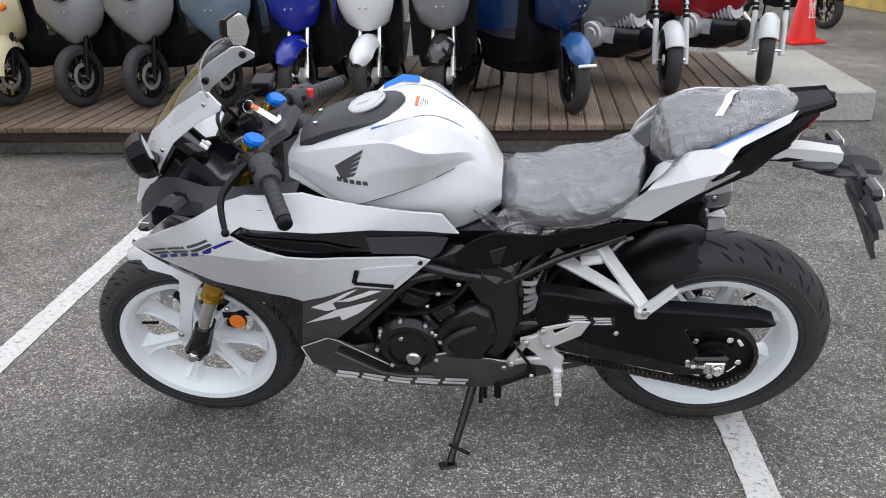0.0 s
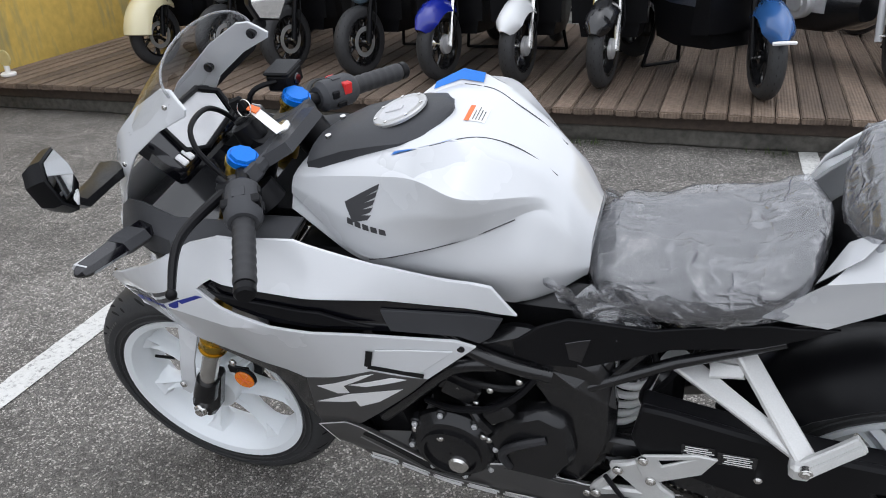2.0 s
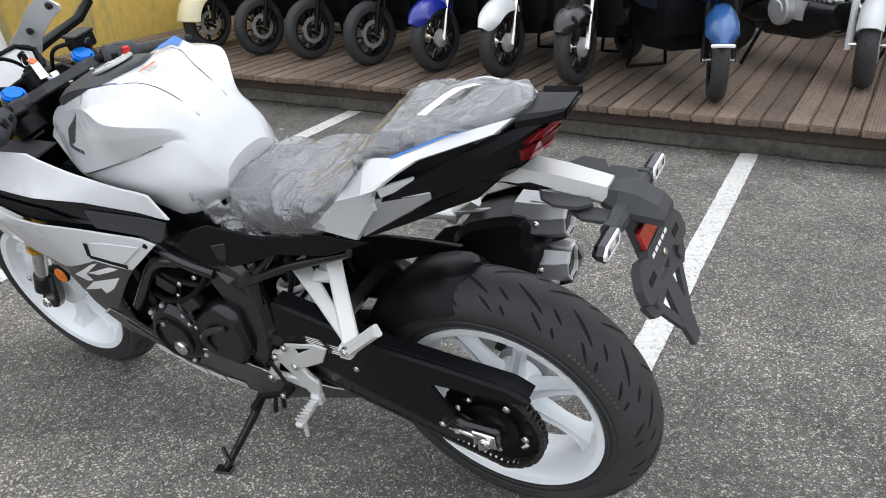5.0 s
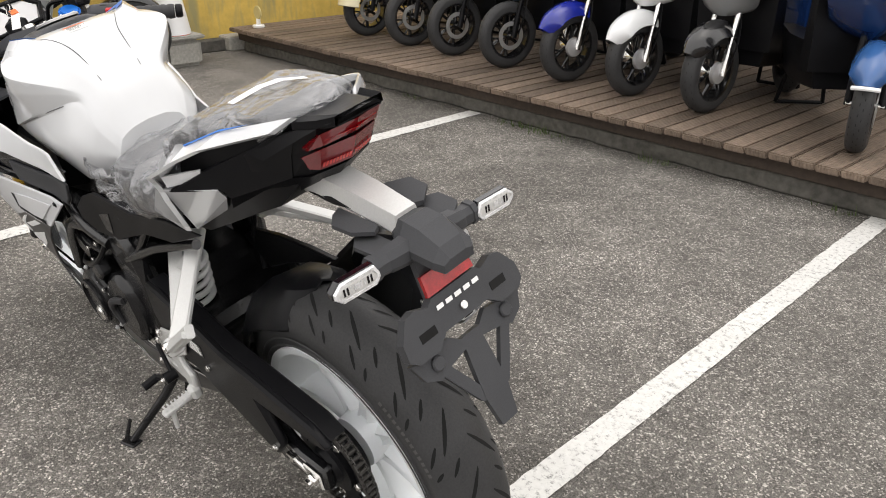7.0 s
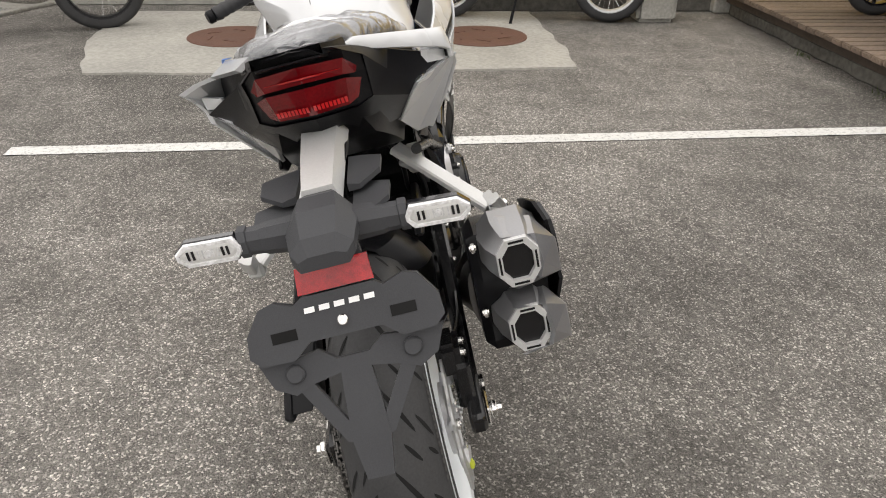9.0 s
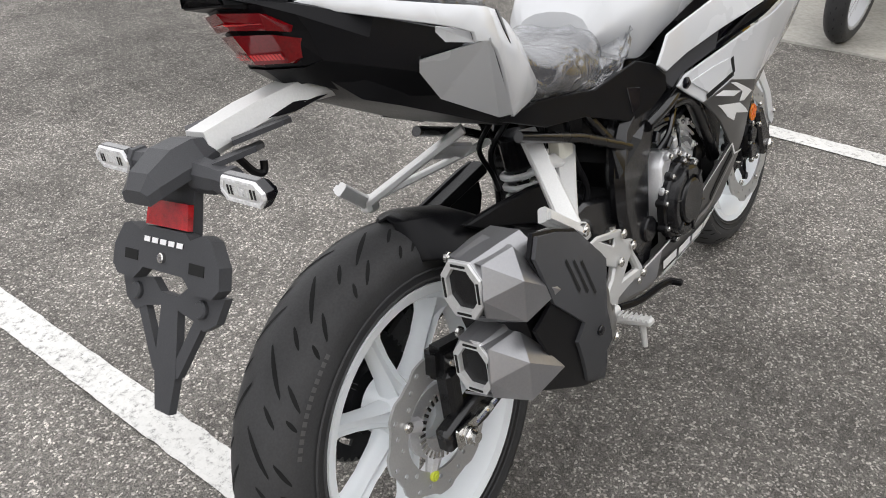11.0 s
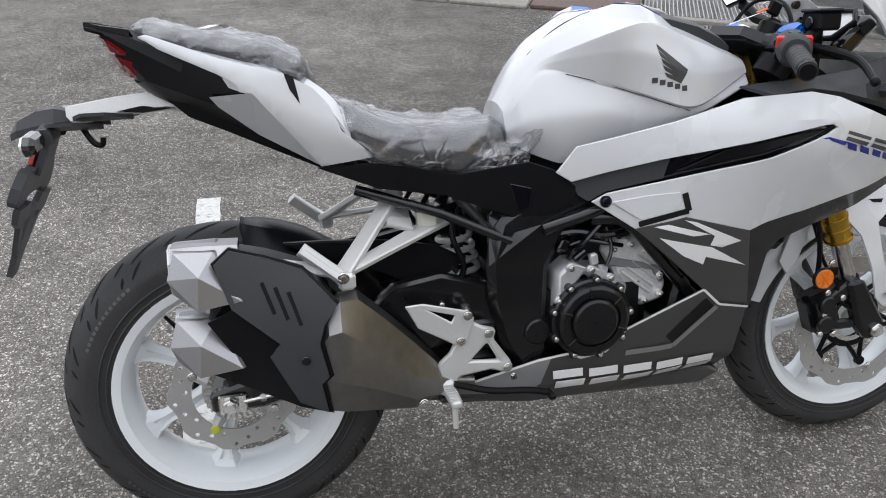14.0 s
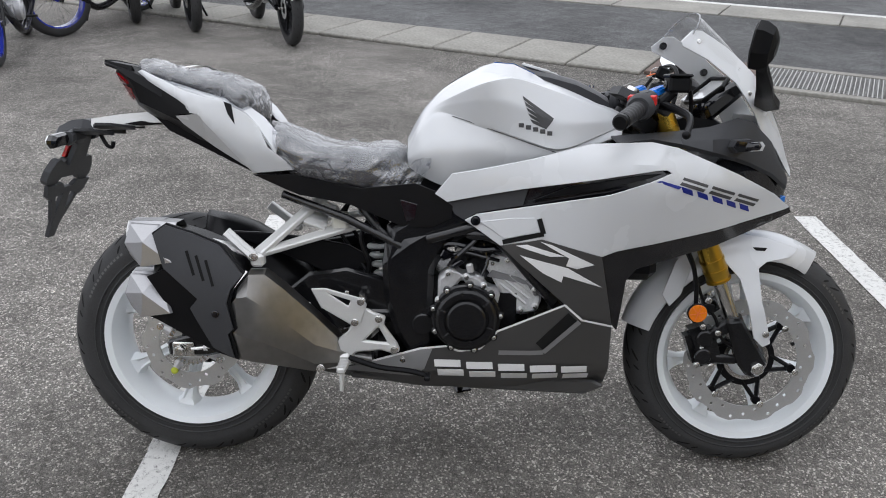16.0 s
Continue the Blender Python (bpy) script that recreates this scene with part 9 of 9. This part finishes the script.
def traffic_cone(place, turn, label, mat, words):
    top = empty("traffic_cone", Matrix.Translation(place) @ Matrix.Rotation(radians(turn), 4, "Z"), label, "traffic cone")
    bm = bmesh.new()
    lathe(bm, [(.012, .72), (.028, .70), (.135, .03), (.120, .03), (.012, .66)], (0, 0, 0), 36, "z")
    part("cone_body", bm, mat, top, "tapered plastic cone")
    bm = bmesh.new()
    box(bm, (0, 0, .016), (.36, .36, .03), .012, None, 2)
    part("base", bm, mat if words else CONCRETE, top)
    if words:
        cone_text(top)
    else:
        bm = bmesh.new()
        lathe(bm, [(.060, .52), (.137, .035), (.139, .035), (.062, .52)], (0, 0, 0), 36, "z")
        part("white_band", bm, LETTER, top, "white reflective band")
    return top


traffic_cone((2.86, 6.45, 0), 12, "red traffic cone with white Japanese lettering", CONE, True)
traffic_cone((-4.28, 1.98, .20), 0, "red and white traffic cone on a concrete block", CONE, False)
bm = bmesh.new()
t = bmesh.new()
box(t, (-4.28, 1.98, .10), (.34, .30, .20), .03, None, 2)
merge(bm, t)
tagged(part("concrete_block", bm, CONCRETE), "rough concrete block at the foot of the yellow wall", "block")
bm = bmesh.new()
disc(bm, (-4.30, 2.74, DECK_Z + .012), .05, .024, 24, "z", .006)
tube(bm, [(-4.30, 2.74, DECK_Z + .02), (-4.30, 2.74, DECK_Z + .07)], .018, 14)
foot_ob = part("marker_base", bm, PAPER)
tagged(foot_ob, "small white round marker standing on the deck corner", "marker")
bm = bmesh.new()
disc(bm, (-4.30, 2.74, DECK_Z + .12), .055, .014, 28, "y", .004)
part("marker_disc", bm, material("faded_yellow_reflector", (.55, .47, .22), .4), foot_ob, "faded yellow reflector disc")

# grass tufts and moss at the foot of the deck base
bm = bmesh.new()
for cx_, n_ in ((-1.25, 60), (-1.05, 36), (-.35, 22), (-3.1, 26), (-2.2, 16), (.55, 14)):
    for k in range(n_):
        x, y = cx_ + random.gauss(0, .07), 2.63 - abs(random.gauss(0, .03))
        h, a = random.uniform(.015, .05), random.uniform(0, 6.28)
        d = Vector((math.cos(a), math.sin(a), 0))
        p = Vector((x, y, 0))
        vs = [bm.verts.new(p + d.cross(Vector((0, 0, 1))) * .003), bm.verts.new(p - d.cross(Vector((0, 0, 1))) * .003), bm.verts.new(p + d * h * .5 + Vector((0, 0, h)))]
        bm.faces.new(vs)
tagged(part("grass_tufts", bm, material("small_weeds", (.07, .10, .03), .8, 0, .3, 80, 10), smooth=False), "small green weeds along the foot of the deck", "weeds", kind="stuff")
